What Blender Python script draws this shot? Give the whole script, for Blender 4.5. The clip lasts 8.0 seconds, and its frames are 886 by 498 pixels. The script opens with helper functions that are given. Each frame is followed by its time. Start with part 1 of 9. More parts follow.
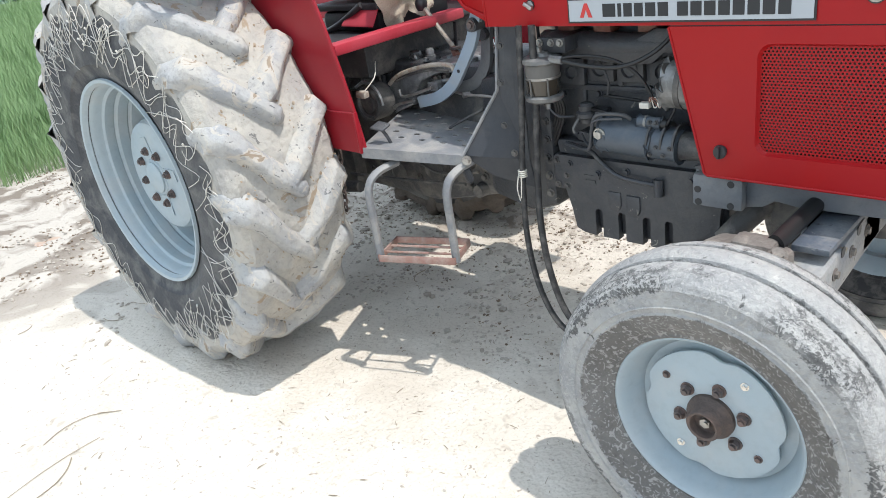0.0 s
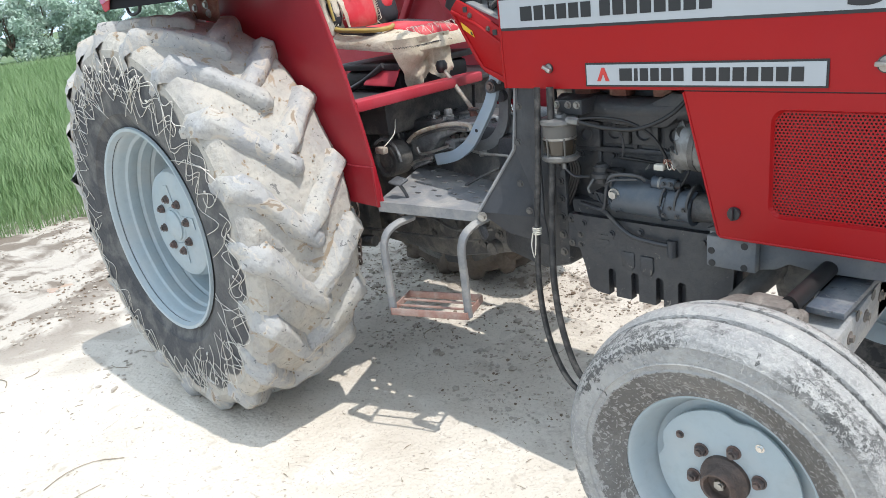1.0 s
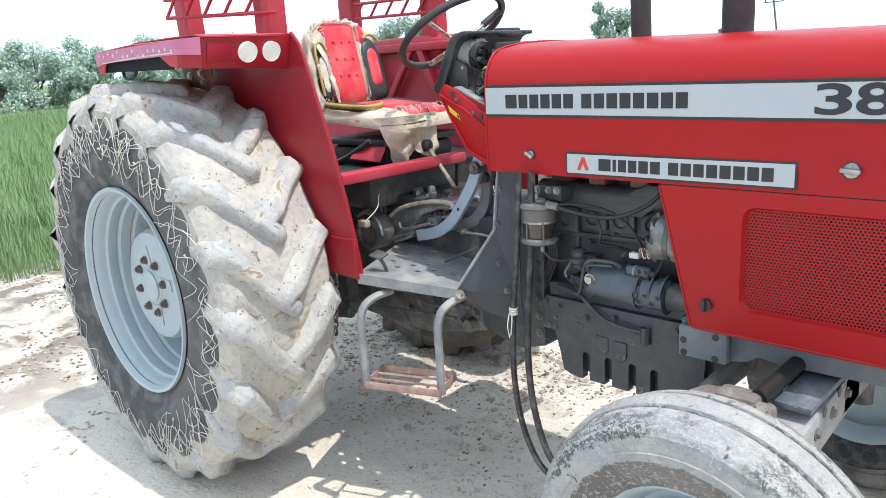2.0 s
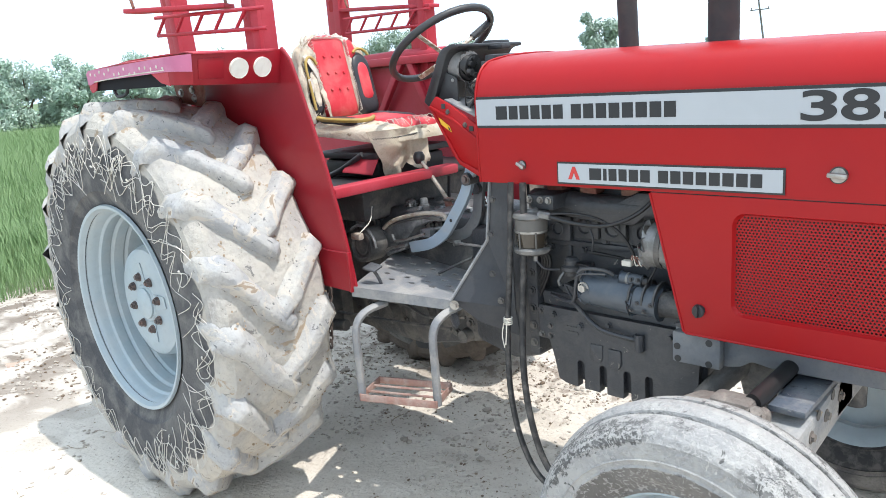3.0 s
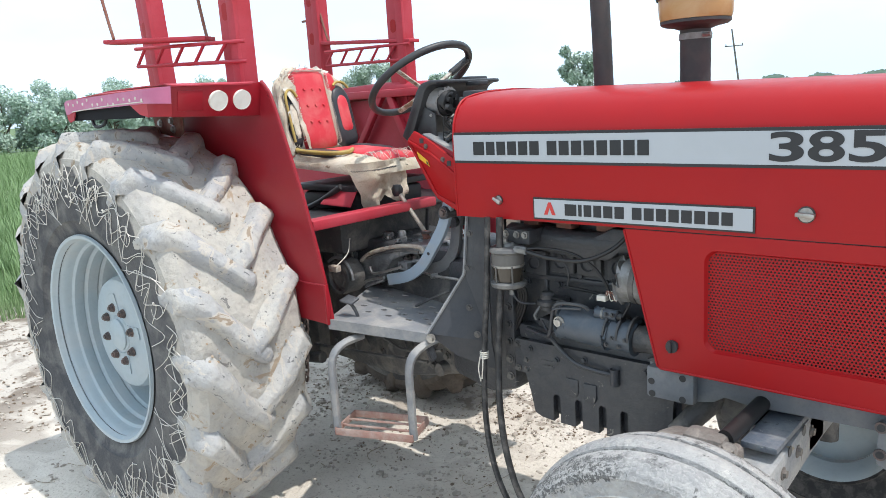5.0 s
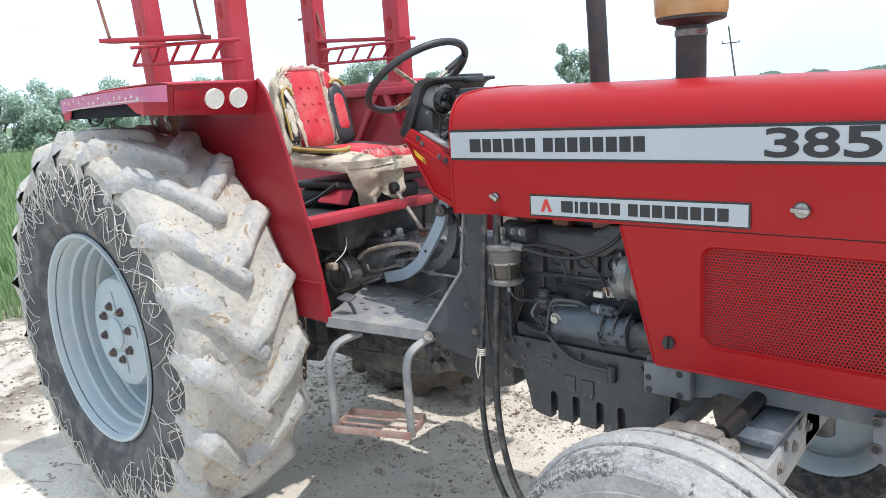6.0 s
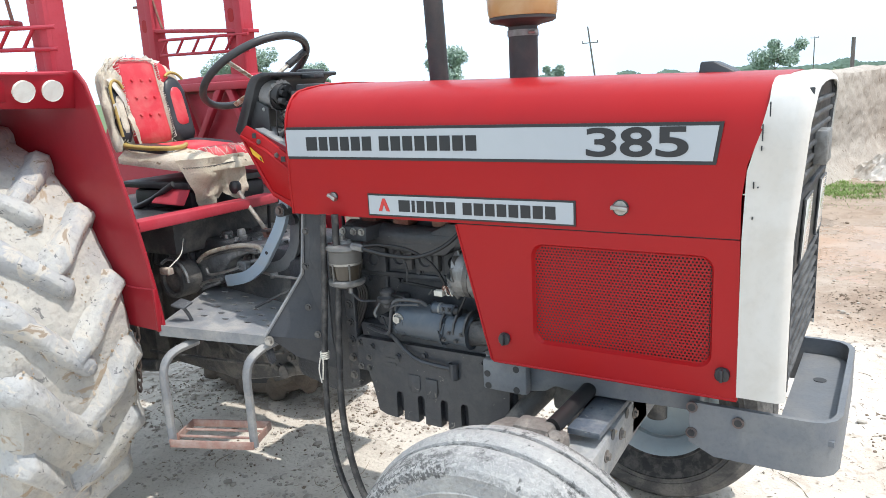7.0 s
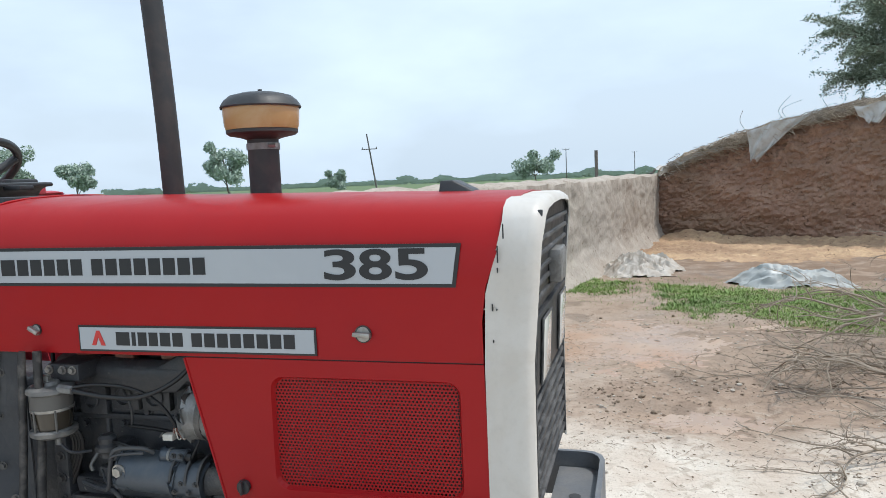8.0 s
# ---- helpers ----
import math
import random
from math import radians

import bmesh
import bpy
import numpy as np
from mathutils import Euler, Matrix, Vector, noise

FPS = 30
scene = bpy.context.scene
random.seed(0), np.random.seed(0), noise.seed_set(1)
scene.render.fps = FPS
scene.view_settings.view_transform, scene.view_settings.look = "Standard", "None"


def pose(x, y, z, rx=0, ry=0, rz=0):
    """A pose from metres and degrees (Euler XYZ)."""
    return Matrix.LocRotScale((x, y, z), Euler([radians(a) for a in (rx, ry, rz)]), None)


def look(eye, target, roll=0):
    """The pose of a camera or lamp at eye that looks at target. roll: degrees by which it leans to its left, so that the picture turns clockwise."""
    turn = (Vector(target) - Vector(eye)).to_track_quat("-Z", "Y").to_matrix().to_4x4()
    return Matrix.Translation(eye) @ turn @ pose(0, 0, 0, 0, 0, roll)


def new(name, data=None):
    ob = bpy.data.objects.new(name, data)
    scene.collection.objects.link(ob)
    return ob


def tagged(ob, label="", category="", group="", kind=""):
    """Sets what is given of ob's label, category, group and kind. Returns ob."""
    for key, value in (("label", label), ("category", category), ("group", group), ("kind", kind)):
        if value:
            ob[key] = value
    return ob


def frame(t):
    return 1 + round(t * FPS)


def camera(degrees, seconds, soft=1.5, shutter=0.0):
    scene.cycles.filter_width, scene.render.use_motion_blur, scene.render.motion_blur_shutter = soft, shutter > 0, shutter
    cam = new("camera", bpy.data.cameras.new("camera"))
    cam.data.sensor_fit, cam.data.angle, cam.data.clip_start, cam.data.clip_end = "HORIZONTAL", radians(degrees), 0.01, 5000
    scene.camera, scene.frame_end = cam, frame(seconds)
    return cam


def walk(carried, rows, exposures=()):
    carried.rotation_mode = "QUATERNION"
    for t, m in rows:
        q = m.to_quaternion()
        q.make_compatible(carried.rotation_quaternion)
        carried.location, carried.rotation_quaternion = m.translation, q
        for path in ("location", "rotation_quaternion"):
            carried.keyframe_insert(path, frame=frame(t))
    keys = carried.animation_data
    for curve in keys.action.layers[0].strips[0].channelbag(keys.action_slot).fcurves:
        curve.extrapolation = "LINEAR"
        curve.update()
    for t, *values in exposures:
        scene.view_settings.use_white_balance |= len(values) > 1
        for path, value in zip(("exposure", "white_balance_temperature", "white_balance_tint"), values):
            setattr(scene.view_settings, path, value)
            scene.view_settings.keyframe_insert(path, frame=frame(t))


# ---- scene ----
cam = camera(62.0, 8.0, 0.7)
PATH = [
    (0, (2.892, -2.022, 1.554), (1.563, -0.784, 0.717), -9.10),
    (0.2, (2.880, -2.022, 1.541), (1.519, -0.837, 0.679), -8.31),
    (0.5, (2.887, -2.039, 1.521), (1.525, -0.816, 0.716), -8.90),
    (1, (2.895, -2.062, 1.533), (1.522, -0.774, 0.860), -7.10),
    (1.5, (2.901, -2.060, 1.546), (1.525, -0.724, 0.981), -5.30),
    (1.7, (2.903, -2.070, 1.553), (1.544, -0.694, 1.043), -3.50),
    (3, (2.913, -2.084, 1.556), (1.565, -0.681, 1.091), -4.40),
    (3.5, (2.911, -2.096, 1.568), (1.562, -0.686, 1.128), -3.90),
    (4, (2.923, -2.082, 1.582), (1.603, -0.637, 1.170), -4.00),
    (4.5, (2.923, -2.082, 1.576), (1.608, -0.627, 1.184), -3.60),
    (6, (2.928, -2.083, 1.570), (1.619, -0.625, 1.172), -3.80),
    (6.5, (2.938, -2.059, 1.572), (1.668, -0.572, 1.149), -4.20),
    (6.8, (2.964, -2.024, 1.575), (1.791, -0.460, 1.152), -3.49),
    (7, (2.987, -1.989, 1.571), (1.951, -0.334, 1.140), -3.03),
    (7.2, (3.023, -1.942, 1.558), (2.120, -0.211, 1.123), -2.38),
    (7.5, (3.058, -1.870, 1.553), (2.322, -0.058, 1.133), -1.65),
    (7.6, (3.057, -1.857, 1.559), (2.366, -0.013, 1.210), -1.80),
    (7.8, (3.043, -1.832, 1.578), (2.432, 0.050, 1.287), -2.52),
    (7.9, (3.031, -1.815, 1.588), (2.494, 0.098, 1.356), -2.03),
    (8, (3.027, -1.805, 1.600), (2.509, 0.118, 1.412), -2.34),
]
walk(cam, [(t, look(eye, target, roll)) for t, eye, target, roll in PATH], [(0, -0.05), (0.2, -0.40), (0.5, -0.24), (1.0, -0.08), (1.5, 0.04), (3.5, 0.15), (4.5, -0.10), (6.5, -0.03), (7.0, 0.02), (7.5, 0.0), (7.8, -0.3), (8, -0.58)])
SKY_STRENGTH, SKY_HAZE, SUN_STRENGTH = 0.118, 14.6, 3.9

# ---------- light ----------
SUN_WAY = Vector((0.405, 0.07, 1.0)).normalized()
world = bpy.data.worlds.new("sky")
scene.world = world
world.use_nodes = True
wn = world.node_tree.nodes
wl = world.node_tree.links
sky = wn.new("ShaderNodeTexSky")
sky.sky_type = "NISHITA"
sky.sun_disc = False
sky.sun_elevation = math.asin(SUN_WAY.z)
sky.sun_rotation = math.atan2(SUN_WAY.x, SUN_WAY.y)
sky.air_density, sky.dust_density, sky.ozone_density = 1.0, 4.0, 1.0
# high thin haze and soft cloud over the sky
wc = wn.new("ShaderNodeTexCoord")
wmap = wn.new("ShaderNodeMapping")
wmap.inputs["Scale"].default_value = (1.0, 1.0, 2.6)
wnoise = wn.new("ShaderNodeTexNoise")
wnoise.inputs["Scale"].default_value, wnoise.inputs["Detail"].default_value = 2.2, 6
wramp = wn.new("ShaderNodeMapRange")
wramp.inputs["From Min"].default_value, wramp.inputs["From Max"].default_value = 0.42, 0.68
wramp.inputs["To Min"].default_value, wramp.inputs["To Max"].default_value = 0.68, 0.9
wmix = wn.new("ShaderNodeMix")
wmix.data_type = "RGBA"
wmix.inputs["B"].default_value = (SKY_HAZE * 0.79, SKY_HAZE * 0.965, SKY_HAZE * 1.15, 1)
wl.new(wc.outputs["Generated"], wmap.inputs["Vector"])
wl.new(wmap.outputs["Vector"], wnoise.inputs["Vector"])
wl.new(wnoise.outputs["Fac"], wramp.inputs["Value"])
wl.new(wramp.outputs["Result"], wmix.inputs["Factor"])
wl.new(sky.outputs["Color"], wmix.inputs["A"])
wl.new(wmix.outputs["Result"], wn["Background"].inputs["Color"])
wn["Background"].inputs["Strength"].default_value = SKY_STRENGTH
sun = new("sun", bpy.data.lights.new("sun", "SUN"))
sun.data.energy, sun.data.angle, sun.data.color = SUN_STRENGTH, radians(0.6), (1.0, 0.97, 0.93)
sun.matrix_world = look(SUN_WAY * 30, (0, 0, 0))


# ---------- materials ----------
def mat(name, base, rough=0.6, metal=0.0, second=None, amount=0.5, scale=8.0, detail=6.0, grain=0.0, grain_scale=120.0,
        bump=0.0, bump_scale=60.0, third=None, third_amount=0.5, third_scale=2.0, coat=0.0, low=0.45, high=0.62, per_piece=0.0,
        stretch=(1, 1, 1), spec=0.5, trans=0.0, chips=()):
    """A surface with wear at two scales: a second colour in patches, a third in larger stains, a fine grain and relief."""
    m = bpy.data.materials.new(name)
    m.use_nodes = True
    n, l = m.node_tree.nodes, m.node_tree.links
    b = n["Principled BSDF"]
    tc = n.new("ShaderNodeTexCoord")
    mp = n.new("ShaderNodeMapping")
    mp.inputs["Scale"].default_value = stretch
    l.new(tc.outputs["Object"], mp.inputs["Vector"])

    def noise_tex(s, d=6.0, dist=0.0):
        t = n.new("ShaderNodeTexNoise")
        t.inputs["Scale"].default_value, t.inputs["Detail"].default_value, t.inputs["Distortion"].default_value = s, d, dist
        t.inputs["Roughness"].default_value = 0.6
        l.new(mp.outputs["Vector"], t.inputs["Vector"])
        return t.outputs["Fac"]

    def mapped(fac, lo, hi, to_max):
        r = n.new("ShaderNodeMapRange")
        r.inputs["From Min"].default_value, r.inputs["From Max"].default_value = lo, hi
        r.inputs["To Max"].default_value = to_max
        l.new(fac, r.inputs["Value"])
        return r.outputs["Result"]

    def mixed(a, col, fac):
        x = n.new("ShaderNodeMix")
        x.data_type = "RGBA"
        if isinstance(a, tuple):
            x.inputs["A"].default_value = (*a, 1)
        else:
            l.new(a, x.inputs["A"])
        x.inputs["B"].default_value = (*col, 1)
        l.new(fac, x.inputs["Factor"])
        return x.outputs["Result"]

    colour = base
    rough_out = None
    if second:
        f = mapped(noise_tex(scale, detail, 0.4), low, high, amount)
        colour = mixed(colour, second, f)
        rough_out = f
    if third:
        colour = mixed(colour, third, mapped(noise_tex(third_scale, 5.0, 0.8), low, high + 0.05, third_amount))
    if grain:
        colour = mixed(colour, tuple(c * 0.35 for c in base), mapped(noise_tex(grain_scale, 3.0), 0.5, 0.75, grain))
    for chip, chip_scale, chip_low in chips:
        colour = mixed(colour, chip, mapped(noise_tex(chip_scale, 9.0, 1.2), chip_low, chip_low + 0.03, 0.9))
    if per_piece:
        oi = n.new("ShaderNodeObjectInfo")
        hs = n.new("ShaderNodeHueSaturation")
        rr = n.new("ShaderNodeMapRange")
        rr.inputs["To Min"].default_value, rr.inputs["To Max"].default_value = 1 - per_piece, 1 + per_piece
        l.new(oi.outputs["Random"], rr.inputs["Value"])
        l.new(rr.outputs["Result"], hs.inputs["Value"])
        if isinstance(colour, tuple):
            hs.inputs["Color"].default_value = (*colour, 1)
        else:
            l.new(colour, hs.inputs["Color"])
        colour = hs.outputs["Color"]
    if isinstance(colour, tuple):
        b.inputs["Base Color"].default_value = (*colour, 1)
    else:
        l.new(colour, b.inputs["Base Color"])
    b.inputs["Roughness"].default_value = rough
    if rough_out is not None:
        r = n.new("ShaderNodeMapRange")
        r.inputs["To Min"].default_value, r.inputs["To Max"].default_value = rough, min(1.0, rough + 0.25)
        l.new(rough_out, r.inputs["Value"])
        l.new(r.outputs["Result"], b.inputs["Roughness"])
    b.inputs["Metallic"].default_value = metal
    b.inputs["Coat Weight"].default_value = coat
    b.inputs["Coat Roughness"].default_value = 0.12
    b.inputs["Specular IOR Level"].default_value = spec
    b.inputs["Transmission Weight"].default_value = trans
    if bump:
        bp = n.new("ShaderNodeBump")
        bp.inputs["Strength"].default_value, bp.inputs["Distance"].default_value = min(1.0, bump), 0.012
        l.new(noise_tex(bump_scale, 8.0), bp.inputs["Height"])
        l.new(bp.outputs["Normal"], b.inputs["Normal"])
    return m


RED = mat("red_paint", (0.335, 0.0045, 0.006), 0.42, second=(0.31, 0.006, 0.011), amount=0.35, scale=5, third=(0.38, 0.014, 0.018), third_amount=0.15, third_scale=3, coat=0.10, bump=0.02, bump_scale=25, spec=0.25)
RED_DULL = mat("faded_red_paint", (0.41, 0.024, 0.042), 0.5, second=(0.46, 0.06, 0.085), amount=0.5, scale=7, third=(0.36, 0.025, 0.03), third_amount=0.4, grain=0.15, bump=0.06, bump_scale=40)
WHITE = mat("white_paint", (0.60, 0.57, 0.525), 0.42, second=(0.51, 0.46, 0.395), amount=0.5, scale=6, third=(0.56, 0.565, 0.56), grain=0.08, grain_scale=60, bump=0.03)
GREY = mat("grey_enamel", (0.047, 0.050, 0.057), 0.38, second=(0.092, 0.09, 0.087), amount=0.6, scale=14, third=(0.05, 0.05, 0.052), grain=0.2, bump=0.3, bump_scale=60, chips=(((0.24, 0.225, 0.20), 26, 0.66),))
GREY_DUST = mat("dusty_grey_enamel", (0.145, 0.155, 0.17), 0.5, second=(0.23, 0.228, 0.22), amount=0.6, scale=9, third=(0.10, 0.105, 0.112), grain=0.2, bump=0.1, bump_scale=50)
GUARD_RED = mat("maroon_guard_paint", (0.27, 0.008, 0.016), 0.38, second=(0.24, 0.012, 0.022), amount=0.5, scale=5, third=(0.31, 0.02, 0.03), third_amount=0.3, third_scale=3, coat=0.1, bump=0.04, bump_scale=25, spec=0.35)
DUST_FILTER = mat("dull_filter_metal", (0.14, 0.14, 0.138), 0.42, 0.4, second=(0.26, 0.25, 0.23), amount=0.6, scale=30, bump=0.2)
GREASE = mat("greasy_casting", (0.065, 0.064, 0.064), 0.55, second=(0.22, 0.20, 0.175), amount=0.7, scale=12, third=(0.03, 0.03, 0.03), grain=0.3, bump=0.4, bump_scale=45)
PLATFORM = mat("worn_grey_plate", (0.20, 0.205, 0.215), 0.5, second=(0.36, 0.34, 0.31), amount=0.7, scale=11, third=(0.13, 0.13, 0.135), grain=0.2, bump=0.08)
BLACK = mat("black_plastic", (0.022, 0.023, 0.026), 0.42, second=(0.06, 0.06, 0.06), amount=0.5, scale=10, bump=0.06, bump_scale=90)
RUBBER = mat("black_hose_rubber", (0.02, 0.02, 0.021), 0.5, second=(0.13, 0.12, 0.11), amount=0.6, scale=30, grain=0.2, bump=0.1)
EXHAUST = mat("black_heat_paint", (0.028, 0.027, 0.028), 0.55, second=(0.07, 0.055, 0.05), amount=0.5, scale=14, bump=0.1)
RIM = mat("pale_blue_grey_rim_paint", (0.36, 0.425, 0.455), 0.42, second=(0.44, 0.45, 0.44), amount=0.5, scale=6, third=(0.30, 0.36, 0.40), third_amount=0.5, grain=0.12, grain_scale=40, bump=0.05)
MUD_TYRE = mat("rubber_caked_in_dry_clay", (0.45, 0.425, 0.382), 0.95, second=(0.33, 0.32, 0.308), amount=0.7, scale=7, third=(0.50, 0.462, 0.402), third_amount=0.8, third_scale=4, grain=0.3, grain_scale=45, bump=0.8, bump_scale=35, spec=0.15, chips=(((0.34, 0.265, 0.19), 9, 0.61), ((0.17, 0.165, 0.16), 34, 0.64)))
DARK_MUD = mat("dark_brown_mud", (0.13, 0.105, 0.085), 0.85, second=(0.075, 0.062, 0.052), amount=0.7, scale=9, third=(0.21, 0.175, 0.14), third_amount=0.6, third_scale=4, grain=0.35, bump=0.8, bump_scale=35)
SIDEWALL = mat("dusty_tyre_sidewall", (0.085, 0.083, 0.082), 0.85, second=(0.24, 0.225, 0.205), amount=0.7, scale=9, third=(0.17, 0.16, 0.15), third_amount=0.6, grain=0.3, bump=0.4, bump_scale=50, spec=0.25)
FRONT_TYRE = mat("dusty_front_tyre", (0.34, 0.345, 0.35), 0.9, second=(0.52, 0.51, 0.49), amount=0.9, scale=7, third=(0.10, 0.10, 0.10), third_amount=0.7, third_scale=22, grain=0.4, grain_scale=55, bump=0.5, bump_scale=60, spec=0.2)
FRONT_WALL = mat("scuffed_front_sidewall", (0.10, 0.095, 0.09), 0.8, second=(0.24, 0.225, 0.205), amount=0.8, scale=26, third=(0.15, 0.14, 0.13), third_amount=0.6, third_scale=6, low=0.5, high=0.66, grain=0.4, grain_scale=90, bump=0.8, bump_scale=70, spec=0.3)
BAR_MUD = mat("worn_tread_rubber", (0.40, 0.395, 0.385), 0.8, second=(0.47, 0.445, 0.40), amount=0.9, scale=5, third=(0.33, 0.335, 0.345), third_amount=0.8, third_scale=7, grain=0.35, grain_scale=60, bump=0.6, bump_scale=45, spec=0.25, chips=(((0.48, 0.44, 0.385), 11, 0.55), ((0.28, 0.215, 0.155), 11, 0.63), ((0.13, 0.13, 0.135), 32, 0.63)))
SHOULDER = mat("pale_dusty_shoulder", (0.33, 0.32, 0.30), 0.9, second=(0.21, 0.205, 0.20), amount=0.6, scale=10, third=(0.05, 0.05, 0.05), third_amount=0.9, third_scale=11, low=0.52, high=0.60, grain=0.4, bump=0.5, bump_scale=60, spec=0.2)
HUB_RUST = mat("brown_hub_rust", (0.105, 0.08, 0.07), 0.65, 0.2, second=(0.19, 0.13, 0.105), amount=0.7, scale=22, third=(0.05, 0.042, 0.038), third_amount=0.6, third_scale=9, grain=0.3, bump=0.4)
STARTER = mat("blue_grey_enamel", (0.062, 0.078, 0.098), 0.38, second=(0.12, 0.13, 0.14), amount=0.5, scale=14, grain=0.15, bump=0.08)
STEEL = mat("bare_steel", (0.42, 0.41, 0.39), 0.38, 0.85, second=(0.25, 0.22, 0.19), amount=0.5, scale=25, bump=0.1)
NUT = mat("dark_wheel_nut_steel", (0.12, 0.10, 0.095), 0.5, 0.4, second=(0.24, 0.155, 0.13), amount=0.6, scale=40, bump=0.1)
CHROME = mat("bright_plated_metal", (0.72, 0.71, 0.68), 0.22, 1.0, second=(0.4, 0.38, 0.34), amount=0.3, scale=40)
ALU = mat("cast_aluminium", (0.25, 0.25, 0.245), 0.5, 0.5, second=(0.15, 0.14, 0.125), amount=0.6, scale=30, grain=0.2, bump=0.2)
WORN_EDGE = mat("chipped_pale_paint", (0.42, 0.365, 0.30), 0.6, second=(0.22, 0.12, 0.08), amount=0.8, scale=26, third=(0.42, 0.38, 0.33), third_amount=0.6, third_scale=9, grain=0.3, bump=0.25)
STEP_RUST = mat("worn_pinkish_steel", (0.33, 0.19, 0.155), 0.8, second=(0.40, 0.31, 0.27), amount=0.8, scale=18, third=(0.22, 0.11, 0.08), grain=0.3, bump=0.4, bump_scale=80)
RUST = mat("rusty_red_steel", (0.22, 0.085, 0.06), 0.8, second=(0.32, 0.20, 0.15), amount=0.7, scale=18, third=(0.14, 0.06, 0.045), grain=0.3, bump=0.4, bump_scale=80)
SILVER = mat("silver_decal", (0.42, 0.445, 0.47), 0.4, 0.1, second=(0.375, 0.40, 0.425), amount=0.4, scale=5)
DECAL_BLACK = mat("black_decal", (0.018, 0.019, 0.022), 0.4)
DECAL_RED = mat("red_decal", (0.55, 0.04, 0.035), 0.4)
YELLOW = mat("yellow_sticker", (0.75, 0.42, 0.02), 0.5, second=(0.5, 0.3, 0.05), amount=0.4, scale=30)
SEAT_RED = mat("red_vinyl", (0.58, 0.03, 0.045), 0.45, second=(0.62, 0.16, 0.15), amount=0.5, scale=10, bump=0.15, bump_scale=40)
SEAT_BLACK = mat("black_vinyl", (0.022, 0.023, 0.028), 0.42, second=(0.07, 0.07, 0.075), amount=0.4, scale=9, bump=0.15, bump_scale=40)
CLOTH = mat("grubby_cream_canvas", (0.60, 0.52, 0.40), 0.9, second=(0.38, 0.295, 0.20), amount=0.7, scale=7, third=(0.68, 0.63, 0.54), third_amount=0.7, third_scale=6, grain=0.35, grain_scale=160, bump=0.7, bump_scale=26, chips=(((0.24, 0.175, 0.11), 12, 0.64),))
THREAD = mat("white_thread", (0.62, 0.59, 0.52), 0.9, second=(0.45, 0.41, 0.34), amount=0.6, scale=20)
GOLD = mat("mustard_vinyl_piping", (0.42, 0.29, 0.07), 0.55, second=(0.3, 0.22, 0.1), amount=0.5, scale=15)
LENS = mat("white_painted_lamp_lens", (0.78, 0.76, 0.70), 0.35, second=(0.66, 0.62, 0.55), amount=0.5, scale=25)
GLASS_LAMP = mat("headlamp_glass", (0.72, 0.74, 0.72), 0.12, second=(0.6, 0.58, 0.5), amount=0.3, scale=20, coat=0.6)
# near-black colour that stands in for shade under the mudguard shelf
CAVITY = mat("shade_black_sheet", (0.012, 0.012, 0.015), 0.8, second=(0.022, 0.02, 0.02), amount=0.5, scale=12, spec=0.2)
PINK = mat("pink_tape", (0.46, 0.13, 0.24), 0.4, second=(0.54, 0.24, 0.35), amount=0.5, scale=14, bump=0.05)
PALE_BLUE = mat("worn_blue_grey_paint", (0.26, 0.32, 0.38), 0.5, second=(0.32, 0.33, 0.33), amount=0.5, scale=14, bump=0.06)
TAN_OIL = mat("amber_oil_bowl", (0.42, 0.24, 0.09), 0.35, second=(0.5, 0.36, 0.2), amount=0.5, scale=9, coat=0.3)
CASTING = mat("oily_worn_casting", (0.20, 0.205, 0.21), 0.28, 0.35, second=(0.42, 0.41, 0.39), amount=0.8, scale=14, third=(0.08, 0.08, 0.08), third_amount=0.8, third_scale=13, grain=0.3, bump=0.15, bump_scale=40)
RISER = mat("dark_panel_enamel", (0.036, 0.039, 0.046), 0.5, second=(0.065, 0.065, 0.066), amount=0.6, scale=12, third=(0.10, 0.098, 0.095), third_amount=0.35, third_scale=6, grain=0.2, bump=0.1)
AXLE = mat("chipped_pale_axle_paint", (0.34, 0.335, 0.32), 0.6, second=(0.46, 0.44, 0.40), amount=0.7, scale=9, third=(0.16, 0.185, 0.22), third_amount=0.8, third_scale=5, grain=0.3, bump=0.25, chips=(((0.05, 0.048, 0.046), 15, 0.64), ((0.30, 0.235, 0.17), 9, 0.62)))
CHIPPED_BLUE = mat("chipped_blue_grey_paint", (0.085, 0.105, 0.135), 0.5, second=(0.20, 0.205, 0.205), amount=0.8, scale=14, third=(0.05, 0.06, 0.075), third_amount=0.6, third_scale=7, grain=0.3, bump=0.2, chips=(((0.03, 0.028, 0.027), 20, 0.64), ((0.34, 0.32, 0.29), 17, 0.63)))
KNUCKLE = mat("dusty_cast_knuckle", (0.15, 0.13, 0.115), 0.7, second=(0.30, 0.27, 0.235), amount=0.7, scale=16, grain=0.4, bump=0.4)
TAN_GLASS = mat("dark_fuel_glass", (0.045, 0.036, 0.026), 0.15, second=(0.08, 0.06, 0.04), amount=0.5, scale=12, coat=0.4)
CABLE = mat("black_cable", (0.015, 0.015, 0.016), 0.45)
FILTER_GREY = mat("fuel_filter_paint", (0.11, 0.105, 0.095), 0.5, second=(0.13, 0.12, 0.11), amount=0.6, scale=18, bump=0.1)
CLAY_FLAKE = mat("brown_clay_flake", (0.33, 0.25, 0.175), 0.95, second=(0.44, 0.37, 0.29), amount=0.8, scale=20, bump=0.4, bump_scale=70, spec=0.15)
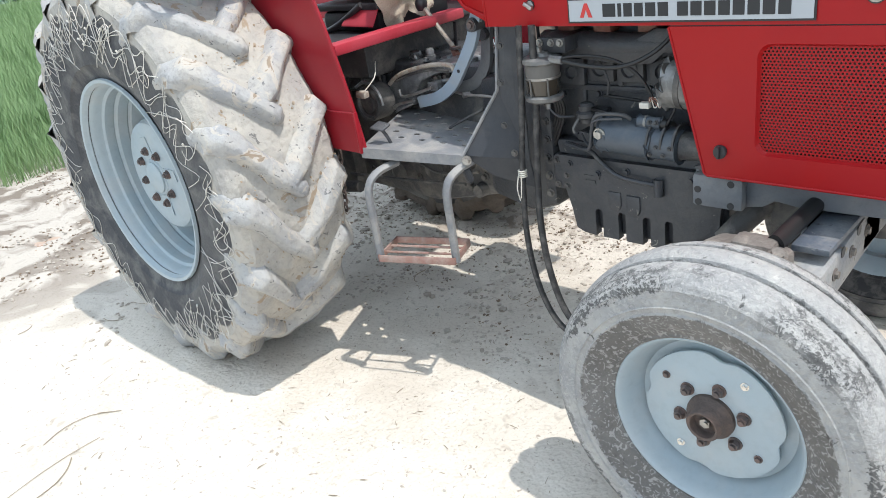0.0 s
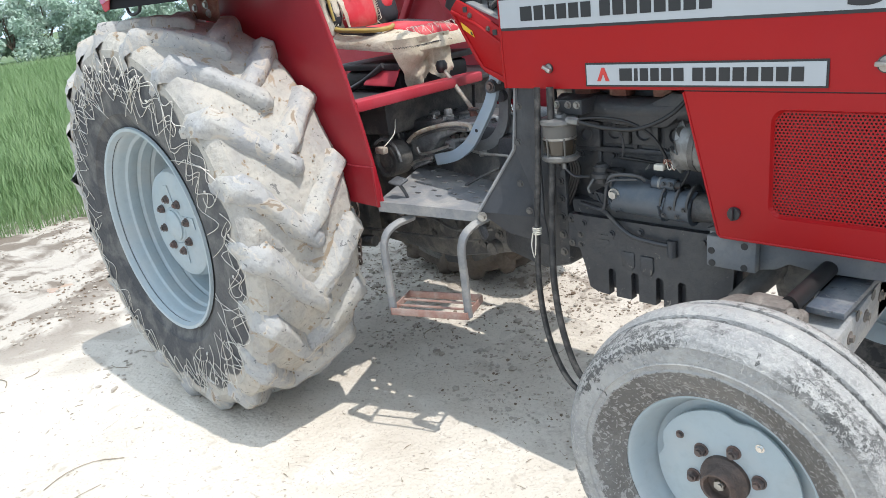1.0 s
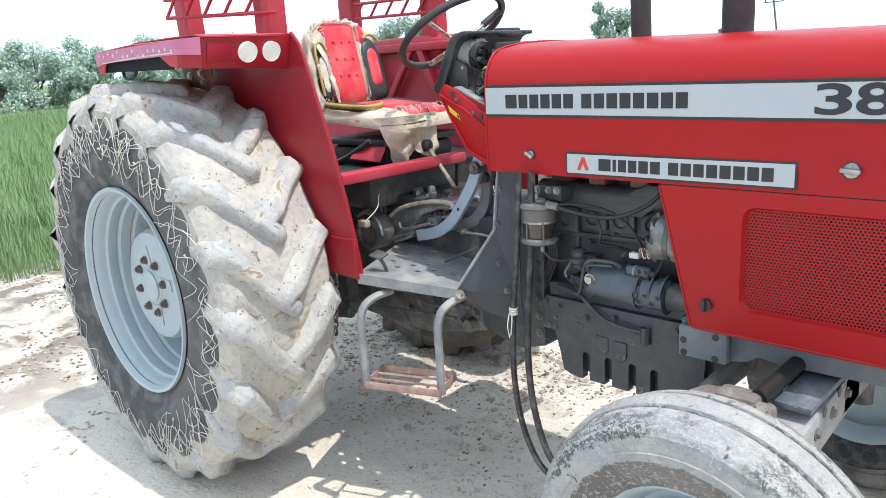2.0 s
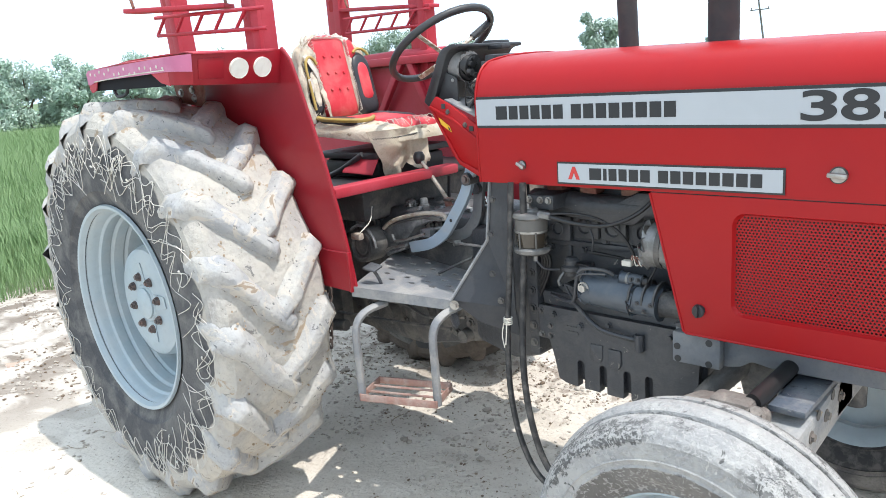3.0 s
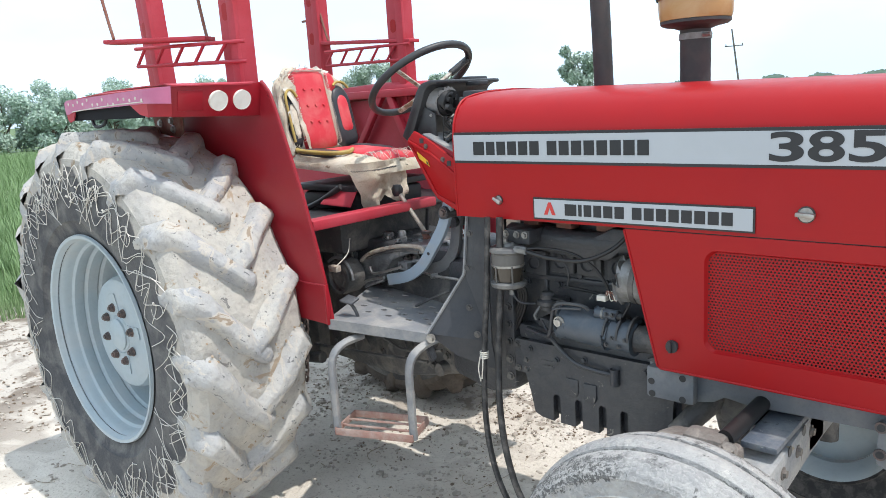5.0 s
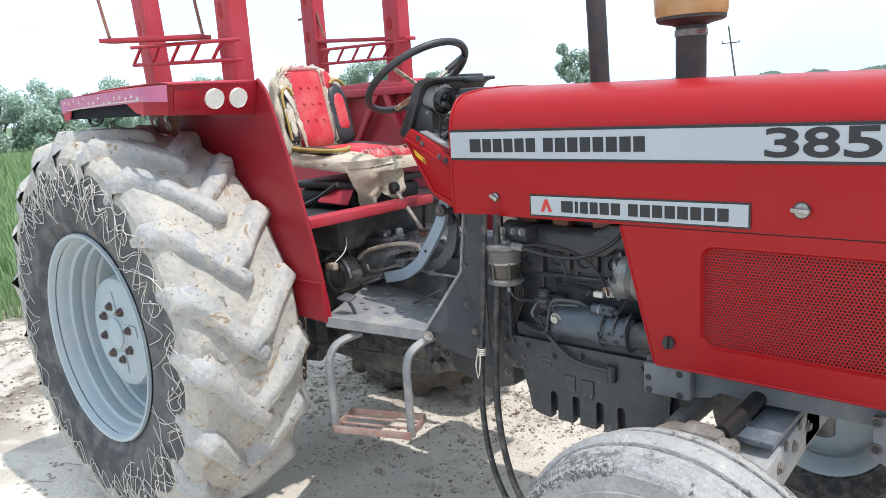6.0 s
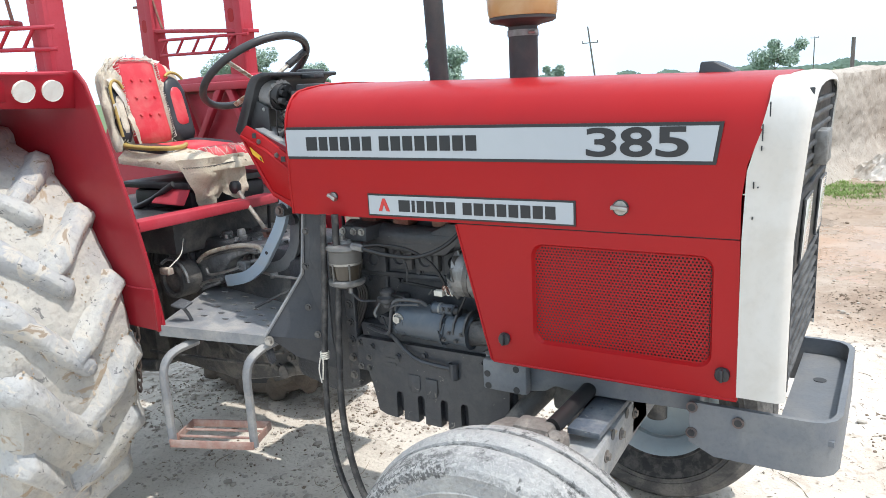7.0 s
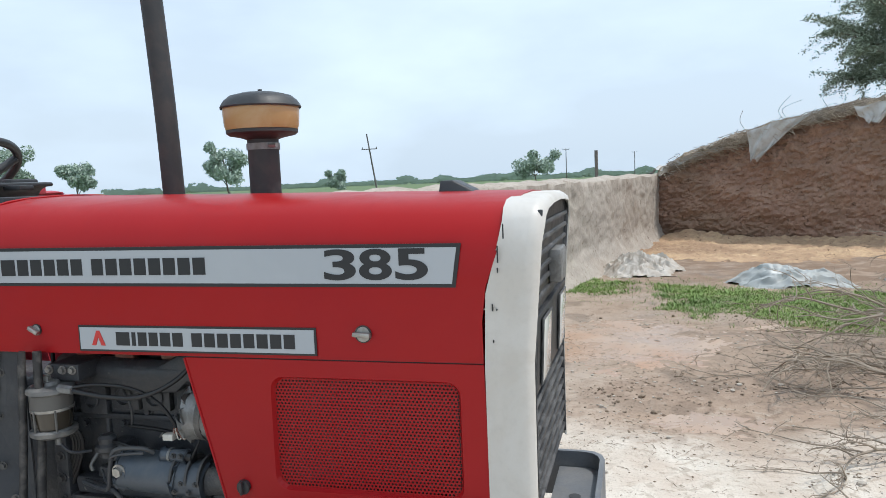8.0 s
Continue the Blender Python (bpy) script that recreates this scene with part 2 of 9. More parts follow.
TWINE = mat("white_plastic_twine", (0.62, 0.60, 0.55), 0.8, second=(0.40, 0.37, 0.32), amount=0.6, scale=25)


# ---------- mesh helpers ----------
def thing(name, at, label, category, group="", kind=""):
    ob = new(name)
    ob.location = at
    ob["base"] = [float(c) for c in at]
    return tagged(ob, label, category, group, kind)


def part(name, bm, material, parent, label=""):
    """One mesh under a thing or a part; bm is given in world metres."""
    top = parent
    while top.parent:
        top = top.parent
    me = bpy.data.meshes.new(name)
    bm.transform(Matrix.Translation(-Vector(top.location)))
    bm.to_mesh(me)
    bm.free()
    me.materials.append(material)
    ob = new(name, me)
    ob.parent = parent
    return tagged(ob, label)


def solid(name, bm, material, label="", category="", group="", kind=""):
    """A top-level mesh whose origin is at its base."""
    vs = [v.co for v in bm.verts]
    o = Vector((sum(v.x for v in vs) / len(vs), sum(v.y for v in vs) / len(vs), min(v.z for v in vs)))
    me = bpy.data.meshes.new(name)
    bm.transform(Matrix.Translation(-o))
    bm.to_mesh(me)
    bm.free()
    me.materials.append(material)
    ob = new(name, me)
    ob.location = o
    return tagged(ob, label, category, group, kind)


def smooth(bm, sharp=40):
    for f in bm.faces:
        f.smooth = True
    lim = radians(sharp)
    for e in bm.edges:
        if len(e.link_faces) == 2 and e.calc_face_angle(0) > lim:
            e.smooth = False
    return bm


def box(x0, y0, z0, x1, y1, z1, bevel=0.0, seg=2, bm=None):
    own = bmesh.new()
    bmesh.ops.create_cube(own, size=1, matrix=Matrix.LocRotScale(((x0 + x1) / 2, (y0 + y1) / 2, (z0 + z1) / 2), None, (abs(x1 - x0), abs(y1 - y0), abs(z1 - z0))))
    if bevel:
        bmesh.ops.bevel(own, geom=own.edges[:], offset=bevel, segments=seg, affect="EDGES", profile=0.5)
        smooth(own)
    return merge(bm, own)


def merge(bm, own, m=None):
    """Adds own to bm (or returns own when bm is None)."""
    if m is not None:
        own.transform(m)
    if bm is None:
        return own
    me = bpy.data.meshes.new("scratch")
    own.to_mesh(me)
    own.free()
    bm.from_mesh(me)
    bpy.data.meshes.remove(me)
    return bm


def cyl(p, q, r, r2=None, seg=24, bevel=0.0, bm=None, cap=True):
    """A cylinder or cone from p to q."""
    p, q = Vector(p), Vector(q)
    own = bmesh.new()
    bmesh.ops.create_cone(own, cap_ends=cap, segments=seg, radius1=r, radius2=r if r2 is None else r2, depth=(q - p).length)
    own.transform(Matrix.Translation((p + q) / 2) @ (q - p).to_track_quat("Z", "Y").to_matrix().to_4x4())
    if bevel:
        rim = [e for e in own.edges if len(e.link_faces) == 2 and e.calc_face_angle(0) > 0.9]
        bmesh.ops.bevel(own, geom=rim, offset=bevel, segments=2, affect="EDGES", profile=0.5)
    return merge(bm, smooth(own))


def lathe(profile, centre, axis="Y", seg=64, bm=None, closed=False):
    """profile: (radius, along) pairs spun round an axis through centre."""
    own = bmesh.new()
    cx, cy, cz = centre
    rings = []
    for r, a in profile:
        ring = []
        for k in range(seg):
            t = 2 * math.pi * k / seg
            c, s = r * math.cos(t), r * math.sin(t)
            ring.append(own.verts.new((cx + c, cy + a, cz + s) if axis == "Y" else (cx + c, cy + s, cz + a) if axis == "Z" else (cx + a, cy + c, cz + s)))
        rings.append(ring)
    pairs = list(zip(rings, rings[1:])) + ([(rings[-1], rings[0])] if closed else [])
    for ra, rb in pairs:
        for k in range(seg):
            own.faces.new((ra[k], ra[(k + 1) % seg], rb[(k + 1) % seg], rb[k]))
    bmesh.ops.remove_doubles(own, verts=own.verts, dist=1e-5)
    bmesh.ops.recalc_face_normals(own, faces=own.faces)
    return merge(bm, smooth(own, 35))


def tube(points, r, seg=8, bm=None, steps=6, flat=1.0):
    """A pipe along a smooth line through the points."""
    pts = [Vector(p) for p in points]
    line = []
    n = len(pts)
    if n == 2 or steps == 1:
        line = pts
    else:
        for i in range(n - 1):
            p0, p1, p2, p3 = pts[max(i - 1, 0)], pts[i], pts[i + 1], pts[min(i + 2, n - 1)]
            for k in range(steps):
                t = k / steps
                line.append(0.5 * (2 * p1 + (p2 - p0) * t + (2 * p0 - 5 * p1 + 4 * p2 - p3) * t * t + (3 * p1 - p0 - 3 * p2 + p3) * t ** 3))
        line.append(pts[-1])
    own = bmesh.new()
    rings = []
    up = Vector((0.13, 0.31, 0.94))
    for i, p in enumerate(line):
        d = (line[min(i + 1, len(line) - 1)] - line[max(i - 1, 0)]).normalized()
        a = d.cross(up)
        if a.length < 0.05:
            a = d.cross(Vector((1, 0, 0)))
        a.normalize()
        b = d.cross(a)
        up = -b if b.dot(up) < 0 else b
        rr = r if not callable(r) else r(i / max(1, len(line) - 1))
        rings.append([own.verts.new(p + rr * (a * math.cos(2 * math.pi * k / seg) + flat * up * math.sin(2 * math.pi * k / seg))) for k in range(seg)])
    for ra, rb in zip(rings, rings[1:]):
        for k in range(seg):
            own.faces.new((ra[k], ra[(k + 1) % seg], rb[(k + 1) % seg], rb[k]))
    own.faces.new(rings[0][::-1])
    own.faces.new(rings[-1])
    bmesh.ops.recalc_face_normals(own, faces=own.faces)
    return merge(bm, smooth(own, 50))


def plate(outline, along, depth, bevel=0.0, bm=None):
    """A flat outline of world points, thickened by the vector along times depth."""
    own = bmesh.new()
    vs = [own.verts.new(p) for p in outline]
    f = own.faces.new(vs)
    r = bmesh.ops.extrude_face_region(own, geom=[f])
    bmesh.ops.translate(own, verts=[g for g in r["geom"] if isinstance(g, bmesh.types.BMVert)], vec=Vector(along) * depth)
    bmesh.ops.recalc_face_normals(own, faces=own.faces)
    if bevel:
        bmesh.ops.bevel(own, geom=own.edges[:], offset=bevel, segments=2, affect="EDGES", profile=0.5)
        smooth(own)
    return merge(bm, own)


def xz(points, y):
    return [(x, y, z) for x, z in points]


def rounded(x0, z0, x1, z1, r, n=5):
    """The outline of a rounded rectangle as (x, z) pairs."""
    out = []
    for cx, cz, a in ((x1 - r, z1 - r, 0), (x0 + r, z1 - r, 90), (x0 + r, z0 + r, 180), (x1 - r, z0 + r, 270)):
        for k in range(n + 1):
            t = radians(a + 90 * k / n)
            out.append((cx + r * math.cos(t), cz + r * math.sin(t)))
    return out


def hex_bolt(p, way, r=0.009, h=0.008, bm=None):
    p, way = Vector(p), Vector(way).normalized()
    bm = cyl(p, p + way * h * 0.25, r * 1.45, seg=14, bm=bm)
    return cyl(p + way * h * 0.25, p + way * h, r, r * 0.93, seg=6, bm=bm)


def sheet(rows, thick=0.0, bm=None):
    """A surface through a grid of points, thickened downwards along its normals."""
    own = bmesh.new()
    g = [[own.verts.new(p) for p in row] for row in rows]
    for a, b in zip(g, g[1:]):
        for k in range(len(a) - 1):
            own.faces.new((a[k], a[k + 1], b[k + 1], b[k]))
    bmesh.ops.recalc_face_normals(own, faces=own.faces)
    if thick:
        bmesh.ops.solidify(own, geom=own.faces[:], thickness=thick)
    return merge(bm, smooth(own, 50))


def jitter(a):
    return random.uniform(-a, a)
# ---------- the tractor: x runs to its nose, y to its left side ----------
REAR = Vector((0.135, -0.765, 0.765))
FRONT = Vector((2.277, -0.655, 0.397))
SIDE = -0.322
tractor = thing("tractor", (1.3, 0, 0), "red farm tractor with grey engine, muddy tyres and white nose", "tractor")


def carcass(y):
    """The rear tyre's outer radius at y from its middle."""
    a = abs(y)
    return 0.733 - 0.35 * a * a if a < 0.19 else 0.7204 - (a - 0.19) * 1.0


def rear_tyre(c, way):
    """The carcass, and the tread with its chevron bars, as two meshes; way is -1 where the outside faces -y."""
    walls = bmesh.new()
    prof = [(0.385, -0.19), (0.41, -0.2), (0.44, -0.213), (0.455, -0.218), (0.46, -0.224), (0.50, -0.229), (0.56, -0.233), (0.60, -0.231), (0.625, -0.226), (0.63, -0.229), (0.66, -0.224)]
    for sgn in (-1, 1):
        lathe([(r, y * -sgn) for r, y in prof], c, seg=96, bm=walls)
    tread = bmesh.new()
    ys = [-0.2245, -0.22, -0.205, -0.19, -0.12, -0.06, 0, 0.06, 0.12, 0.19, 0.205, 0.22, 0.2245]
    fine = [ys[i] + (ys[i + 1] - ys[i]) * k / 3 for i in range(len(ys) - 1) for k in range(3)] + [ys[-1]]
    lathe([(0.66 if abs(y) > 0.224 else carcass(y), y) for y in fine], c, seg=260, bm=tread)
    for v in tread.verts:
        d = Vector((v.co.x - c[0], 0, v.co.z - c[2])).normalized()
        v.co += d * (0.012 + 0.012 * noise.noise(v.co * 7) + 0.006 * noise.noise(v.co * 24) + 0.003 * noise.noise(v.co * 70)) * (1 if abs(v.co.y - c[1]) < 0.218 else 0)
    made = []
    n = 19
    for side in (-1, 1):
        for i in range(n):
            t0 = 2 * math.pi * (i + jitter(0.025)) / n + radians(2.0 if side < 0 else 5.5)
            steep = 1.3 if side < 0 else 1.1
            stations = []
            bars = bmesh.new()
            ks = [(-0.038, -0.034, 0.016, 0.60), (-0.022, -0.016, 0.027, 0.95), (0.05, 0.055, 0.030, 1), (0.10, 0.118, 0.030, 1), (0.15, 0.182, 0.032, 1), (0.190, 0.230, 0.037, 0.95), (0.208, 0.250, 0.040, 0.62), (0.221, 0.264, 0.036, 0.0), (0.2285, 0.276, 0.016, 0.0)]
            for j, (ay, dt, hw, hs) in enumerate(ks):
                t = t0 + dt * steep
                base = carcass(ay) - 0.010
                top = carcass(ay) + (0.052 + jitter(0.003)) * hs
                if j == 7:
                    base, top = 0.650, 0.704
                if j == 8:
                    base, top = 0.610, 0.622
                ww = hw + jitter(0.003)
                ring = []
                for off, r in ((-ww * 1.45, base), (-ww * 1.06, top - 0.014), (-ww * 0.72, top), (ww * 0.60, top), (ww * 0.98, top - 0.013), (ww * (2.0 if j < 7 else 1.35), base)):
                    a = t + off / 0.74 * 0.8
                    yy = ay - (off * 0.55 if j < 7 else off * 0.1) + (0.004 if j >= 7 and r > base else 0.0)
                    ring.append(bars.verts.new((c[0] + r * math.cos(a), c[1] + side * yy, c[2] + r * math.sin(a))))
                stations.append(ring)
            for ra, rb in zip(stations, stations[1:]):
                for k in range(5):
                    bars.faces.new((ra[k], ra[k + 1], rb[k + 1], rb[k]))
            bars.faces.new(stations[0])
            bars.faces.new(stations[-1][::-1])
            bmesh.ops.recalc_face_normals(bars, faces=bars.faces)
            bmesh.ops.subdivide_edges(bars, edges=bars.edges[:], cuts=2, use_grid_fill=True)
            for v in bars.verts:
                v.co += Vector(noise.noise_vector(v.co * 6)) * 0.010 + Vector(noise.noise_vector(v.co * 16)) * 0.005 + Vector(noise.noise_vector(v.co * 38)) * 0.0026 + Vector(noise.noise_vector(v.co * 90)) * 0.0009
            made.append(smooth(bars, 110))
    return walls, tread, made


def tyre_wall_material(c):
    """Dark rubber with dried clay that has run over from the tread in an uneven edge."""
    m = mat("clay_edged_sidewall", (0.075, 0.076, 0.08), 0.85, second=(0.19, 0.185, 0.175), amount=0.75, scale=9, third=(0.14, 0.135, 0.13), third_amount=0.6, grain=0.3, bump=0.45, bump_scale=50, spec=0.25)
    n, l = m.node_tree.nodes, m.node_tree.links
    b = n["Principled BSDF"]
    old = b.inputs["Base Color"].links[0].from_socket
    tc = n.new("ShaderNodeTexCoord")
    at = n.new("ShaderNodeVectorMath")
    at.operation = "SUBTRACT"
    at.inputs[1].default_value = (c[0] - 1.3, 0, c[2])
    flat = n.new("ShaderNodeVectorMath")
    flat.operation = "MULTIPLY"
    flat.inputs[1].default_value = (1, 0, 1)
    ln = n.new("ShaderNodeVectorMath")
    ln.operation = "LENGTH"
    ns = n.new("ShaderNodeTexNoise")
    ns.inputs["Scale"].default_value, ns.inputs["Detail"].default_value = 7.0, 7
    ad = n.new("ShaderNodeMath")
    ad.operation = "MULTIPLY_ADD"
    ad.inputs[1].default_value = 0.11
    mr = n.new("ShaderNodeMapRange")
    mr.inputs["From Min"].default_value, mr.inputs["From Max"].default_value = 0.722, 0.732
    turn = n.new("ShaderNodeSeparateXYZ")
    ang = n.new("ShaderNodeMath")
    ang.operation = "ARCTAN2"
    lug = n.new("ShaderNodeMath")
    lug.operation = "MULTIPLY_ADD"
    lug.inputs[1].default_value, lug.inputs[2].default_value = 19 / math.tau, 20.302
    saw = n.new("ShaderNodeMath")
    saw.operation = "PINGPONG"
    saw.inputs[1].default_value = 0.5
    tongue = n.new("ShaderNodeMath")
    tongue.operation = "MULTIPLY_ADD"
    tongue.inputs[1].default_value = 0.10
    l.new(flat.outputs[0], turn.inputs[0])
    l.new(turn.outputs["Z"], ang.inputs[0])
    l.new(turn.outputs["X"], ang.inputs[1])
    l.new(ang.outputs[0], lug.inputs[0])
    l.new(lug.outputs[0], saw.inputs[0])
    l.new(saw.outputs[0], tongue.inputs[0])
    mx = n.new("ShaderNodeMix")
    mx.data_type = "RGBA"
    mx.inputs["B"].default_value = (0.43, 0.395, 0.345, 1)
    l.new(tc.outputs["Object"], at.inputs[0])
    l.new(at.outputs[0], flat.inputs[0])
    l.new(flat.outputs[0], ln.inputs[0])
    l.new(tc.outputs["Object"], ns.inputs["Vector"])
    l.new(ns.outputs["Fac"], ad.inputs[0])
    l.new(ln.outputs["Value"], ad.inputs[2])
    l.new(ad.outputs[0], tongue.inputs[2])
    l.new(tongue.outputs[0], mr.inputs["Value"])
    l.new(mr.outputs["Result"], mx.inputs["Factor"])
    l.new(old, mx.inputs["A"])
    l.new(mx.outputs["Result"], b.inputs["Base Color"])
    return m


def rear_wheel(c, out, detailed):
    """out: -1 for the wheel whose outside faces -y."""
    cx, cy, cz = c
    o = out
    rim = lathe([(0.383, o * 0.195), (0.392, o * 0.214), (0.404, o * 0.216), (0.407, o * 0.205), (0.386, o * 0.19), (0.376, o * 0.172), (0.374, o * 0.155), (0.371, o * 0.145), (0.361, o * 0.138), (0.359, o * 0.105), (0.363, o * 0.098), (0.352, o * 0.088), (0.349, o * 0.05), (0.353, o * 0.044), (0.342, o * 0.034), (0.338, o * 0.0), (0.336, o * -0.07),
                 (0.36, o * -0.12), (0.37, o * -0.17), (0.39, o * -0.2), (0.405, o * -0.21)], c, seg=72)
    wheel = part("rear_wheel", rim, RIM, tractor, "rear wheel with a pale blue-grey steel rim")
    walls, tread, bars = rear_tyre(c, o)
    part("sidewall", walls, tyre_wall_material(c) if detailed else SIDEWALL, wheel, "dark tyre sidewall with pale clay spreading from the tread" if detailed else "dark muddy sidewall")
    part("tread", tread, MUD_TYRE if detailed else DARK_MUD, wheel, "tread caked in pale dry clay" if detailed else "tread caked in dark mud")
    for bar in bars:
        part("tread_bar", bar, BAR_MUD if detailed else DARK_MUD, wheel)
    disc = lathe([(0.336, o * -0.05), (0.28, o * -0.045), (0.245, o * -0.02), (0.230, o * 0.04), (0.222, o * 0.09), (0.212, o * 0.112), (0.195, o * 0.120), (0.12, o * 0.122), (0.075, o * 0.122), (0.07, o * 0.127), (0.06, o * 0.128), (0.0, o * 0.128)], c, seg=64)
    part("wheel_disc", disc, RIM, wheel)
    if not detailed:
        return wheel
    part("hub_cap", lathe([(0.062, o * 0.118), (0.062, o * 0.134), (0.056, o * 0.138), (0.0, o * 0.139)], c, seg=32), RIM, wheel)
    for k in range(8):
        t = 2 * math.pi * (k + 0.3) / 8
        p = Vector((cx + 0.106 * math.cos(t), cy + o * 0.124, cz + 0.106 * math.sin(t)))
        b = cyl(p, p + Vector((0, o * 0.004, 0)), 0.018, seg=16)
        cyl(p + Vector((0, o * 0.004, 0)), p + Vector((0, o * 0.015, 0)), 0.0155, 0.0145, seg=6, bm=b)
        cyl(p + Vector((0, o * 0.015, 0)), p + Vector((0, o * 0.021, 0)), 0.008, seg=12, bm=b)
        part("wheel_nut", b, NUT, wheel, "dark steel wheel nut")
    for k in range(4):
        t = 2 * math.pi * (k + 0.1) / 4
        p = Vector((cx + 0.16 * math.cos(t), cy + o * 0.1225, cz + 0.16 * math.sin(t)))
        q = Vector((cx + 0.075 * math.cos(t), cy + o * 0.1225, cz + 0.075 * math.sin(t)))
        s = Vector((-math.sin(t), 0, math.cos(t)))
        w = plate([p + s * 0.022, p - s * 0.022, q - s * 0.034, q + s * 0.034], (0, o, 0), 0.003)
        part("hub_lug", w, RIM, wheel)
    t = radians(-62)
    p = Vector((cx + 0.33 * math.cos(t), cy + o * 0.10, cz + 0.33 * math.sin(t)))
    v = cyl(p, p + Vector((0.0, o * 0.03, 0.0)), 0.006, seg=10)
    cyl(p, p + Vector((0, o * 0.012, 0)), 0.012, seg=12, bm=v)
    part("valve", v, RUBBER, wheel, "black tyre valve")
    return wheel


near_rear = rear_wheel(REAR, -1, True)
rear_wheel(Vector((REAR.x, 0.765, REAR.z)), 1, False)

# flakes of brown clay clinging to the tread
fl = random.Random(23)
flakes = bmesh.new()
for k in range(520):
    t, y = fl.uniform(-0.9, 2.0), fl.uniform(-0.20, 0.20)
    if noise.noise((t * 5, y * 9, 3)) < 0.05 and fl.random() < 0.8:
        continue
    r = carcass(y) + fl.uniform(0.012, 0.024)
    s_ = fl.uniform(0.0015, 0.0055)
    p = Vector((REAR.x + r * math.cos(t), REAR.y + y, REAR.z + r * math.sin(t)))
    own = bmesh.new()
    bmesh.ops.create_icosphere(own, subdivisions=1, radius=s_)
    for v in own.verts:
        v.co += Vector(noise.noise_vector(v.co * 90 + Vector((k, 0, 0)))) * s_ * 0.5
    own.transform(Matrix.Translation(p) @ pose(0, 0, 0, fl.uniform(0, 90), fl.uniform(0, 90), 0) @ Matrix.Diagonal((1.2, 1, 0.6, 1)))
    merge(flakes, own)
tagged(part("clay_flakes", flakes, CLAY_FLAKE, near_rear, "crumbs of brown clay stuck to the tread"), kind="stuff")

# loose white twine wound round the outer sidewall
tw = bmesh.new()
rnd = random.Random(7)


def wall_point(a, r, lift):
    """A point on the outer sidewall, lifted off it a little."""
    y = 0.224 + 0.010 * max(0.0, 1 - abs(r - 0.56) / 0.10) + lift
    return (REAR.x + r * math.cos(a), REAR.y - y, REAR.z + r * math.sin(a))


# long strands that zigzag round the wheel and make a slack net
for lane, (mid, swing) in enumerate(((0.645, 0.035), (0.615, 0.050), (0.575, 0.055), (0.54, 0.06))):
    a = rnd.uniform(0, 1)
    end = a + math.tau * (1.0, 0.9, 0.8, 0.42)[lane]
    pts, k = [], 0
    while a < end:
        r = mid + swing * (1 if k % 2 else -1) * rnd.uniform(0.35, 1.15)
        pts.append(wall_point(a, min(0.685, r), rnd.uniform(0.002, 0.010)))
        a += rnd.uniform(0.05, 0.15)
        k += 1
    tube(pts, 0.0014, 5, tw, 4)
# single strands pulled over the wall, most of them steep
for k in range(46):
    t = rnd.uniform(-1.6, 2.3) if k % 3 else rnd.uniform(0, math.tau)
    r0, r1 = rnd.uniform(0.45, 0.58), rnd.uniform(0.63, 0.685)
    d = rnd.choice((-1, 1)) * rnd.uniform(0.05, 0.34)
    pts = [wall_point(t + d * f + rnd.uniform(-0.02, 0.02), r0 + (r1 - r0) * f ** rnd.uniform(0.7, 1.3), rnd.uniform(0.001, 0.010)) for f in (0, 0.3, 0.65, 1)]
    tube(pts, 0.0014, 4, tw, 4)
# loose loops and knots where strands meet
for k in range(15):
    t, r = rnd.uniform(-1.4, 2.2), rnd.uniform(0.50, 0.64)
    w, h = rnd.uniform(0.02, 0.06), rnd.uniform(0.015, 0.035)
    pts = [wall_point(t + w / r * math.cos(q), r + h * math.sin(q), 0.004 + 0.004 * math.cos(2 * q)) for q in (0, 1.1, 2.2, 3.3, 4.4, 5.4)]
    tube(pts, 0.0015, 4, tw, 4)
    tube([wall_point(t + w / r, r, 0.004), wall_point(t + w / r + 0.012, r + 0.006, 0.009)], 0.0035, 6, tw, 1)
tagged(part("twine", tw, TWINE, near_rear, "loose white plastic twine wound over the sidewall"), kind="stuff")


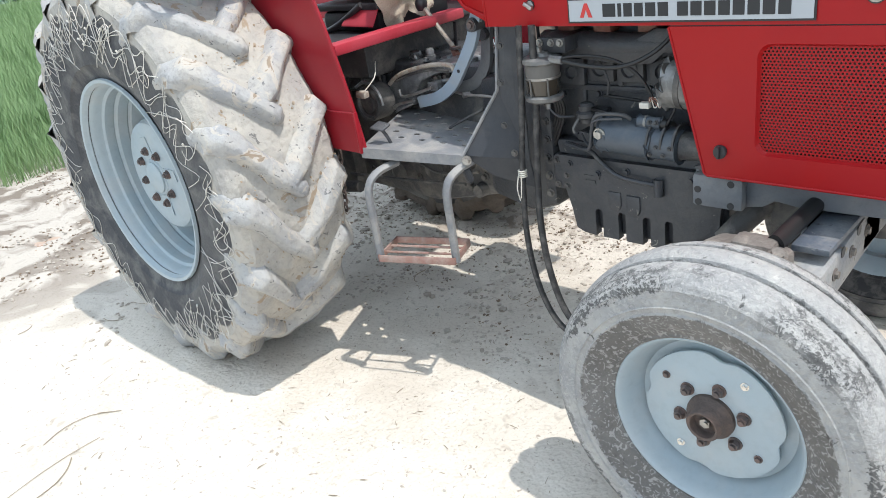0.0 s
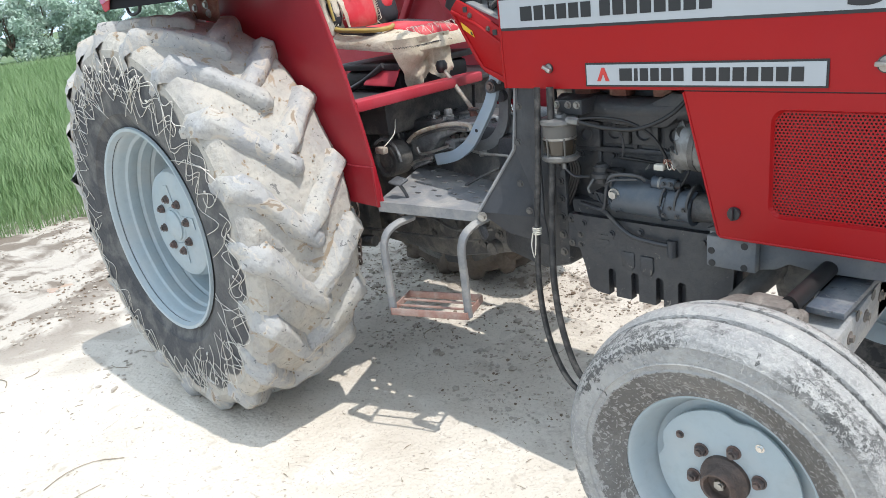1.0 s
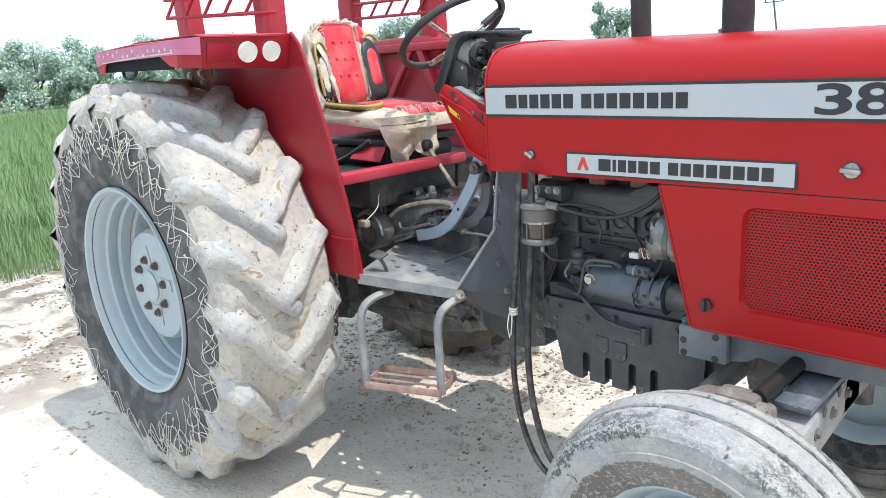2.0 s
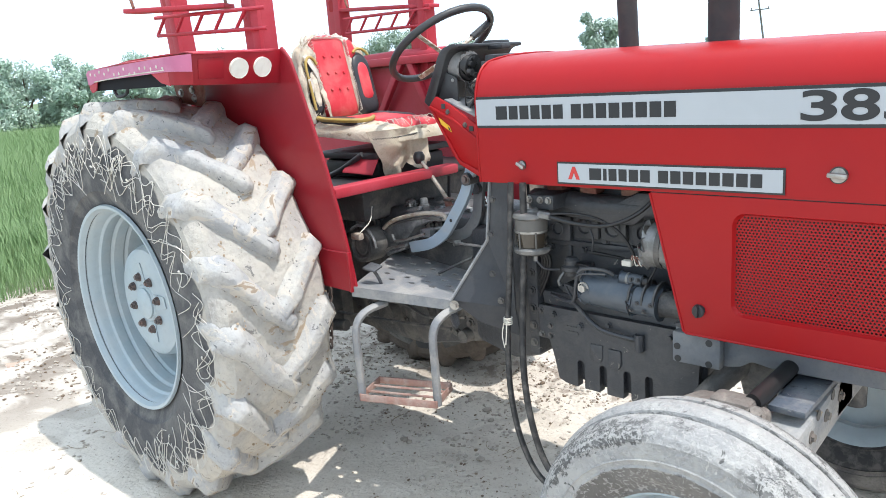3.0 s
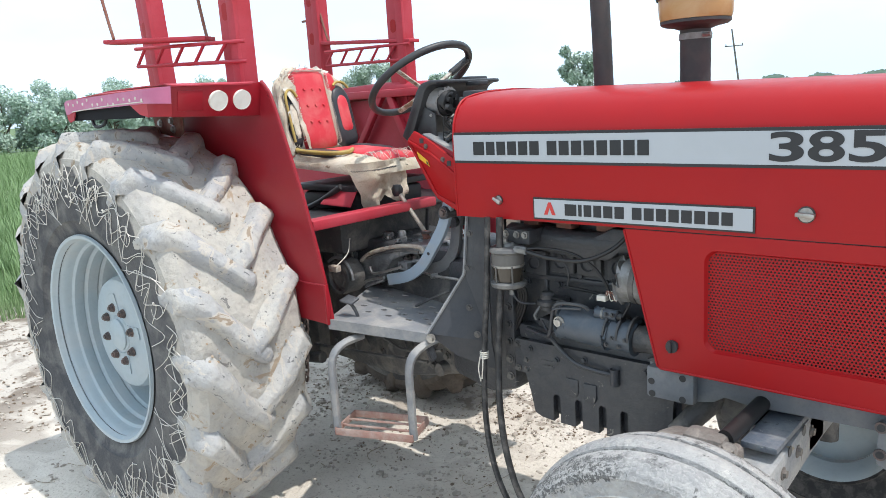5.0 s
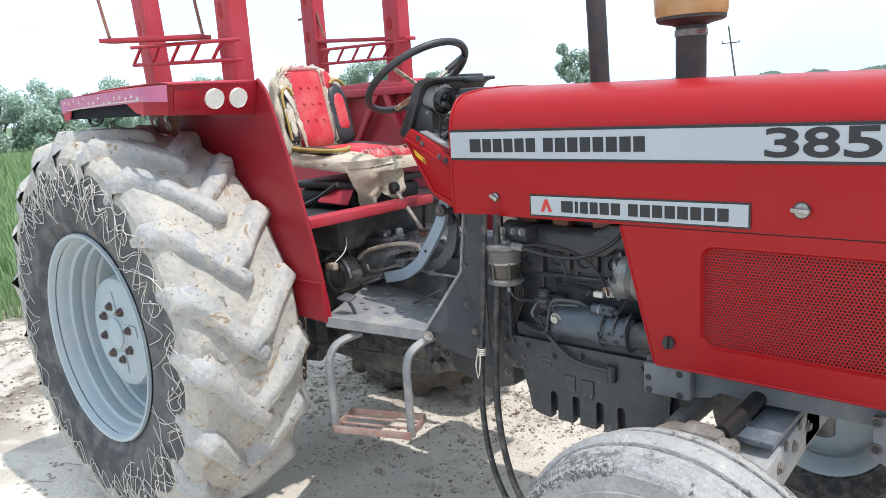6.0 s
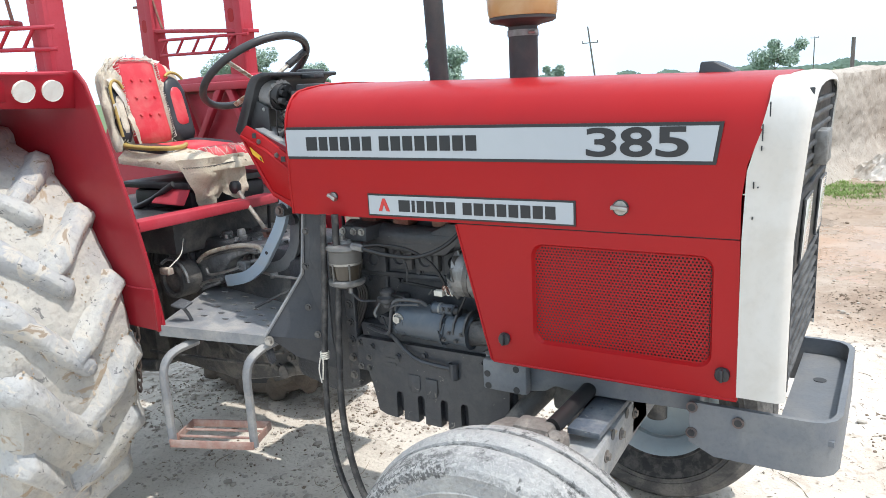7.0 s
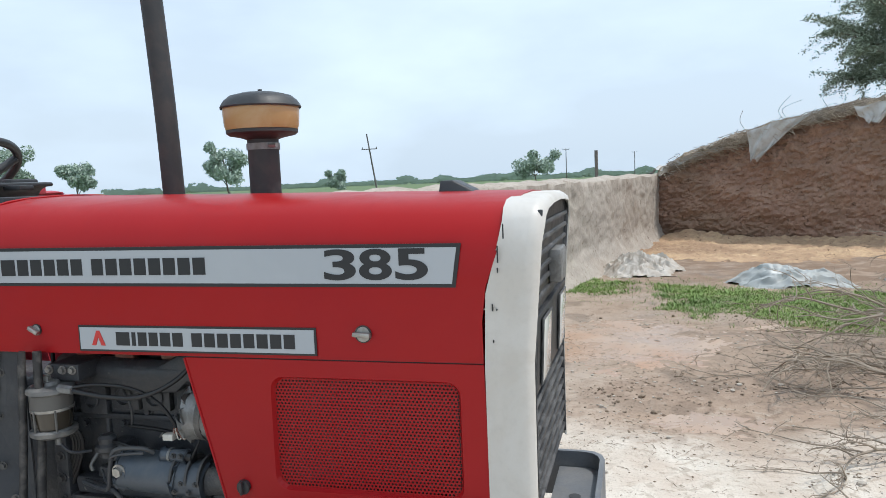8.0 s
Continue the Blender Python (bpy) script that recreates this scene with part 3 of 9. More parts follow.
# ----- front wheels -----
def banded_rubber(name, c, bands, base, dust):
    """Rubber under pale dust, worn through to black in ragged rings: (from radius, to radius, raggedness)."""
    m = mat(name, base, 0.9, second=dust, amount=0.8, scale=12, third=(0.27, 0.275, 0.28), third_amount=0.5, third_scale=5, grain=0.35, grain_scale=60, bump=1.0, bump_scale=48, spec=0.2, chips=(((0.10, 0.098, 0.095), 28, 0.65), ((0.52, 0.505, 0.47), 24, 0.65)))
    n, l = m.node_tree.nodes, m.node_tree.links
    b = n["Principled BSDF"]
    col = b.inputs["Base Color"].links[0].from_socket

    def node(kind, op="", second=None):
        x = n.new(kind)
        if op:
            x.operation = op
        if second is not None:
            x.inputs[1].default_value = second
        return x

    tc = node("ShaderNodeTexCoord")
    at = node("ShaderNodeVectorMath", "SUBTRACT", (c[0] - 1.3, 0, c[2]))
    flat = node("ShaderNodeVectorMath", "MULTIPLY", (1, 0, 1))
    ln = node("ShaderNodeVectorMath", "LENGTH")
    ns = node("ShaderNodeTexNoise")
    ns.inputs["Scale"].default_value, ns.inputs["Detail"].default_value, ns.inputs["Roughness"].default_value = 34.0, 10, 0.75
    mid = node("ShaderNodeMath", "SUBTRACT", 0.5)
    for a_, b_ in ((tc.outputs["Object"], at.inputs[0]), (at.outputs[0], flat.inputs[0]), (flat.outputs[0], ln.inputs[0]), (tc.outputs["Object"], ns.inputs["Vector"]), (ns.outputs["Fac"], mid.inputs[0])):
        l.new(a_, b_)
    for lo, hi, ragged in bands:
        ad = node("ShaderNodeMath", "MULTIPLY_ADD", ragged)
        l.new(mid.outputs[0], ad.inputs[0])
        l.new(ln.outputs["Value"], ad.inputs[2])
        up, dn, both, mx = node("ShaderNodeMapRange"), node("ShaderNodeMapRange"), node("ShaderNodeMath", "MULTIPLY"), node("ShaderNodeMix")
        up.inputs["From Min"].default_value, up.inputs["From Max"].default_value = lo - 0.002, lo + 0.002
        dn.inputs["From Min"].default_value, dn.inputs["From Max"].default_value = hi - 0.002, hi + 0.002
        dn.inputs["To Min"].default_value, dn.inputs["To Max"].default_value = 0.82, 0.0
        mx.data_type = "RGBA"
        mx.inputs["B"].default_value = (0.105, 0.096, 0.088, 1) if lo < 0.25 else (0.06, 0.06, 0.06, 1)
        l.new(ad.outputs[0], up.inputs["Value"])
        l.new(ad.outputs[0], dn.inputs["Value"])
        l.new(up.outputs["Result"], both.inputs[0])
        l.new(dn.outputs["Result"], both.inputs[1])
        patch, gate, some = node("ShaderNodeTexNoise"), node("ShaderNodeMapRange"), node("ShaderNodeMath", "MULTIPLY")
        patch.inputs["Scale"].default_value, patch.inputs["Detail"].default_value = 4.5, 4
        gate.inputs["From Min"].default_value, gate.inputs["From Max"].default_value = 0.42, 0.52
        gate.inputs["To Min"].default_value = 0.85 if lo < 0.25 else 0.08
        l.new(tc.outputs["Object"], patch.inputs["Vector"])
        l.new(patch.outputs["Fac"], gate.inputs["Value"])
        l.new(gate.outputs["Result"], some.inputs[0])
        l.new(both.outputs[0], some.inputs[1])
        l.new(some.outputs[0], mx.inputs["Factor"])
        l.new(col, mx.inputs["A"])
        col = mx.outputs["Result"]
    # fine pale scratches and flakes of dust over all
    flake, cutoff, over = node("ShaderNodeTexNoise"), node("ShaderNodeMapRange"), node("ShaderNodeMix")
    flake.inputs["Scale"].default_value, flake.inputs["Detail"].default_value, flake.inputs["Distortion"].default_value = 46.0, 6, 2.6
    cutoff.inputs["From Min"].default_value, cutoff.inputs["From Max"].default_value, cutoff.inputs["To Max"].default_value = 0.55, 0.60, 0.55
    over.data_type = "RGBA"
    over.inputs["B"].default_value = (0.44, 0.43, 0.41, 1)
    l.new(tc.outputs["Object"], flake.inputs["Vector"])
    l.new(flake.outputs["Fac"], cutoff.inputs["Value"])
    l.new(cutoff.outputs["Result"], over.inputs["Factor"])
    l.new(col, over.inputs["A"])
    l.new(over.outputs["Result"], b.inputs["Base Color"])
    return m


def front_wheel(c, o, wall_mat=None, tread_mat=None):
    cx, cy, cz = c
    wall = [(0.226, 0.070), (0.229, 0.082), (0.236, 0.088), (0.240, 0.087), (0.25, 0.091), (0.262, 0.099), (0.28, 0.108), (0.30, 0.114), (0.303, 0.118), (0.308, 0.115), (0.319, 0.1165), (0.3215, 0.1200), (0.3245, 0.1170), (0.335, 0.117), (0.356, 0.114), (0.362, 0.115), (0.377, 0.106)]
    rim = lathe([(0.232, o * 0.070), (0.229, o * 0.079), (0.225, o * 0.0805), (0.221, o * 0.077), (0.216, o * 0.066), (0.208, o * 0.052), (0.204, o * 0.03), (0.188, o * 0.012), (0.182, o * -0.03), (0.20, o * -0.055), (0.216, o * -0.075), (0.232, o * -0.083)], c, seg=64)
    wheel = part("front_wheel", rim, RIM, tractor, "front wheel with a pale blue-grey steel rim")
    walls, outer = bmesh.new(), bmesh.new()
    for sgn in (-1, 1):
        lathe([(r, y * sgn) for r, y in wall[:9]], c, seg=80, bm=walls)
        lathe([(r, y * sgn) for r, y in wall[8:]], c, seg=80, bm=outer)
    part("sidewall", walls, wall_mat or FRONT_WALL, wheel, "dark scuffed inner sidewall")
    part("shoulder", outer, tread_mat or SHOULDER, wheel, "pale dusty shoulder with black scuffs")
    tr = [(0.377, -0.106), (0.388, -0.092), (0.396, -0.074), (0.3985, -0.062), (0.400, -0.048), (0.393, -0.045), (0.392, -0.034), (0.402, -0.031), (0.410, -0.016), (0.411, 0.0)]
    tread = lathe([(r, y) for r, y in tr] + [(r, -y) for r, y in tr[-2::-1]], c, seg=80)
    part("tread", tread, tread_mat or FRONT_TYRE, wheel, "ribbed tread whitened by dust")
    edge = []
    for k in range(72):
        t = math.tau * k / 72
        lobe = 0.170 - 0.014 * max(0.0, math.cos(4 * t + 0.6)) ** 6
        edge.append((cx + lobe * math.cos(t), cy + o * 0.026, cz + lobe * math.sin(t)))
    part("wheel_disc", plate(edge, (0, o, 0), 0.008, 0.002), RIM, wheel)
    part("disc_back", lathe([(0.187, o * 0.008), (0.15, o * 0.012), (0.0, o * 0.012)], c, seg=48), RIM, wheel)
    hub = lathe([(0.058, o * 0.032), (0.057, o * 0.044), (0.050, o * 0.052), (0.044, o * 0.058), (0.040, o * 0.080), (0.036, o * 0.084), (0.031, o * 0.082), (0.029, o * 0.060), (0.0, o * 0.058)], c, seg=40)
    part("hub", hub, HUB_RUST, wheel, "brown rusty wheel hub, open at its end")
    pin = cyl((cx, cy + o * 0.058, cz), (cx, cy + o * 0.070, cz), 0.013, seg=6)
    cyl((cx + 0.004, cy + o * 0.069, cz + 0.004), (cx + 0.004, cy + o * 0.076, cz + 0.004), 0.005, seg=8, bm=pin)
    part("hub_nut", pin, STEEL, wheel)
    for k in range(6):
        t = 2 * math.pi * (k + 0.28) / 6
        p = Vector((cx + 0.080 * math.cos(t), cy + o * 0.034, cz + 0.080 * math.sin(t)))
        b = cyl(p, p + Vector((0, o * 0.003, 0)), 0.017, seg=16)
        cyl(p + Vector((0, o * 0.005, 0)), p + Vector((0, o * 0.016, 0)), 0.0135, 0.012, seg=6, bm=b)
        cyl(p + Vector((0, o * 0.016, 0)), p + Vector((0, o * 0.022, 0)), 0.007, seg=10, bm=b)
        part("wheel_nut", b, NUT, wheel, "dark steel wheel nut")
    for k in range(4):
        t = 2 * math.pi * (k + 0.62) / 4
        p = Vector((cx + 0.135 * math.cos(t), cy + o * 0.034, cz + 0.135 * math.sin(t)))
        part("rim_bolt", hex_bolt(p, (0, o, 0), 0.007, 0.008), NUT if k % 2 else CHROME, wheel)
    return wheel


DUSTY_RUBBER = banded_rubber("dusty_worn_rubber", FRONT, ((0.2, 0.302, 0.055), (0.356, 0.374, 0.11), (0.383, 0.389, 0.07), (0.392, 0.396, 0.04)), (0.36, 0.355, 0.345), (0.45, 0.44, 0.415))
front_wheel(FRONT, -1, DUSTY_RUBBER, DUSTY_RUBBER)
# the far tyre gets darker materials: its shade is put into the colour
front_wheel(Vector((FRONT.x, 0.655, FRONT.z)), 1, RUBBER, SIDEWALL)


# ----- bonnet -----
def bonnet_rows(xs_of_z, top_of_x):
    """Section points (y, z, s) of the bonnet from the near seam over the top to the far one."""
    pts = [(SIDE, 1.212), (SIDE - 0.004, 1.30), (SIDE - 0.002, 1.375), (SIDE, 1.47), (SIDE + 0.010, 1.515), (SIDE + 0.032, 1.552), (SIDE + 0.07, 1.577), (-0.15, 1.592), (0, 1.597)]
    return pts + [(-y, z) for y, z in pts[-2::-1]]


def drop(x):
    return -0.030 * (x - 1.4) / 1.35


def nose(z):
    """Where the bonnet meets the white nose."""
    return 2.706 + max(0.0, z - 1.34) * 0.27


rows = []
for y, z in bonnet_rows(None, None):
    row = []
    for k in range(13):
        f = k / 12
        x = 1.405 + f * (nose(z) - 1.405)
        row.append((x, y, z + (drop(x) if z > 1.5 else drop(x) * max(0, (z - 1.38) / 0.12) if z > 1.38 else 0)))
    rows.append(row)
bonnet = part("bonnet", sheet(rows, 0.004), RED, tractor, "glossy red bonnet")
rim_edge = tube([(1.408, y, z) for y, z in bonnet_rows(None, None)], 0.004, 6, steps=2)
part("bonnet_edge", rim_edge, RED, bonnet)

# lower side panels with their perforated grilles
MESH = (2.207, 0.904, 2.653, 1.170)


def grille_panel(s):
    y = SIDE * (1 if s < 0 else -1)
    d = s
    # the panel is built from four strips round the opening, with its corners filled
    x0, z0, x1, z1 = MESH
    outer = [(1.989, 1.209), (2.081, 0.845), (2.092, 0.836), (2.712, 0.836), (2.706, 1.209)]
    bm = bmesh.new()
    inner = rounded(x0, z0, x1, z1, 0.032, 5)

    def edge_point(px, pz):
        """The outer outline in the direction of an inner point."""
        cx, cz = (x0 + x1) / 2, (z0 + z1) / 2
        best = None
        for (ax, az), (bx, bz) in zip(outer, outer[1:] + outer[:1]):
            dx, dz, ex, ez = px - cx, pz - cz, bx - ax, bz - az
            den = dx * ez - dz * ex
            if abs(den) < 1e-9:
                continue
            t = ((ax - cx) * ez - (az - cz) * ex) / den
            u = ((ax - cx) * dz - (az - cz) * dx) / den
            if t > 0 and -1e-6 <= u <= 1 + 1e-6 and (best is None or t < best):
                best = t
        return cx + dx0(px, cx) * best, cz + dx0(pz, cz) * best

    def dx0(p, c):
        return p - c

    ring_in = [bm.verts.new((x, y, z)) for x, z in inner]
    ring_lip = [bm.verts.new((x + (0.006 if x < (x0 + x1) / 2 else -0.006), y - d * 0.012, z + (0.006 if z < (z0 + z1) / 2 else -0.006))) for x, z in inner]
    ring_out = []
    for x, z in inner:
        ex, ez = edge_point(x, z)
        ring_out.append(bm.verts.new((ex, y, ez)))
    n = len(inner)
    for k in range(n):
        j = (k + 1) % n
        bm.faces.new((ring_in[k], ring_in[j], ring_out[j], ring_out[k]))
        bm.faces.new((ring_in[k], ring_in[j], ring_lip[j], ring_lip[k]))
    corner = [(1.989, 1.209), (2.092, 0.836), (2.712, 0.836), (2.706, 1.209)]
    for ox, oz in corner:
        near = min(range(n), key=lambda k: (ring_out[k].co.x - ox) ** 2 + (ring_out[k].co.z - oz) ** 2)
        for other in ((near + 1) % n, (near - 1) % n):
            a, b = ring_out[near].co, ring_out[other].co
            if (a - Vector((ox, y, oz))).length > 1e-3 and abs((a.x - ox) * (b.z - oz) - (a.z - oz) * (b.x - ox)) > 1e-5:
                bm.faces.new((ring_out[near], ring_out[other], bm.verts.new((ox, y, oz))))
    bmesh.ops.recalc_face_normals(bm, faces=bm.faces)
    bmesh.ops.solidify(bm, geom=bm.faces[:], thickness=0.003)
    return bm


def perforated(x0, z0, x1, z1, y, pitch=0.0086, hole=0.0027):
    verts, faces = [], []
    nx, nz = int((x1 - x0) / pitch), int((z1 - z0) / (pitch * 0.87))
    px, pz = (x1 - x0) / nx, (z1 - z0) / nz
    dirs = [(-1, -1), (0, -1), (1, -1), (1, 0), (1, 1), (0, 1), (-1, 1), (-1, 0)]
    for i in range(nx - 1):
        for j in range(nz):
            cx, cz = x0 + (i + 0.5 + (0.5 if j % 2 else 0)) * px, z0 + (j + 0.5) * pz
            b = len(verts)
            for dx, dz in dirs:
                verts.append((cx + dx * px / 2, y, cz + dz * pz / 2))
            for dx, dz in dirs:
                l = hole / math.hypot(dx, dz)
                verts.append((cx + dx * l, y, cz + dz * l))
            for k in range(8):
                faces.append((b + k, b + (k + 1) % 8, b + 8 + (k + 1) % 8, b + 8 + k))
    me = bpy.data.meshes.new("perforated")
    me.from_pydata(verts, [], faces)
    bm = bmesh.new()
    bm.from_mesh(me)
    bpy.data.meshes.remove(me)
    return bm


side_panel = part("side_panel", grille_panel(-1), RED, tractor, "red engine side panel with a perforated grille")
part("perforated_grille", perforated(MESH[0], MESH[1], MESH[2], MESH[3], SIDE + 0.010), RED, side_panel, "red perforated sheet")
part("grille_backing", box(MESH[0] - 0.02, SIDE + 0.035, MESH[1] - 0.02, MESH[2] + 0.02, SIDE + 0.04, MESH[3] + 0.02), BLACK, side_panel)
part("side_panel", plate(xz([(1.989, 1.209), (2.092, 0.836), (2.712, 0.836), (2.706, 1.209)], -SIDE), (0, -1, 0), 0.004), RED, tractor)
part("seam_strip", box(1.99, SIDE + 0.004, 1.200, 2.702, SIDE + 0.010, 1.2135), BLACK, side_panel, "black seal in the seam")
part("panel_lip", tube([(1.988, SIDE, 1.207), (2.0815, SIDE, 0.842), (2.09, SIDE, 0.836), (2.71, SIDE, 0.836)], 0.0035, 6, steps=1), RED, side_panel)


def knob(x, z):
    b = cyl((x, SIDE + 0.002, z), (x, SIDE - 0.010, z), 0.0165, seg=28, bevel=0.003)
    box(x - 0.0035, SIDE - 0.02, z - 0.015, x + 0.0035, SIDE - 0.008, z + 0.015, 0.002, bm=b)
    return b


part("turn_fastener", knob(2.124, 0.905), BLACK, side_panel, "black plastic turn fastener")
part("turn_fastener", knob(2.678, 0.896), BLACK, side_panel, "black plastic turn fastener")


def latch(x, z, turn, r):
    b = cyl((x, SIDE + 0.002, z), (x, SIDE - 0.007, z), r, seg=28, bevel=0.002)
    own = box(-r * 1.25, -0.020, -0.005, r * 1.25, -0.007, 0.005, 0.002)
    merge(b, own, Matrix.Translation((x, SIDE, z)) @ pose(0, 0, 0, 0, turn, 0))
    return b


for lx, lz, lr in ((1.577, 1.270, 0.0145), (2.441, 1.272, 0.0195)):
    part("latch_washer", cyl((lx, SIDE + 0.002, lz), (lx, SIDE - 0.0055, lz), lr, seg=28), RUBBER, bonnet, "dark rubber washer")
part("bonnet_latch", latch(1.577, 1.270, 28, 0.012), STEEL, bonnet, "plated bonnet latch")
part("bonnet_latch", latch(2.441, 1.272, 4, 0.0165), STEEL, bonnet, "plated bonnet latch")


# decals on the bonnet's side
def strip(pts, y, lift=0.0022, bm=None):
    return plate(xz(pts, y - lift), (0, 1, 0), 0.0016, bm=bm)


part("stripe_border", strip([(1.412, 1.380), (2.652, 1.374), (2.667, 1.467), (1.412, 1.474)], SIDE - 0.0025, 0.001), DECAL_BLACK, bonnet)
stripe = part("side_stripe", strip([(1.412, 1.388), (2.645, 1.382), (2.657, 1.459), (1.412, 1.466)], SIDE - 0.0025, 0.003), SILVER, bonnet, "silver side stripe with dark lettering")
part("plate_border", strip([(1.702, 1.220), (2.330, 1.221), (2.330, 1.2845), (1.702, 1.2835)], SIDE - 0.004, 0.001), DECAL_BLACK, bonnet)
name_plate = part("name_plate", strip([(1.707, 1.225), (2.325, 1.226), (2.325, 1.2795), (1.707, 1.2785)], SIDE - 0.004, 0.003), SILVER, bonnet, "silver name plate with dark lettering")


def letters(x0, x1, z0, z1, widths, y, parent, name):
    total = sum(abs(w) for w in widths)
    pitch = (x1 - x0) / total
    x = x0
    for w in widths:
        if w > 0:
            part(name, box(x + pitch * 0.10, y - 0.0012, z0, x + pitch * (w - 0.10), y, z1), DECAL_BLACK, parent)
        x += pitch * abs(w)


letters(1.486, 2.068, 1.405, 1.4445, [1.25, 1, 1, 1, 1, 1, -0.5, 1, 1, 1, 1, 1, 1, 1, 1], SIDE - 0.0055, stripe, "lettering_bar")
letters(1.807, 2.282, 1.236, 1.2685, [1.3, 0.5, 0.9, 0.9, 1, 1, -0.5, 1, 1, 1, 1, 1, 1, 1, 1], SIDE - 0.0070, name_plate, "lettering_bar")
emblem = strip([(1.741, 1.235), (1.752, 1.235), (1.760, 1.256), (1.768, 1.235), (1.779, 1.235), (1.764, 1.271), (1.756, 1.271)], SIDE - 0.0055, 0.0032)
part("emblem", emblem, DECAL_RED, name_plate, "small red emblem")


def text_mesh(body, x0, x1, z0, z1, y):
    """Characters in the built-in font, squeezed into a box on the bonnet's side."""
    cu = bpy.data.curves.new("characters", "FONT")
    cu.body, cu.extrude, cu.offset = body, 0.004, 0.022
    ob = bpy.data.objects.new("characters", cu)
    me = bpy.data.meshes.new_from_object(ob)
    bpy.data.objects.remove(ob)
    bpy.data.curves.remove(cu)
    bm = bmesh.new()
    bm.from_mesh(me)
    bpy.data.meshes.remove(me)
    lo = [min(v.co[i] for v in bm.verts) for i in range(3)]
    hi = [max(v.co[i] for v in bm.verts) for i in range(3)]
    for v in bm.verts:
        v.co = Vector((x0 + (v.co.x - lo[0]) / (hi[0] - lo[0]) * (x1 - x0), y - 0.0014 * (v.co.z - lo[2]) / (hi[2] - lo[2]), z0 + (v.co.y - lo[1]) / (hi[1] - lo[1]) * (z1 - z0)))
    return bm


for ch, a, c in (("3", 2.358, 2.432), ("8", 2.440, 2.514), ("5", 2.522, 2.594)):
    part("numeral", text_mesh(ch, a, c, 1.3905, 1.4585, SIDE - 0.0055), DECAL_BLACK, stripe)

# white nose: side cheeks, top and the sloping front frame
cheek_pts = [(SIDE - 0.001, 0.845), (SIDE - 0.003, 1.0), (SIDE - 0.003, 1.21), (SIDE - 0.001, 1.36), (SIDE + 0.001, 1.46), (SIDE + 0.012, 1.51), (SIDE + 0.034, 1.537), (SIDE + 0.075, 1.552), (-0.14, 1.56), (0, 1.563)]
cheek_pts = cheek_pts + [(-y, z) for y, z in cheek_pts[-2::-1]]


def front_x(z):
    return 2.806 + max(0.0, z - 1.20) * 0.085


rows = []
for y, z in cheek_pts:
    a = nose(z) + 0.003 if z < 1.5 else 2.752
    b = front_x(z)
    rows.append([(a, y, z), (a + 0.3 * (b - a), y, z), (a + 0.7 * (b - a), y, z), (b - 0.012, y * 0.998, z - (0.001 if z > 1.5 else 0)), (b, y * 0.975, z - (0.010 if z > 1.5 else 0)), (b + 0.004, y * 0.94, z - (0.022 if z > 1.5 else 0))])
cowl = part("nose_cowl", sheet(rows, 0.004), WHITE, tractor, "white painted nose cowl with scratches")
for x, z, h in ((2.755, 1.475, 0.03), (2.742, 1.425, 0.035), (2.741, 1.405, 0.01), (2.728, 1.325, 0.014), (2.737, 1.326, 0.003), (2.728, 1.258, 0.006)):
    part("scratch", box(x, SIDE - 0.0055, z, x + 0.0025, SIDE - 0.0025, z + h), DECAL_BLACK, cowl, "dark chip in the paint")
# grille insert in the nose
gy = 0.285
part("grille_backing", plate([(2.79, -gy, 0.86), (2.79, gy, 0.86), (2.80, gy, 1.20), (2.825, gy, 1.535), (2.825, -gy, 1.535), (2.80, -gy, 1.20)], (-1, 0, 0), 0.02), BLACK, cowl, "black radiator grille backing")
GRILLE = mat("dusty_black_grille", (0.035, 0.036, 0.038), 0.5, second=(0.15, 0.15, 0.15), amount=0.7, scale=14, third=(0.09, 0.088, 0.084), grain=0.2, grain_scale=90, bump=0.1, bump_scale=60)
for k in range(8):
    z = 0.878 + k * 0.032
    part("grille_slat", box(2.797, -gy, z, 2.8095, gy, z + 0.013, 0.004), GRILLE, cowl, "dusty black grille slat")
for k in range(6):
    z = 1.330 + k * 0.032
    x = front_x(z)
    part("grille_slat", box(x - 0.014, -gy, z, x - 0.001, gy, z + 0.012, 0.004), GRILLE, cowl, "dusty black grille slat")
for sgn in (-1, 1):
    part("grille_edge", plate([(2.790, sgn * gy, 0.862), (2.811, sgn * gy, 0.862), (2.811, sgn * gy, 1.20), (front_x(1.53), sgn * gy, 1.53), (front_x(1.53) - 0.02, sgn * gy, 1.53), (2.790, sgn * gy, 1.20)], (0, sgn, 0), 0.007, 0.002), GRILLE, cowl)
part("lamp_panel", plate([(2.811, -gy, 1.135), (2.811, gy, 1.135), (2.818, gy, 1.305), (2.818, -gy, 1.305)], (-1, 0, 0), 0.012, 0.003), BLACK, cowl)
for y in (-0.235, 0.10):
    lamp = part("headlamp", plate([(2.812, y - 0.002, 1.150), (2.812, y + 0.135, 1.150), (2.819, y + 0.135, 1.288), (2.819, y - 0.002, 1.288)], (1, 0, 0), 0.006, 0.002), GLASS_LAMP, cowl, "square glass headlamp")
    part("lamp_rim", tube([(2.8155, y - 0.004, 1.148), (2.8155, y + 0.137, 1.148), (2.8225, y + 0.137, 1.290), (2.8225, y - 0.004, 1.290), (2.8155, y - 0.004, 1.148)], 0.0032, 6, steps=1), GRILLE, lamp)
part("nose_badge", box(2.815, -0.06, 1.345, 2.845, 0.06, 1.425, 0.005), ALU, cowl, "plain plated nose badge")
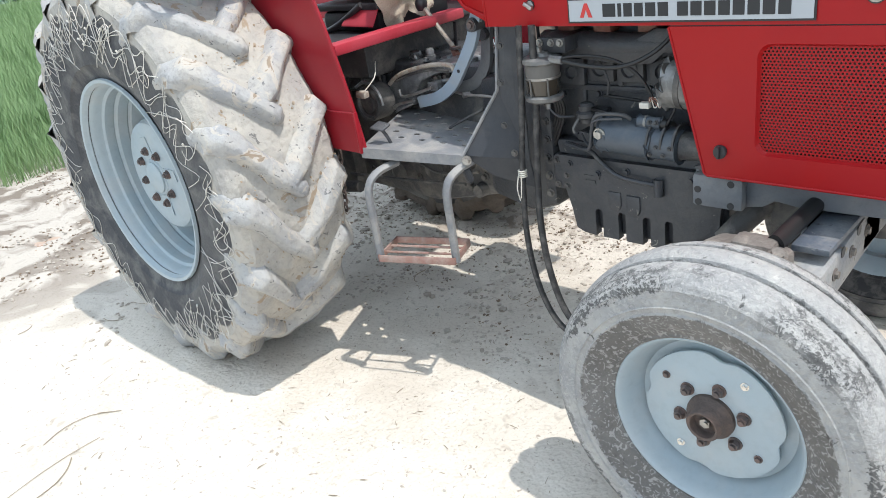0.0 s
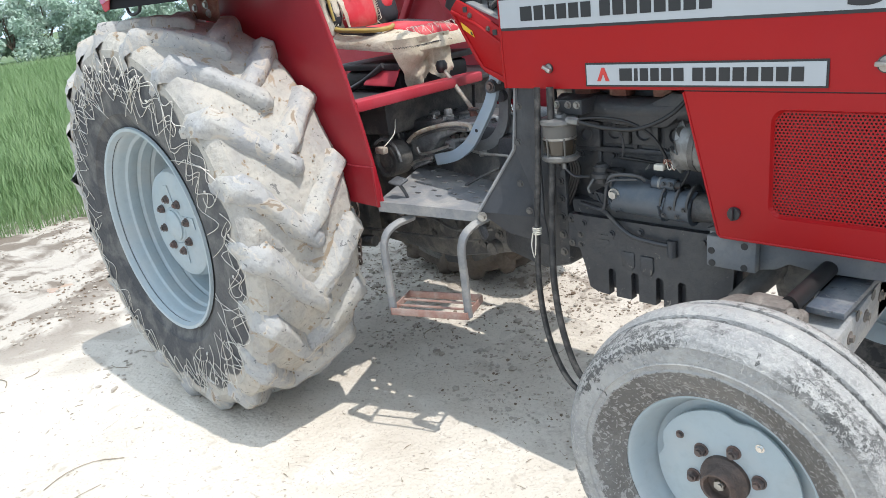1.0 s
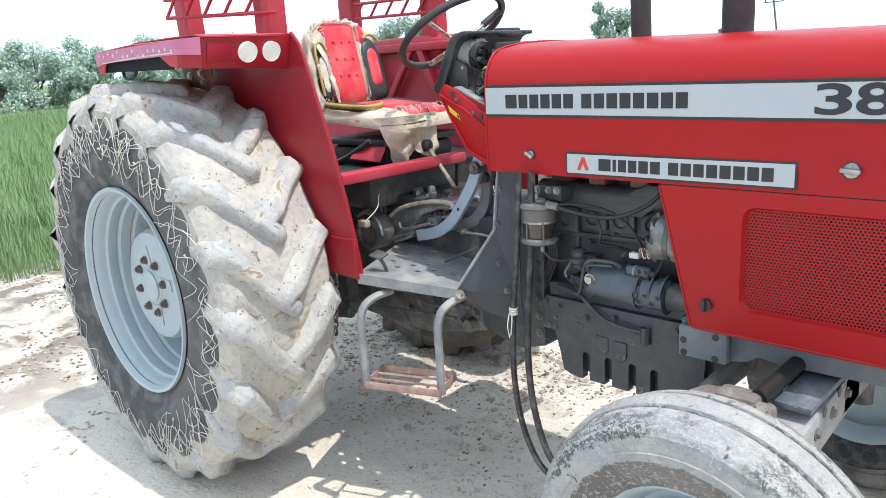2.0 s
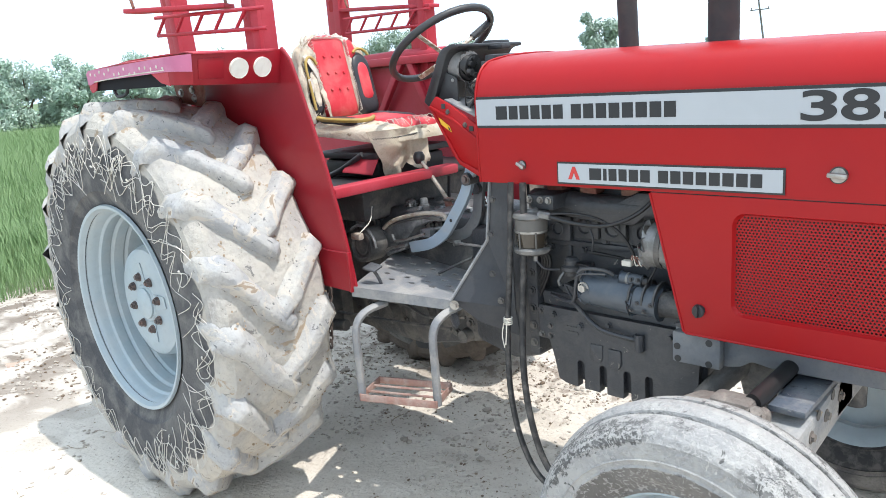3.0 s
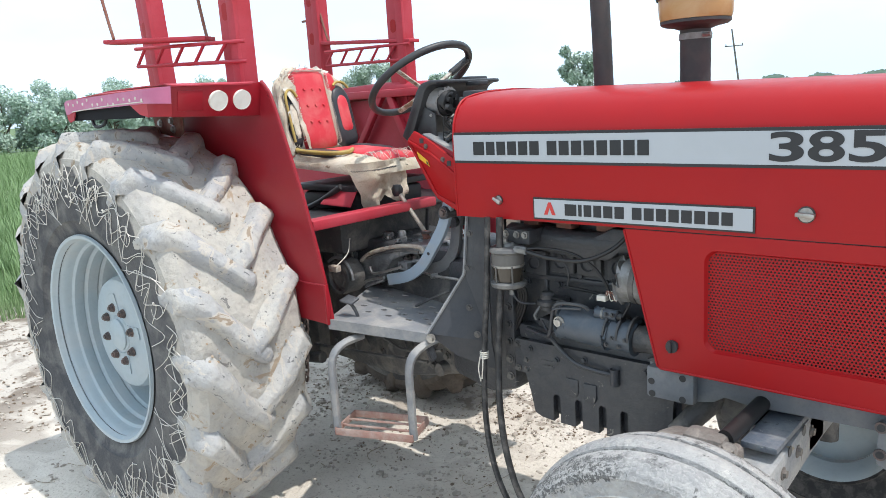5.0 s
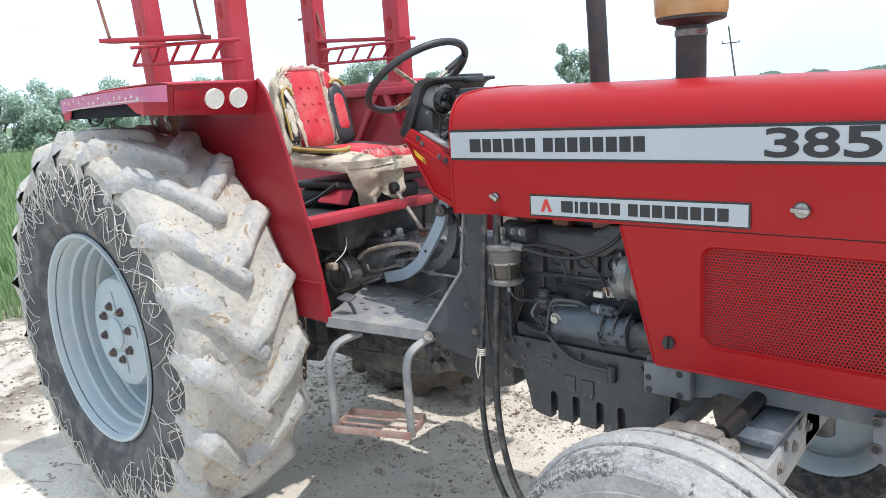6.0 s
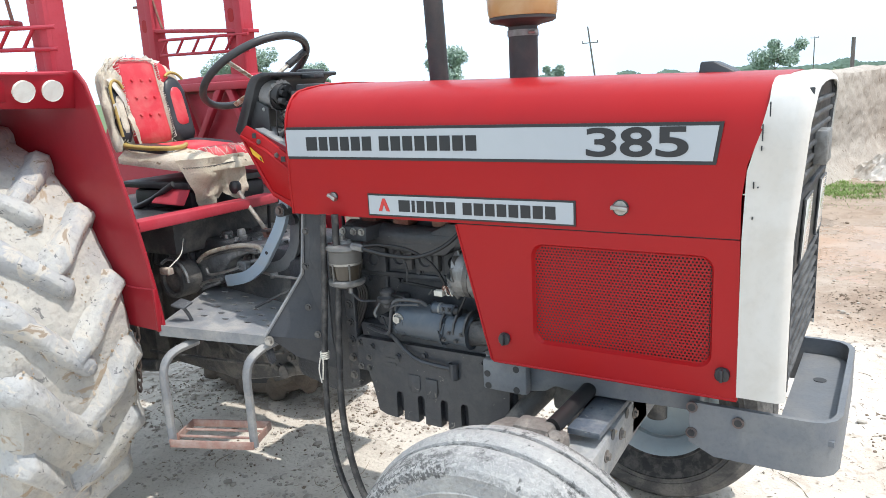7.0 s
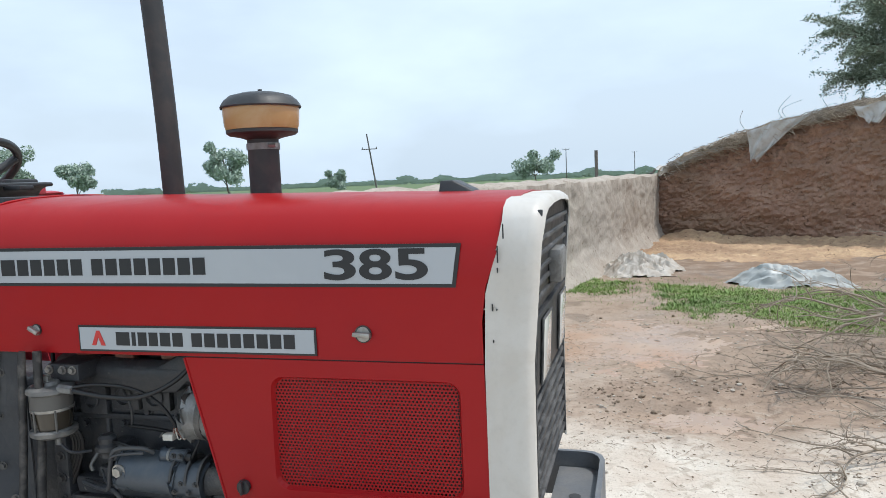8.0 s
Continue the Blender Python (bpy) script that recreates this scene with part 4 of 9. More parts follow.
part("bonnet_vent", plate([(2.545, -0.04, 1.563), (2.638, -0.04, 1.561), (2.63, -0.03, 1.572), (2.58, -0.03, 1.597), (2.548, -0.03, 1.597)], (0, 1, 0), 0.08, 0.004), BLACK, bonnet, "small black vent on the bonnet")

# ----- bumper tray and front rails -----
bump = bmesh.new()
outline = [(2.60, -0.296), (2.86, -0.296), (2.89, -0.288), (2.912, -0.265), (2.922, -0.23), (2.922, 0.23), (2.912, 0.265), (2.89, 0.288), (2.86, 0.296), (2.60, 0.296)]
rows = [[(x, y, z) for x, y in outline] for z in (0.672, 0.70, 0.795, 0.803)]
for r in rows[0:1]:
    r[0], r[-1] = (2.66, -0.296, 0.672), (2.66, 0.296, 0.672)
front_frame = part("front_bumper", sheet(rows, 0.014), GREY_DUST, tractor, "grey steel front bumper tray")
part("tray_floor", box(2.79, -0.28, 0.745, 2.91, 0.28, 0.757), GREY_DUST, front_frame, "dusty tray floor")
for x, z in ((2.607, 0.792), (2.607, 0.726), (2.712, 0.772)):
    b = lathe([(0.009, 0.0), (0.0135, 0.0), (0.0135, -0.005), (0.009, -0.005)], (x, -0.2975, z), seg=20, closed=True)
    cyl((x, -0.2965, z), (x, -0.29, z), 0.0095, seg=16, bm=b)
    part("bolt_hole", b, NUT, front_frame, "worn bolt hole")
    part("hole_core", cyl((x, -0.3035, z), (x, -0.3015, z), 0.0088, seg=16), BLACK, front_frame)
part("tray_hole", cyl((2.85, 0.08, 0.7575), (2.85, 0.08, 0.7585), 0.016, seg=20), BLACK, front_frame)
for s in (-1, 1):
    y = s * 0.245
    rail = plate(xz([(2.03, 0.83), (2.62, 0.845), (2.62, 0.765), (2.30, 0.757), (2.24, 0.765), (2.21, 0.745), (2.16, 0.735), (2.03, 0.738)], y - 0.02), (0, 1, 0), 0.045, 0.006)
    fr = part("front_rail", rail, GREY_DUST, tractor, "grey front chassis rail")
    if s < 0:
        pl = part("mounting_plate", box(2.035, -0.295, 0.735, 2.17, -0.262, 0.825, 0.008), GREY_DUST, fr)
        for x, z in ((2.051, 0.783), (2.140, 0.808), (2.140, 0.748), (2.053, 0.748)):
            part("mounting_hole", cyl((x, -0.2962, z), (x, -0.29, z), 0.0095, seg=16), BLACK, fr, "dark bolt hole")
part("cross_member", box(2.2, -0.20, 0.66, 2.42, 0.20, 0.80, 0.02), GREASE, tractor)
part("rail_gap_cover", plate(xz([(2.04, 0.845), (2.10, 0.83), (2.70, 0.845), (2.70, 0.86), (2.08, 0.86)], -0.30), (0, 1, 0), 0.6), GREY, tractor)
# ----- front axle and steering -----
axle_beam = bmesh.new()
for s in (-1, 1):
    own = box(-0.05, 0.06, -0.055, 0.05, 0.50, 0.055, 0.008)
    merge(axle_beam, own, Matrix.Translation((2.38, 0, 0.69)) @ (pose(0, 0, 0, 0, 0, 0) if s > 0 else pose(0, 0, 0, 0, 0, 180)) @ pose(0, 0, 0, -5, 0, 0))
axle = part("front_axle", axle_beam, AXLE, tractor, "pale grey telescopic front axle beam with mud")
part("axle_centre", box(2.28, -0.2, 0.62, 2.43, 0.2, 0.765, 0.015), GREY_DUST, axle)
part("axle_cap", box(2.345, -0.44, 0.730, 2.428, -0.10, 0.7465, 0.003), CHIPPED_BLUE, axle, "chipped blue-grey top plate")
for s in (-1, 1):
    part("king_pin", cyl((2.30, s * 0.52, 0.36), (2.30, s * 0.52, 0.70), 0.036, seg=20, bevel=0.006), GREASE, axle)
    part("stub_axle", cyl((2.28, s * 0.50, 0.40), (2.28, s * 0.64, 0.40), 0.04, seg=20), GREASE, axle)
    for k in range(3):
        part("axle_bolt", hex_bolt((2.4302, s * (0.18 + 0.11 * k), 0.69 - 0.01 * k), (1, 0, 0), 0.011, 0.010), KNUCKLE, axle)
    for k in range(2):
        part("pin_hole", cyl((2.43, s * (0.24 + 0.11 * k), 0.715 - 0.01 * k), (2.4312, s * (0.24 + 0.11 * k), 0.715 - 0.01 * k), 0.014, seg=14), BLACK, axle)
    arm = plate([(2.37, s * 0.47, 0.705), (2.36, s * 0.57, 0.705), (2.27, s * 0.58, 0.708), (2.20, s * 0.57, 0.708), (2.165, s * 0.52, 0.708), (2.19, s * 0.455, 0.708), (2.28, s * 0.44, 0.708)], (0, 0, 1), 0.05, 0.016)
    part("steering_arm", arm, KNUCKLE, axle, "worn cast steering arm")
    part("arm_bolt", hex_bolt((2.345, s * 0.52, 0.752), (0.3, s * 0.5, 0.8), 0.015, 0.016), KNUCKLE, axle)
    part("arm_cap", box(2.235, s * 0.455, 0.745, 2.335, s * 0.525, 0.772, 0.014), KNUCKLE, axle, "worn cast knuckle cap")
part("steering_ram", cyl((2.325, -0.48, 0.762), (2.338, -0.20, 0.775), 0.021, seg=20, bevel=0.003), CABLE, axle, "black steering ram")
part("pivot_tube", cyl((2.205, -0.165, 0.752), (2.095, -0.235, 0.615), 0.036, 0.030, seg=20), GREASE, axle, "dark greasy pivot tube")

# ----- engine -----
engine = part("engine_block", box(1.50, -0.165, 0.72, 2.10, 0.165, 1.10, 0.012), GREY, tractor, "dark grey cast engine block")
part("cylinder_head", box(1.52, -0.15, 1.10, 2.12, 0.15, 1.21, 0.012), GREY, engine)
part("manifold", tube([(1.50, -0.155, 1.135), (1.62, -0.19, 1.14), (1.78, -0.195, 1.135), (1.95, -0.19, 1.14), (2.06, -0.17, 1.15)], 0.035, 12), GREY, engine)
part("manifold_cover", plate(xz([(1.59, 1.105), (1.79, 1.086), (1.885, 1.088), (1.945, 1.137), (1.965, 1.185), (1.90, 1.188), (1.82, 1.15), (1.59, 1.146)], -0.225), (0, 1, 0), 0.07, 0.012), GREY, engine)
for x in (1.60, 1.72, 1.86, 1.98):
    part("hot_manifold_port", box(x - 0.03, -0.20, 1.165, x + 0.03, -0.14, 1.215, 0.01), RUST, engine, "rusty manifold port")
for k in range(9):
    part("head_bolt", hex_bolt((1.56 + k * 0.055, -0.152, 1.19 if k % 2 else 1.125), (0, -1, 0), 0.009, 0.012), GREY, engine)
# bosses and core plugs on the block's flank
for x, z, r in ((1.70, 1.065, 0.026), (1.795, 1.065, 0.026), (1.90, 1.06, 0.026), (1.60, 1.05, 0.022)):
    b = box(x - 0.043, -0.184, z - 0.04, x + 0.043, -0.16, z + 0.04, 0.006)
    lathe([(r, -0.006), (r - 0.003, -0.008), (r - 0.006, 0.0), (0.0, 0.001)], (x, -0.184, z), seg=24, bm=b)
    part("core_plug", b, GREY, engine)
part("flank_rib", box(1.52, -0.176, 0.995, 2.08, -0.16, 1.012, 0.004), GREY, engine)
part("flank_rib", box(1.625, -0.176, 0.75, 1.64, -0.16, 1.0, 0.004), GREY, engine)
for x, z in ((1.56, 0.98), (1.68, 0.985), (1.76, 1.02), (1.85, 1.01), (1.56, 0.76), (1.60, 0.85), (1.95, 0.97), (1.66, 0.80)):
    part("block_bolt", hex_bolt((x, -0.166, z), (0, -1, 0), 0.009, 0.012), GREY, engine)
# sump with its ribbed lower edge
sump = plate(xz([(1.535, 0.845), (2.10, 0.835), (2.10, 0.62), (2.04, 0.56), (1.98, 0.552), (1.72, 0.552), (1.62, 0.57), (1.585, 0.64), (1.56, 0.70)], -0.205), (0, 1, 0), 0.41, 0.012)
pan = part("oil_pan", sump, GREY, engine, "grey cast oil pan with ribs")
flange = [(1.558, 0.80), (1.575, 0.70), (1.598, 0.625), (1.612, 0.560), (1.640, 0.549)]
for x in (1.696, 1.776, 1.859, 1.931):
    flange += [(x - 0.013, 0.546), (x - 0.013, 0.628), (x - 0.008, 0.637), (x + 0.008, 0.637), (x + 0.013, 0.628), (x + 0.013, 0.546)]
flange += [(1.955, 0.560), (2.02, 0.60), (2.08, 0.62), (2.09, 0.80)]
part("pan_flange", plate(xz(flange, -0.228), (0, 1, 0), 0.030), GREY, engine, "flat pan skirt with open notches")
part("pan_shield", plate(xz([(1.797, 0.700), (1.841, 0.700), (1.841, 0.655), (1.832, 0.638), (1.808, 0.638), (1.797, 0.655)], -0.234), (0, 1, 0), 0.008, 0.002), GREY, engine)
part("pan_shield", plate(xz([(1.733, 0.704), (1.777, 0.704), (1.777, 0.660), (1.768, 0.645), (1.742, 0.645), (1.733, 0.660)], -0.2315), (0, 1, 0), 0.006, 0.002), GREY, engine)
for k in range(5):
    part("pan_bolt", hex_bolt((1.60 + 0.1 * k, -0.229, 0.775 - 0.02 * (k % 2)), (0, -1, 0), 0.008, 0.010), GREY, engine)
part("cast_mark", box(1.65, -0.2305, 0.738, 1.705, -0.222, 0.747), GREY, engine)
part("cast_mark", box(1.655, -0.2305, 0.722, 1.69, -0.222, 0.731), GREY, engine)
# starter motor
st = part("starter_motor", cyl((1.745, -0.245, 0.895), (1.905, -0.245, 0.885), 0.052, seg=36, bevel=0.008), STARTER, engine, "blue-grey starter motor")
part("starter_nose", cyl((1.905, -0.245, 0.885), (1.985, -0.245, 0.880), 0.047, seg=32, bevel=0.006), STARTER, engine)
part("starter_gear_case", cyl((1.985, -0.24, 0.88), (2.06, -0.235, 0.875), 0.040, 0.034, seg=24, bevel=0.006), GREASE, engine)
part("solenoid", cyl((1.865, -0.262, 0.945), (1.935, -0.262, 0.942), 0.0155, seg=24, bevel=0.004), STARTER, engine, "blue-grey starter solenoid")
part("solenoid_cap", cyl((1.935, -0.262, 0.942), (1.952, -0.262, 0.941), 0.0125, seg=16, bevel=0.003), CABLE, engine)
part("solenoid_clamp", cyl((1.885, -0.262, 0.9445), (1.892, -0.262, 0.944), 0.0172, seg=24), ALU, engine)
for k in range(2):
    part("solenoid_stud", hex_bolt((1.905 + 0.02 * k, -0.277, 0.948), (0, -1, 0.2), 0.005, 0.009), GREASE, engine)
for x in (1.768, 1.90, 1.94, 1.975):
    part("starter_ring", cyl((x, -0.245, 0.894), (x + 0.006, -0.245, 0.8935), 0.0535 if x < 1.93 else 0.049, seg=36), STARTER if x < 1.9 else GREASE, engine)
for k in range(4):
    part("starter_screw", hex_bolt((1.91 + 0.02 * k, -0.291, 0.862 + 0.022 * (k % 2)), (0, -1, -0.2), 0.005, 0.006), GREASE, engine)
for pts in (((1.72, -0.27, 0.905), (1.735, -0.30, 0.935), (1.76, -0.30, 0.95), (1.83, -0.29, 0.955)), ((1.66, -0.24, 0.88), (1.70, -0.27, 0.86), (1.74, -0.28, 0.87)), ((1.95, -0.27, 0.94), (1.975, -0.27, 0.985), (1.965, -0.255, 1.0)), ((1.70, -0.19, 1.09), (1.74, -0.21, 1.04), (1.73, -0.20, 0.99))):
    part("thin_pipe", tube(pts, 0.0035, 8), GREY if pts[0][0] < 1.9 else CABLE, engine)
part("starter_bolt", hex_bolt((1.757, -0.294, 0.905), (0, -1, 0), 0.013, 0.012), STEEL, engine, "bright starter bolt")
part("starter_bracket", plate(xz([(1.63, 0.855), (1.72, 0.84), (1.76, 0.83), (1.76, 0.855), (1.72, 0.87), (1.64, 0.885)], -0.225), (0, 1, 0), 0.05, 0.006), GREY, engine)
part("starter_pipe", tube([(1.60, -0.24, 0.845), (1.68, -0.27, 0.845), (1.715, -0.285, 0.86), (1.735, -0.295, 0.93), (1.755, -0.295, 0.962), (1.82, -0.285, 0.965), (1.845, -0.27, 0.95)], 0.0058, 10), GREY, engine, "bent grey pipe")
part("drain_pipe", tube([(1.58, -0.21, 0.835), (1.68, -0.235, 0.828), (1.72, -0.24, 0.80), (1.78, -0.245, 0.765), (1.86, -0.245, 0.755), (1.90, -0.235, 0.75)], 0.007, 10), GREY, engine)
part("pipe_end", cyl((1.905, -0.235, 0.72), (1.905, -0.235, 0.765), 0.014, seg=16, bevel=0.003), GREY, engine)
# alternator
alt = cyl((1.95, -0.235, 1.05), (2.04, -0.235, 1.045), 0.066, seg=36, bevel=0.012)
part("alternator", alt, ALU, engine, "bare aluminium alternator")
for k in range(10):
    t = 2 * math.pi * k / 10
    part("alternator_rib", cyl((1.945, -0.235 + 0.04 * math.cos(t), 1.05 + 0.04 * math.sin(t)), (1.952, -0.235 + 0.04 * math.cos(t), 1.05 + 0.04 * math.sin(t)), 0.008, seg=8), GREASE, engine)
part("alternator_band", cyl((1.985, -0.235, 1.048), (2.0, -0.235, 1.047), 0.0675, seg=36), GREASE, engine)
part("belt_guard", box(2.04, -0.26, 0.96, 2.07, -0.12, 1.12, 0.01), BLACK, engine)
# fuel filter
fx, fy = 1.592, -0.315
part("fuel_filter", cyl((fx, fy, 1.070), (fx, fy, 1.112), 0.050, seg=36, bevel=0.004), FILTER_GREY, engine, "fuel filter with a pale metal head and a dark bowl")
part("filter_head", lathe([(0.0, 0.026), (0.020, 0.026), (0.024, 0.018), (0.050, 0.016), (0.056, 0.012), (0.057, 0.002), (0.050, -0.004), (0.0, -0.004)], (fx, fy, 1.112), "Z", 36), DUST_FILTER, engine, "dull metal filter head")
part("filter_glass", lathe([(0.0, 0.0), (0.044, 0.0), (0.050, 0.052), (0.0, 0.052)], (fx, fy, 1.020), "Z", 36), TAN_GLASS, engine, "dark fuel bowl")
part("filter_bowl", lathe([(0.0, -0.004), (0.046, -0.004), (0.055, 0.002), (0.056, 0.012), (0.050, 0.017), (0.0, 0.017)], (fx, fy, 1.004), "Z", 36), DUST_FILTER, engine)
part("filter_clamp", cyl((fx, fy, 1.068), (fx, fy, 1.074), 0.0512, seg=36), STEEL, engine, "bright clamp ring")
for k in range(3):
    t = radians(200 + 60 * k)
    part("filter_stay", cyl((fx + 0.0505 * math.cos(t), fy + 0.0505 * math.sin(t), 1.018), (fx + 0.0515 * math.cos(t), fy + 0.0515 * math.sin(t), 1.072), 0.003, seg=6), FILTER_GREY, engine)
part("filter_bolt", hex_bolt((fx - 0.01, fy, 1.136), (0, 0, 1), 0.012, 0.016), STEEL, engine)
part("filter_drain", cyl((fx + 0.01, fy, 0.975), (fx + 0.01, fy, 0.998), 0.008, seg=10), ALU, engine)
part("filter_bracket", box(fx - 0.03, -0.29, 1.13, fx + 0.065, -0.16, 1.175, 0.006), GREY, engine)
for dx in (-0.02, 0.02, 0.05):
    part("bracket_bolt", hex_bolt((fx + dx, -0.291, 1.16), (0, -1, 0), 0.008, 0.01), STEEL, engine)
part("banjo_bolt", cyl((fx + 0.045, fy - 0.02, 1.125), (fx + 0.085, fy - 0.02, 1.122), 0.011, seg=6), ALU, engine)
part("fuel_hose", tube([(fx + 0.08, fy - 0.02, 1.122), (1.75, -0.32, 1.105), (1.85, -0.31, 1.105), (1.93, -0.28, 1.14), (1.985, -0.25, 1.20)], 0.006, 8), CABLE, engine, "black fuel hose")
part("fuel_hose", tube([(fx + 0.08, fy - 0.02, 1.128), (1.72, -0.30, 1.128), (1.80, -0.28, 1.115), (1.86, -0.26, 1.075), (1.895, -0.25, 1.02), (1.90, -0.245, 0.985)], 0.0045, 8), CABLE, engine, "thin black cable")
part("cable_joint", box(1.865, -0.262, 0.978, 1.895, -0.24, 0.995, 0.003), THREAD, engine, "pale wiring connector")
for k in range(5):
    part("loose_wire", tube([(1.89, -0.25, 0.99), (1.905 + jitter(0.01), -0.255, 1.01), (1.92 + jitter(0.012), -0.26, 0.995 + jitter(0.015)), (1.94, -0.25, 1.02)], 0.0018, 5), THREAD if k % 2 else RUST, engine)
# lift pump
part("lift_pump", lathe([(0.0, 0.0), (0.022, 0.0), (0.024, 0.012), (0.032, 0.018), (0.032, 0.03), (0.022, 0.036), (0.024, 0.05), (0.016, 0.058), (0.0, 0.058)], (1.672, -0.225, 0.915), "Z", 24), GREY, engine, "small grey lift pump")
part("pump_arm", tube([(1.66, -0.25, 0.93), (1.65, -0.265, 0.905), (1.655, -0.265, 0.89)], 0.005, 8), DUST_FILTER, engine)
part("pump_flange", box(1.665, -0.23, 0.90, 1.72, -0.165, 0.95, 0.008), GREY, engine)
part("pump_pipe", tube([(1.69, -0.23, 0.955), (1.74, -0.25, 0.96), (1.77, -0.24, 0.94), (1.775, -0.22, 0.91)], 0.004, 8), CABLE, engine)
part("pump_pipe", tube([(fx + 0.01, fy, 0.98), (1.625, -0.30, 0.95), (1.65, -0.26, 0.94)], 0.004, 8), GREY, engine)
part("wiring", tube([(1.72, -0.20, 0.99), (1.80, -0.20, 0.985), (1.87, -0.22, 0.985)], 0.005, 8), CABLE, engine)
for k in range(4):
    part("wiring", tube([(1.50, -0.20, 1.14 + 0.02 * k), (1.54, -0.24, 1.05), (1.56 + 0.01 * k, -0.22, 0.95), (1.53, -0.20, 0.88 - 0.02 * k)], 0.005, 8), CABLE, engine)
part("injector_pipe", tube([(1.62, -0.16, 1.20), (1.70, -0.19, 1.225), (1.82, -0.18, 1.20)], 0.005, 8), CABLE, engine)

# clutch housing, gearbox and rear casing
bell = part("clutch_housing", plate(xz([(1.22, 1.02), (1.52, 1.06), (1.52, 0.60), (1.40, 0.56), (1.22, 0.60)], -0.19), (0, 1, 0), 0.38, 0.03), GREY, tractor, "dark grey clutch housing")
part("housing_flange", plate(xz([(1.49, 1.08), (1.53, 1.08), (1.53, 0.62), (1.49, 0.62)], -0.215), (0, 1, 0), 0.43, 0.006), GREY, bell)
for k in range(7):
    part("flange_bolt", hex_bolt((1.51, -0.216, 0.66 + 0.06 * k), (0, -1, 0), 0.01, 0.012), GREASE, bell)
part("housing_plate", plate(xz(rounded(1.535, 0.685, 1.60, 0.80, 0.012), -0.225), (0, 1, 0), 0.05, 0.005), GREY, bell)
for x, z in ((1.55, 0.70), (1.585, 0.70), (1.55, 0.78), (1.585, 0.735)):
    part("flange_bolt", hex_bolt((x, -0.226, z), (0, -1, 0), 0.008, 0.01), GREASE, bell)
gear = part("gearbox", plate(xz([(0.45, 0.95), (1.0, 0.98), (1.24, 1.0), (1.24, 0.58), (0.9, 0.50), (0.45, 0.52)], -0.16), (0, 1, 0), 0.32, 0.04), GREASE, tractor, "greasy black gearbox casing")
part("gearbox_cover", plate(xz([(0.72, 0.97), (1.18, 0.985), (1.16, 1.045), (1.0, 1.06), (0.74, 1.03)], -0.12), (0, 1, 0), 0.24, 0.025), CASTING, gear)
for k in range(10):
    part("gearbox_bolt", hex_bolt((0.55 + 0.07 * k, -0.162, 0.60 + (0.05 if k % 2 else 0)), (0, -1, 0), 0.012, 0.014), GREASE, gear)
    part("gearbox_bolt", hex_bolt((0.74 + 0.045 * k, -0.10 if k % 2 else 0.04, 1.05), (0, 0, 1), 0.010, 0.014), GREASE, gear)
for x, z, r in ((0.95, 0.66, 0.05), (1.1, 0.70, 0.035), (0.75, 0.62, 0.045), (1.16, 0.60, 0.025)):
    part("gearbox_boss", cyl((x, -0.19, z), (x, -0.15, z), r, r * 1.15, seg=20, bevel=0.006), GREASE, gear)
part("rear_axle_case", cyl((REAR.x, -0.56, REAR.z), (REAR.x, 0.56, REAR.z), 0.11, seg=28), GREASE, tractor, "greasy rear axle casing")
part("rear_casing", box(-0.12, -0.22, 0.50, 0.50, 0.22, 1.02, 0.04), GREASE, tractor)
part("lower_link", tube([(0.62, -0.30, 0.58), (0.4, -0.32, 0.56), (-0.3, -0.36, 0.50)], 0.024, 8), GREASE, tractor)
part("brake_rod", tube([(1.18, -0.27, 0.66), (0.9, -0.28, 0.64), (0.55, -0.28, 0.62)], 0.007, 6), GREASE, tractor)
part("brake_rod", tube([(1.28, -0.30, 0.73), (1.10, -0.30, 0.70), (0.95, -0.28, 0.72), (0.75, -0.27, 0.70)], 0.006, 6), GREASE, tractor)

# ----- footplate with oval holes, riser panel and step -----
FZ = 0.835


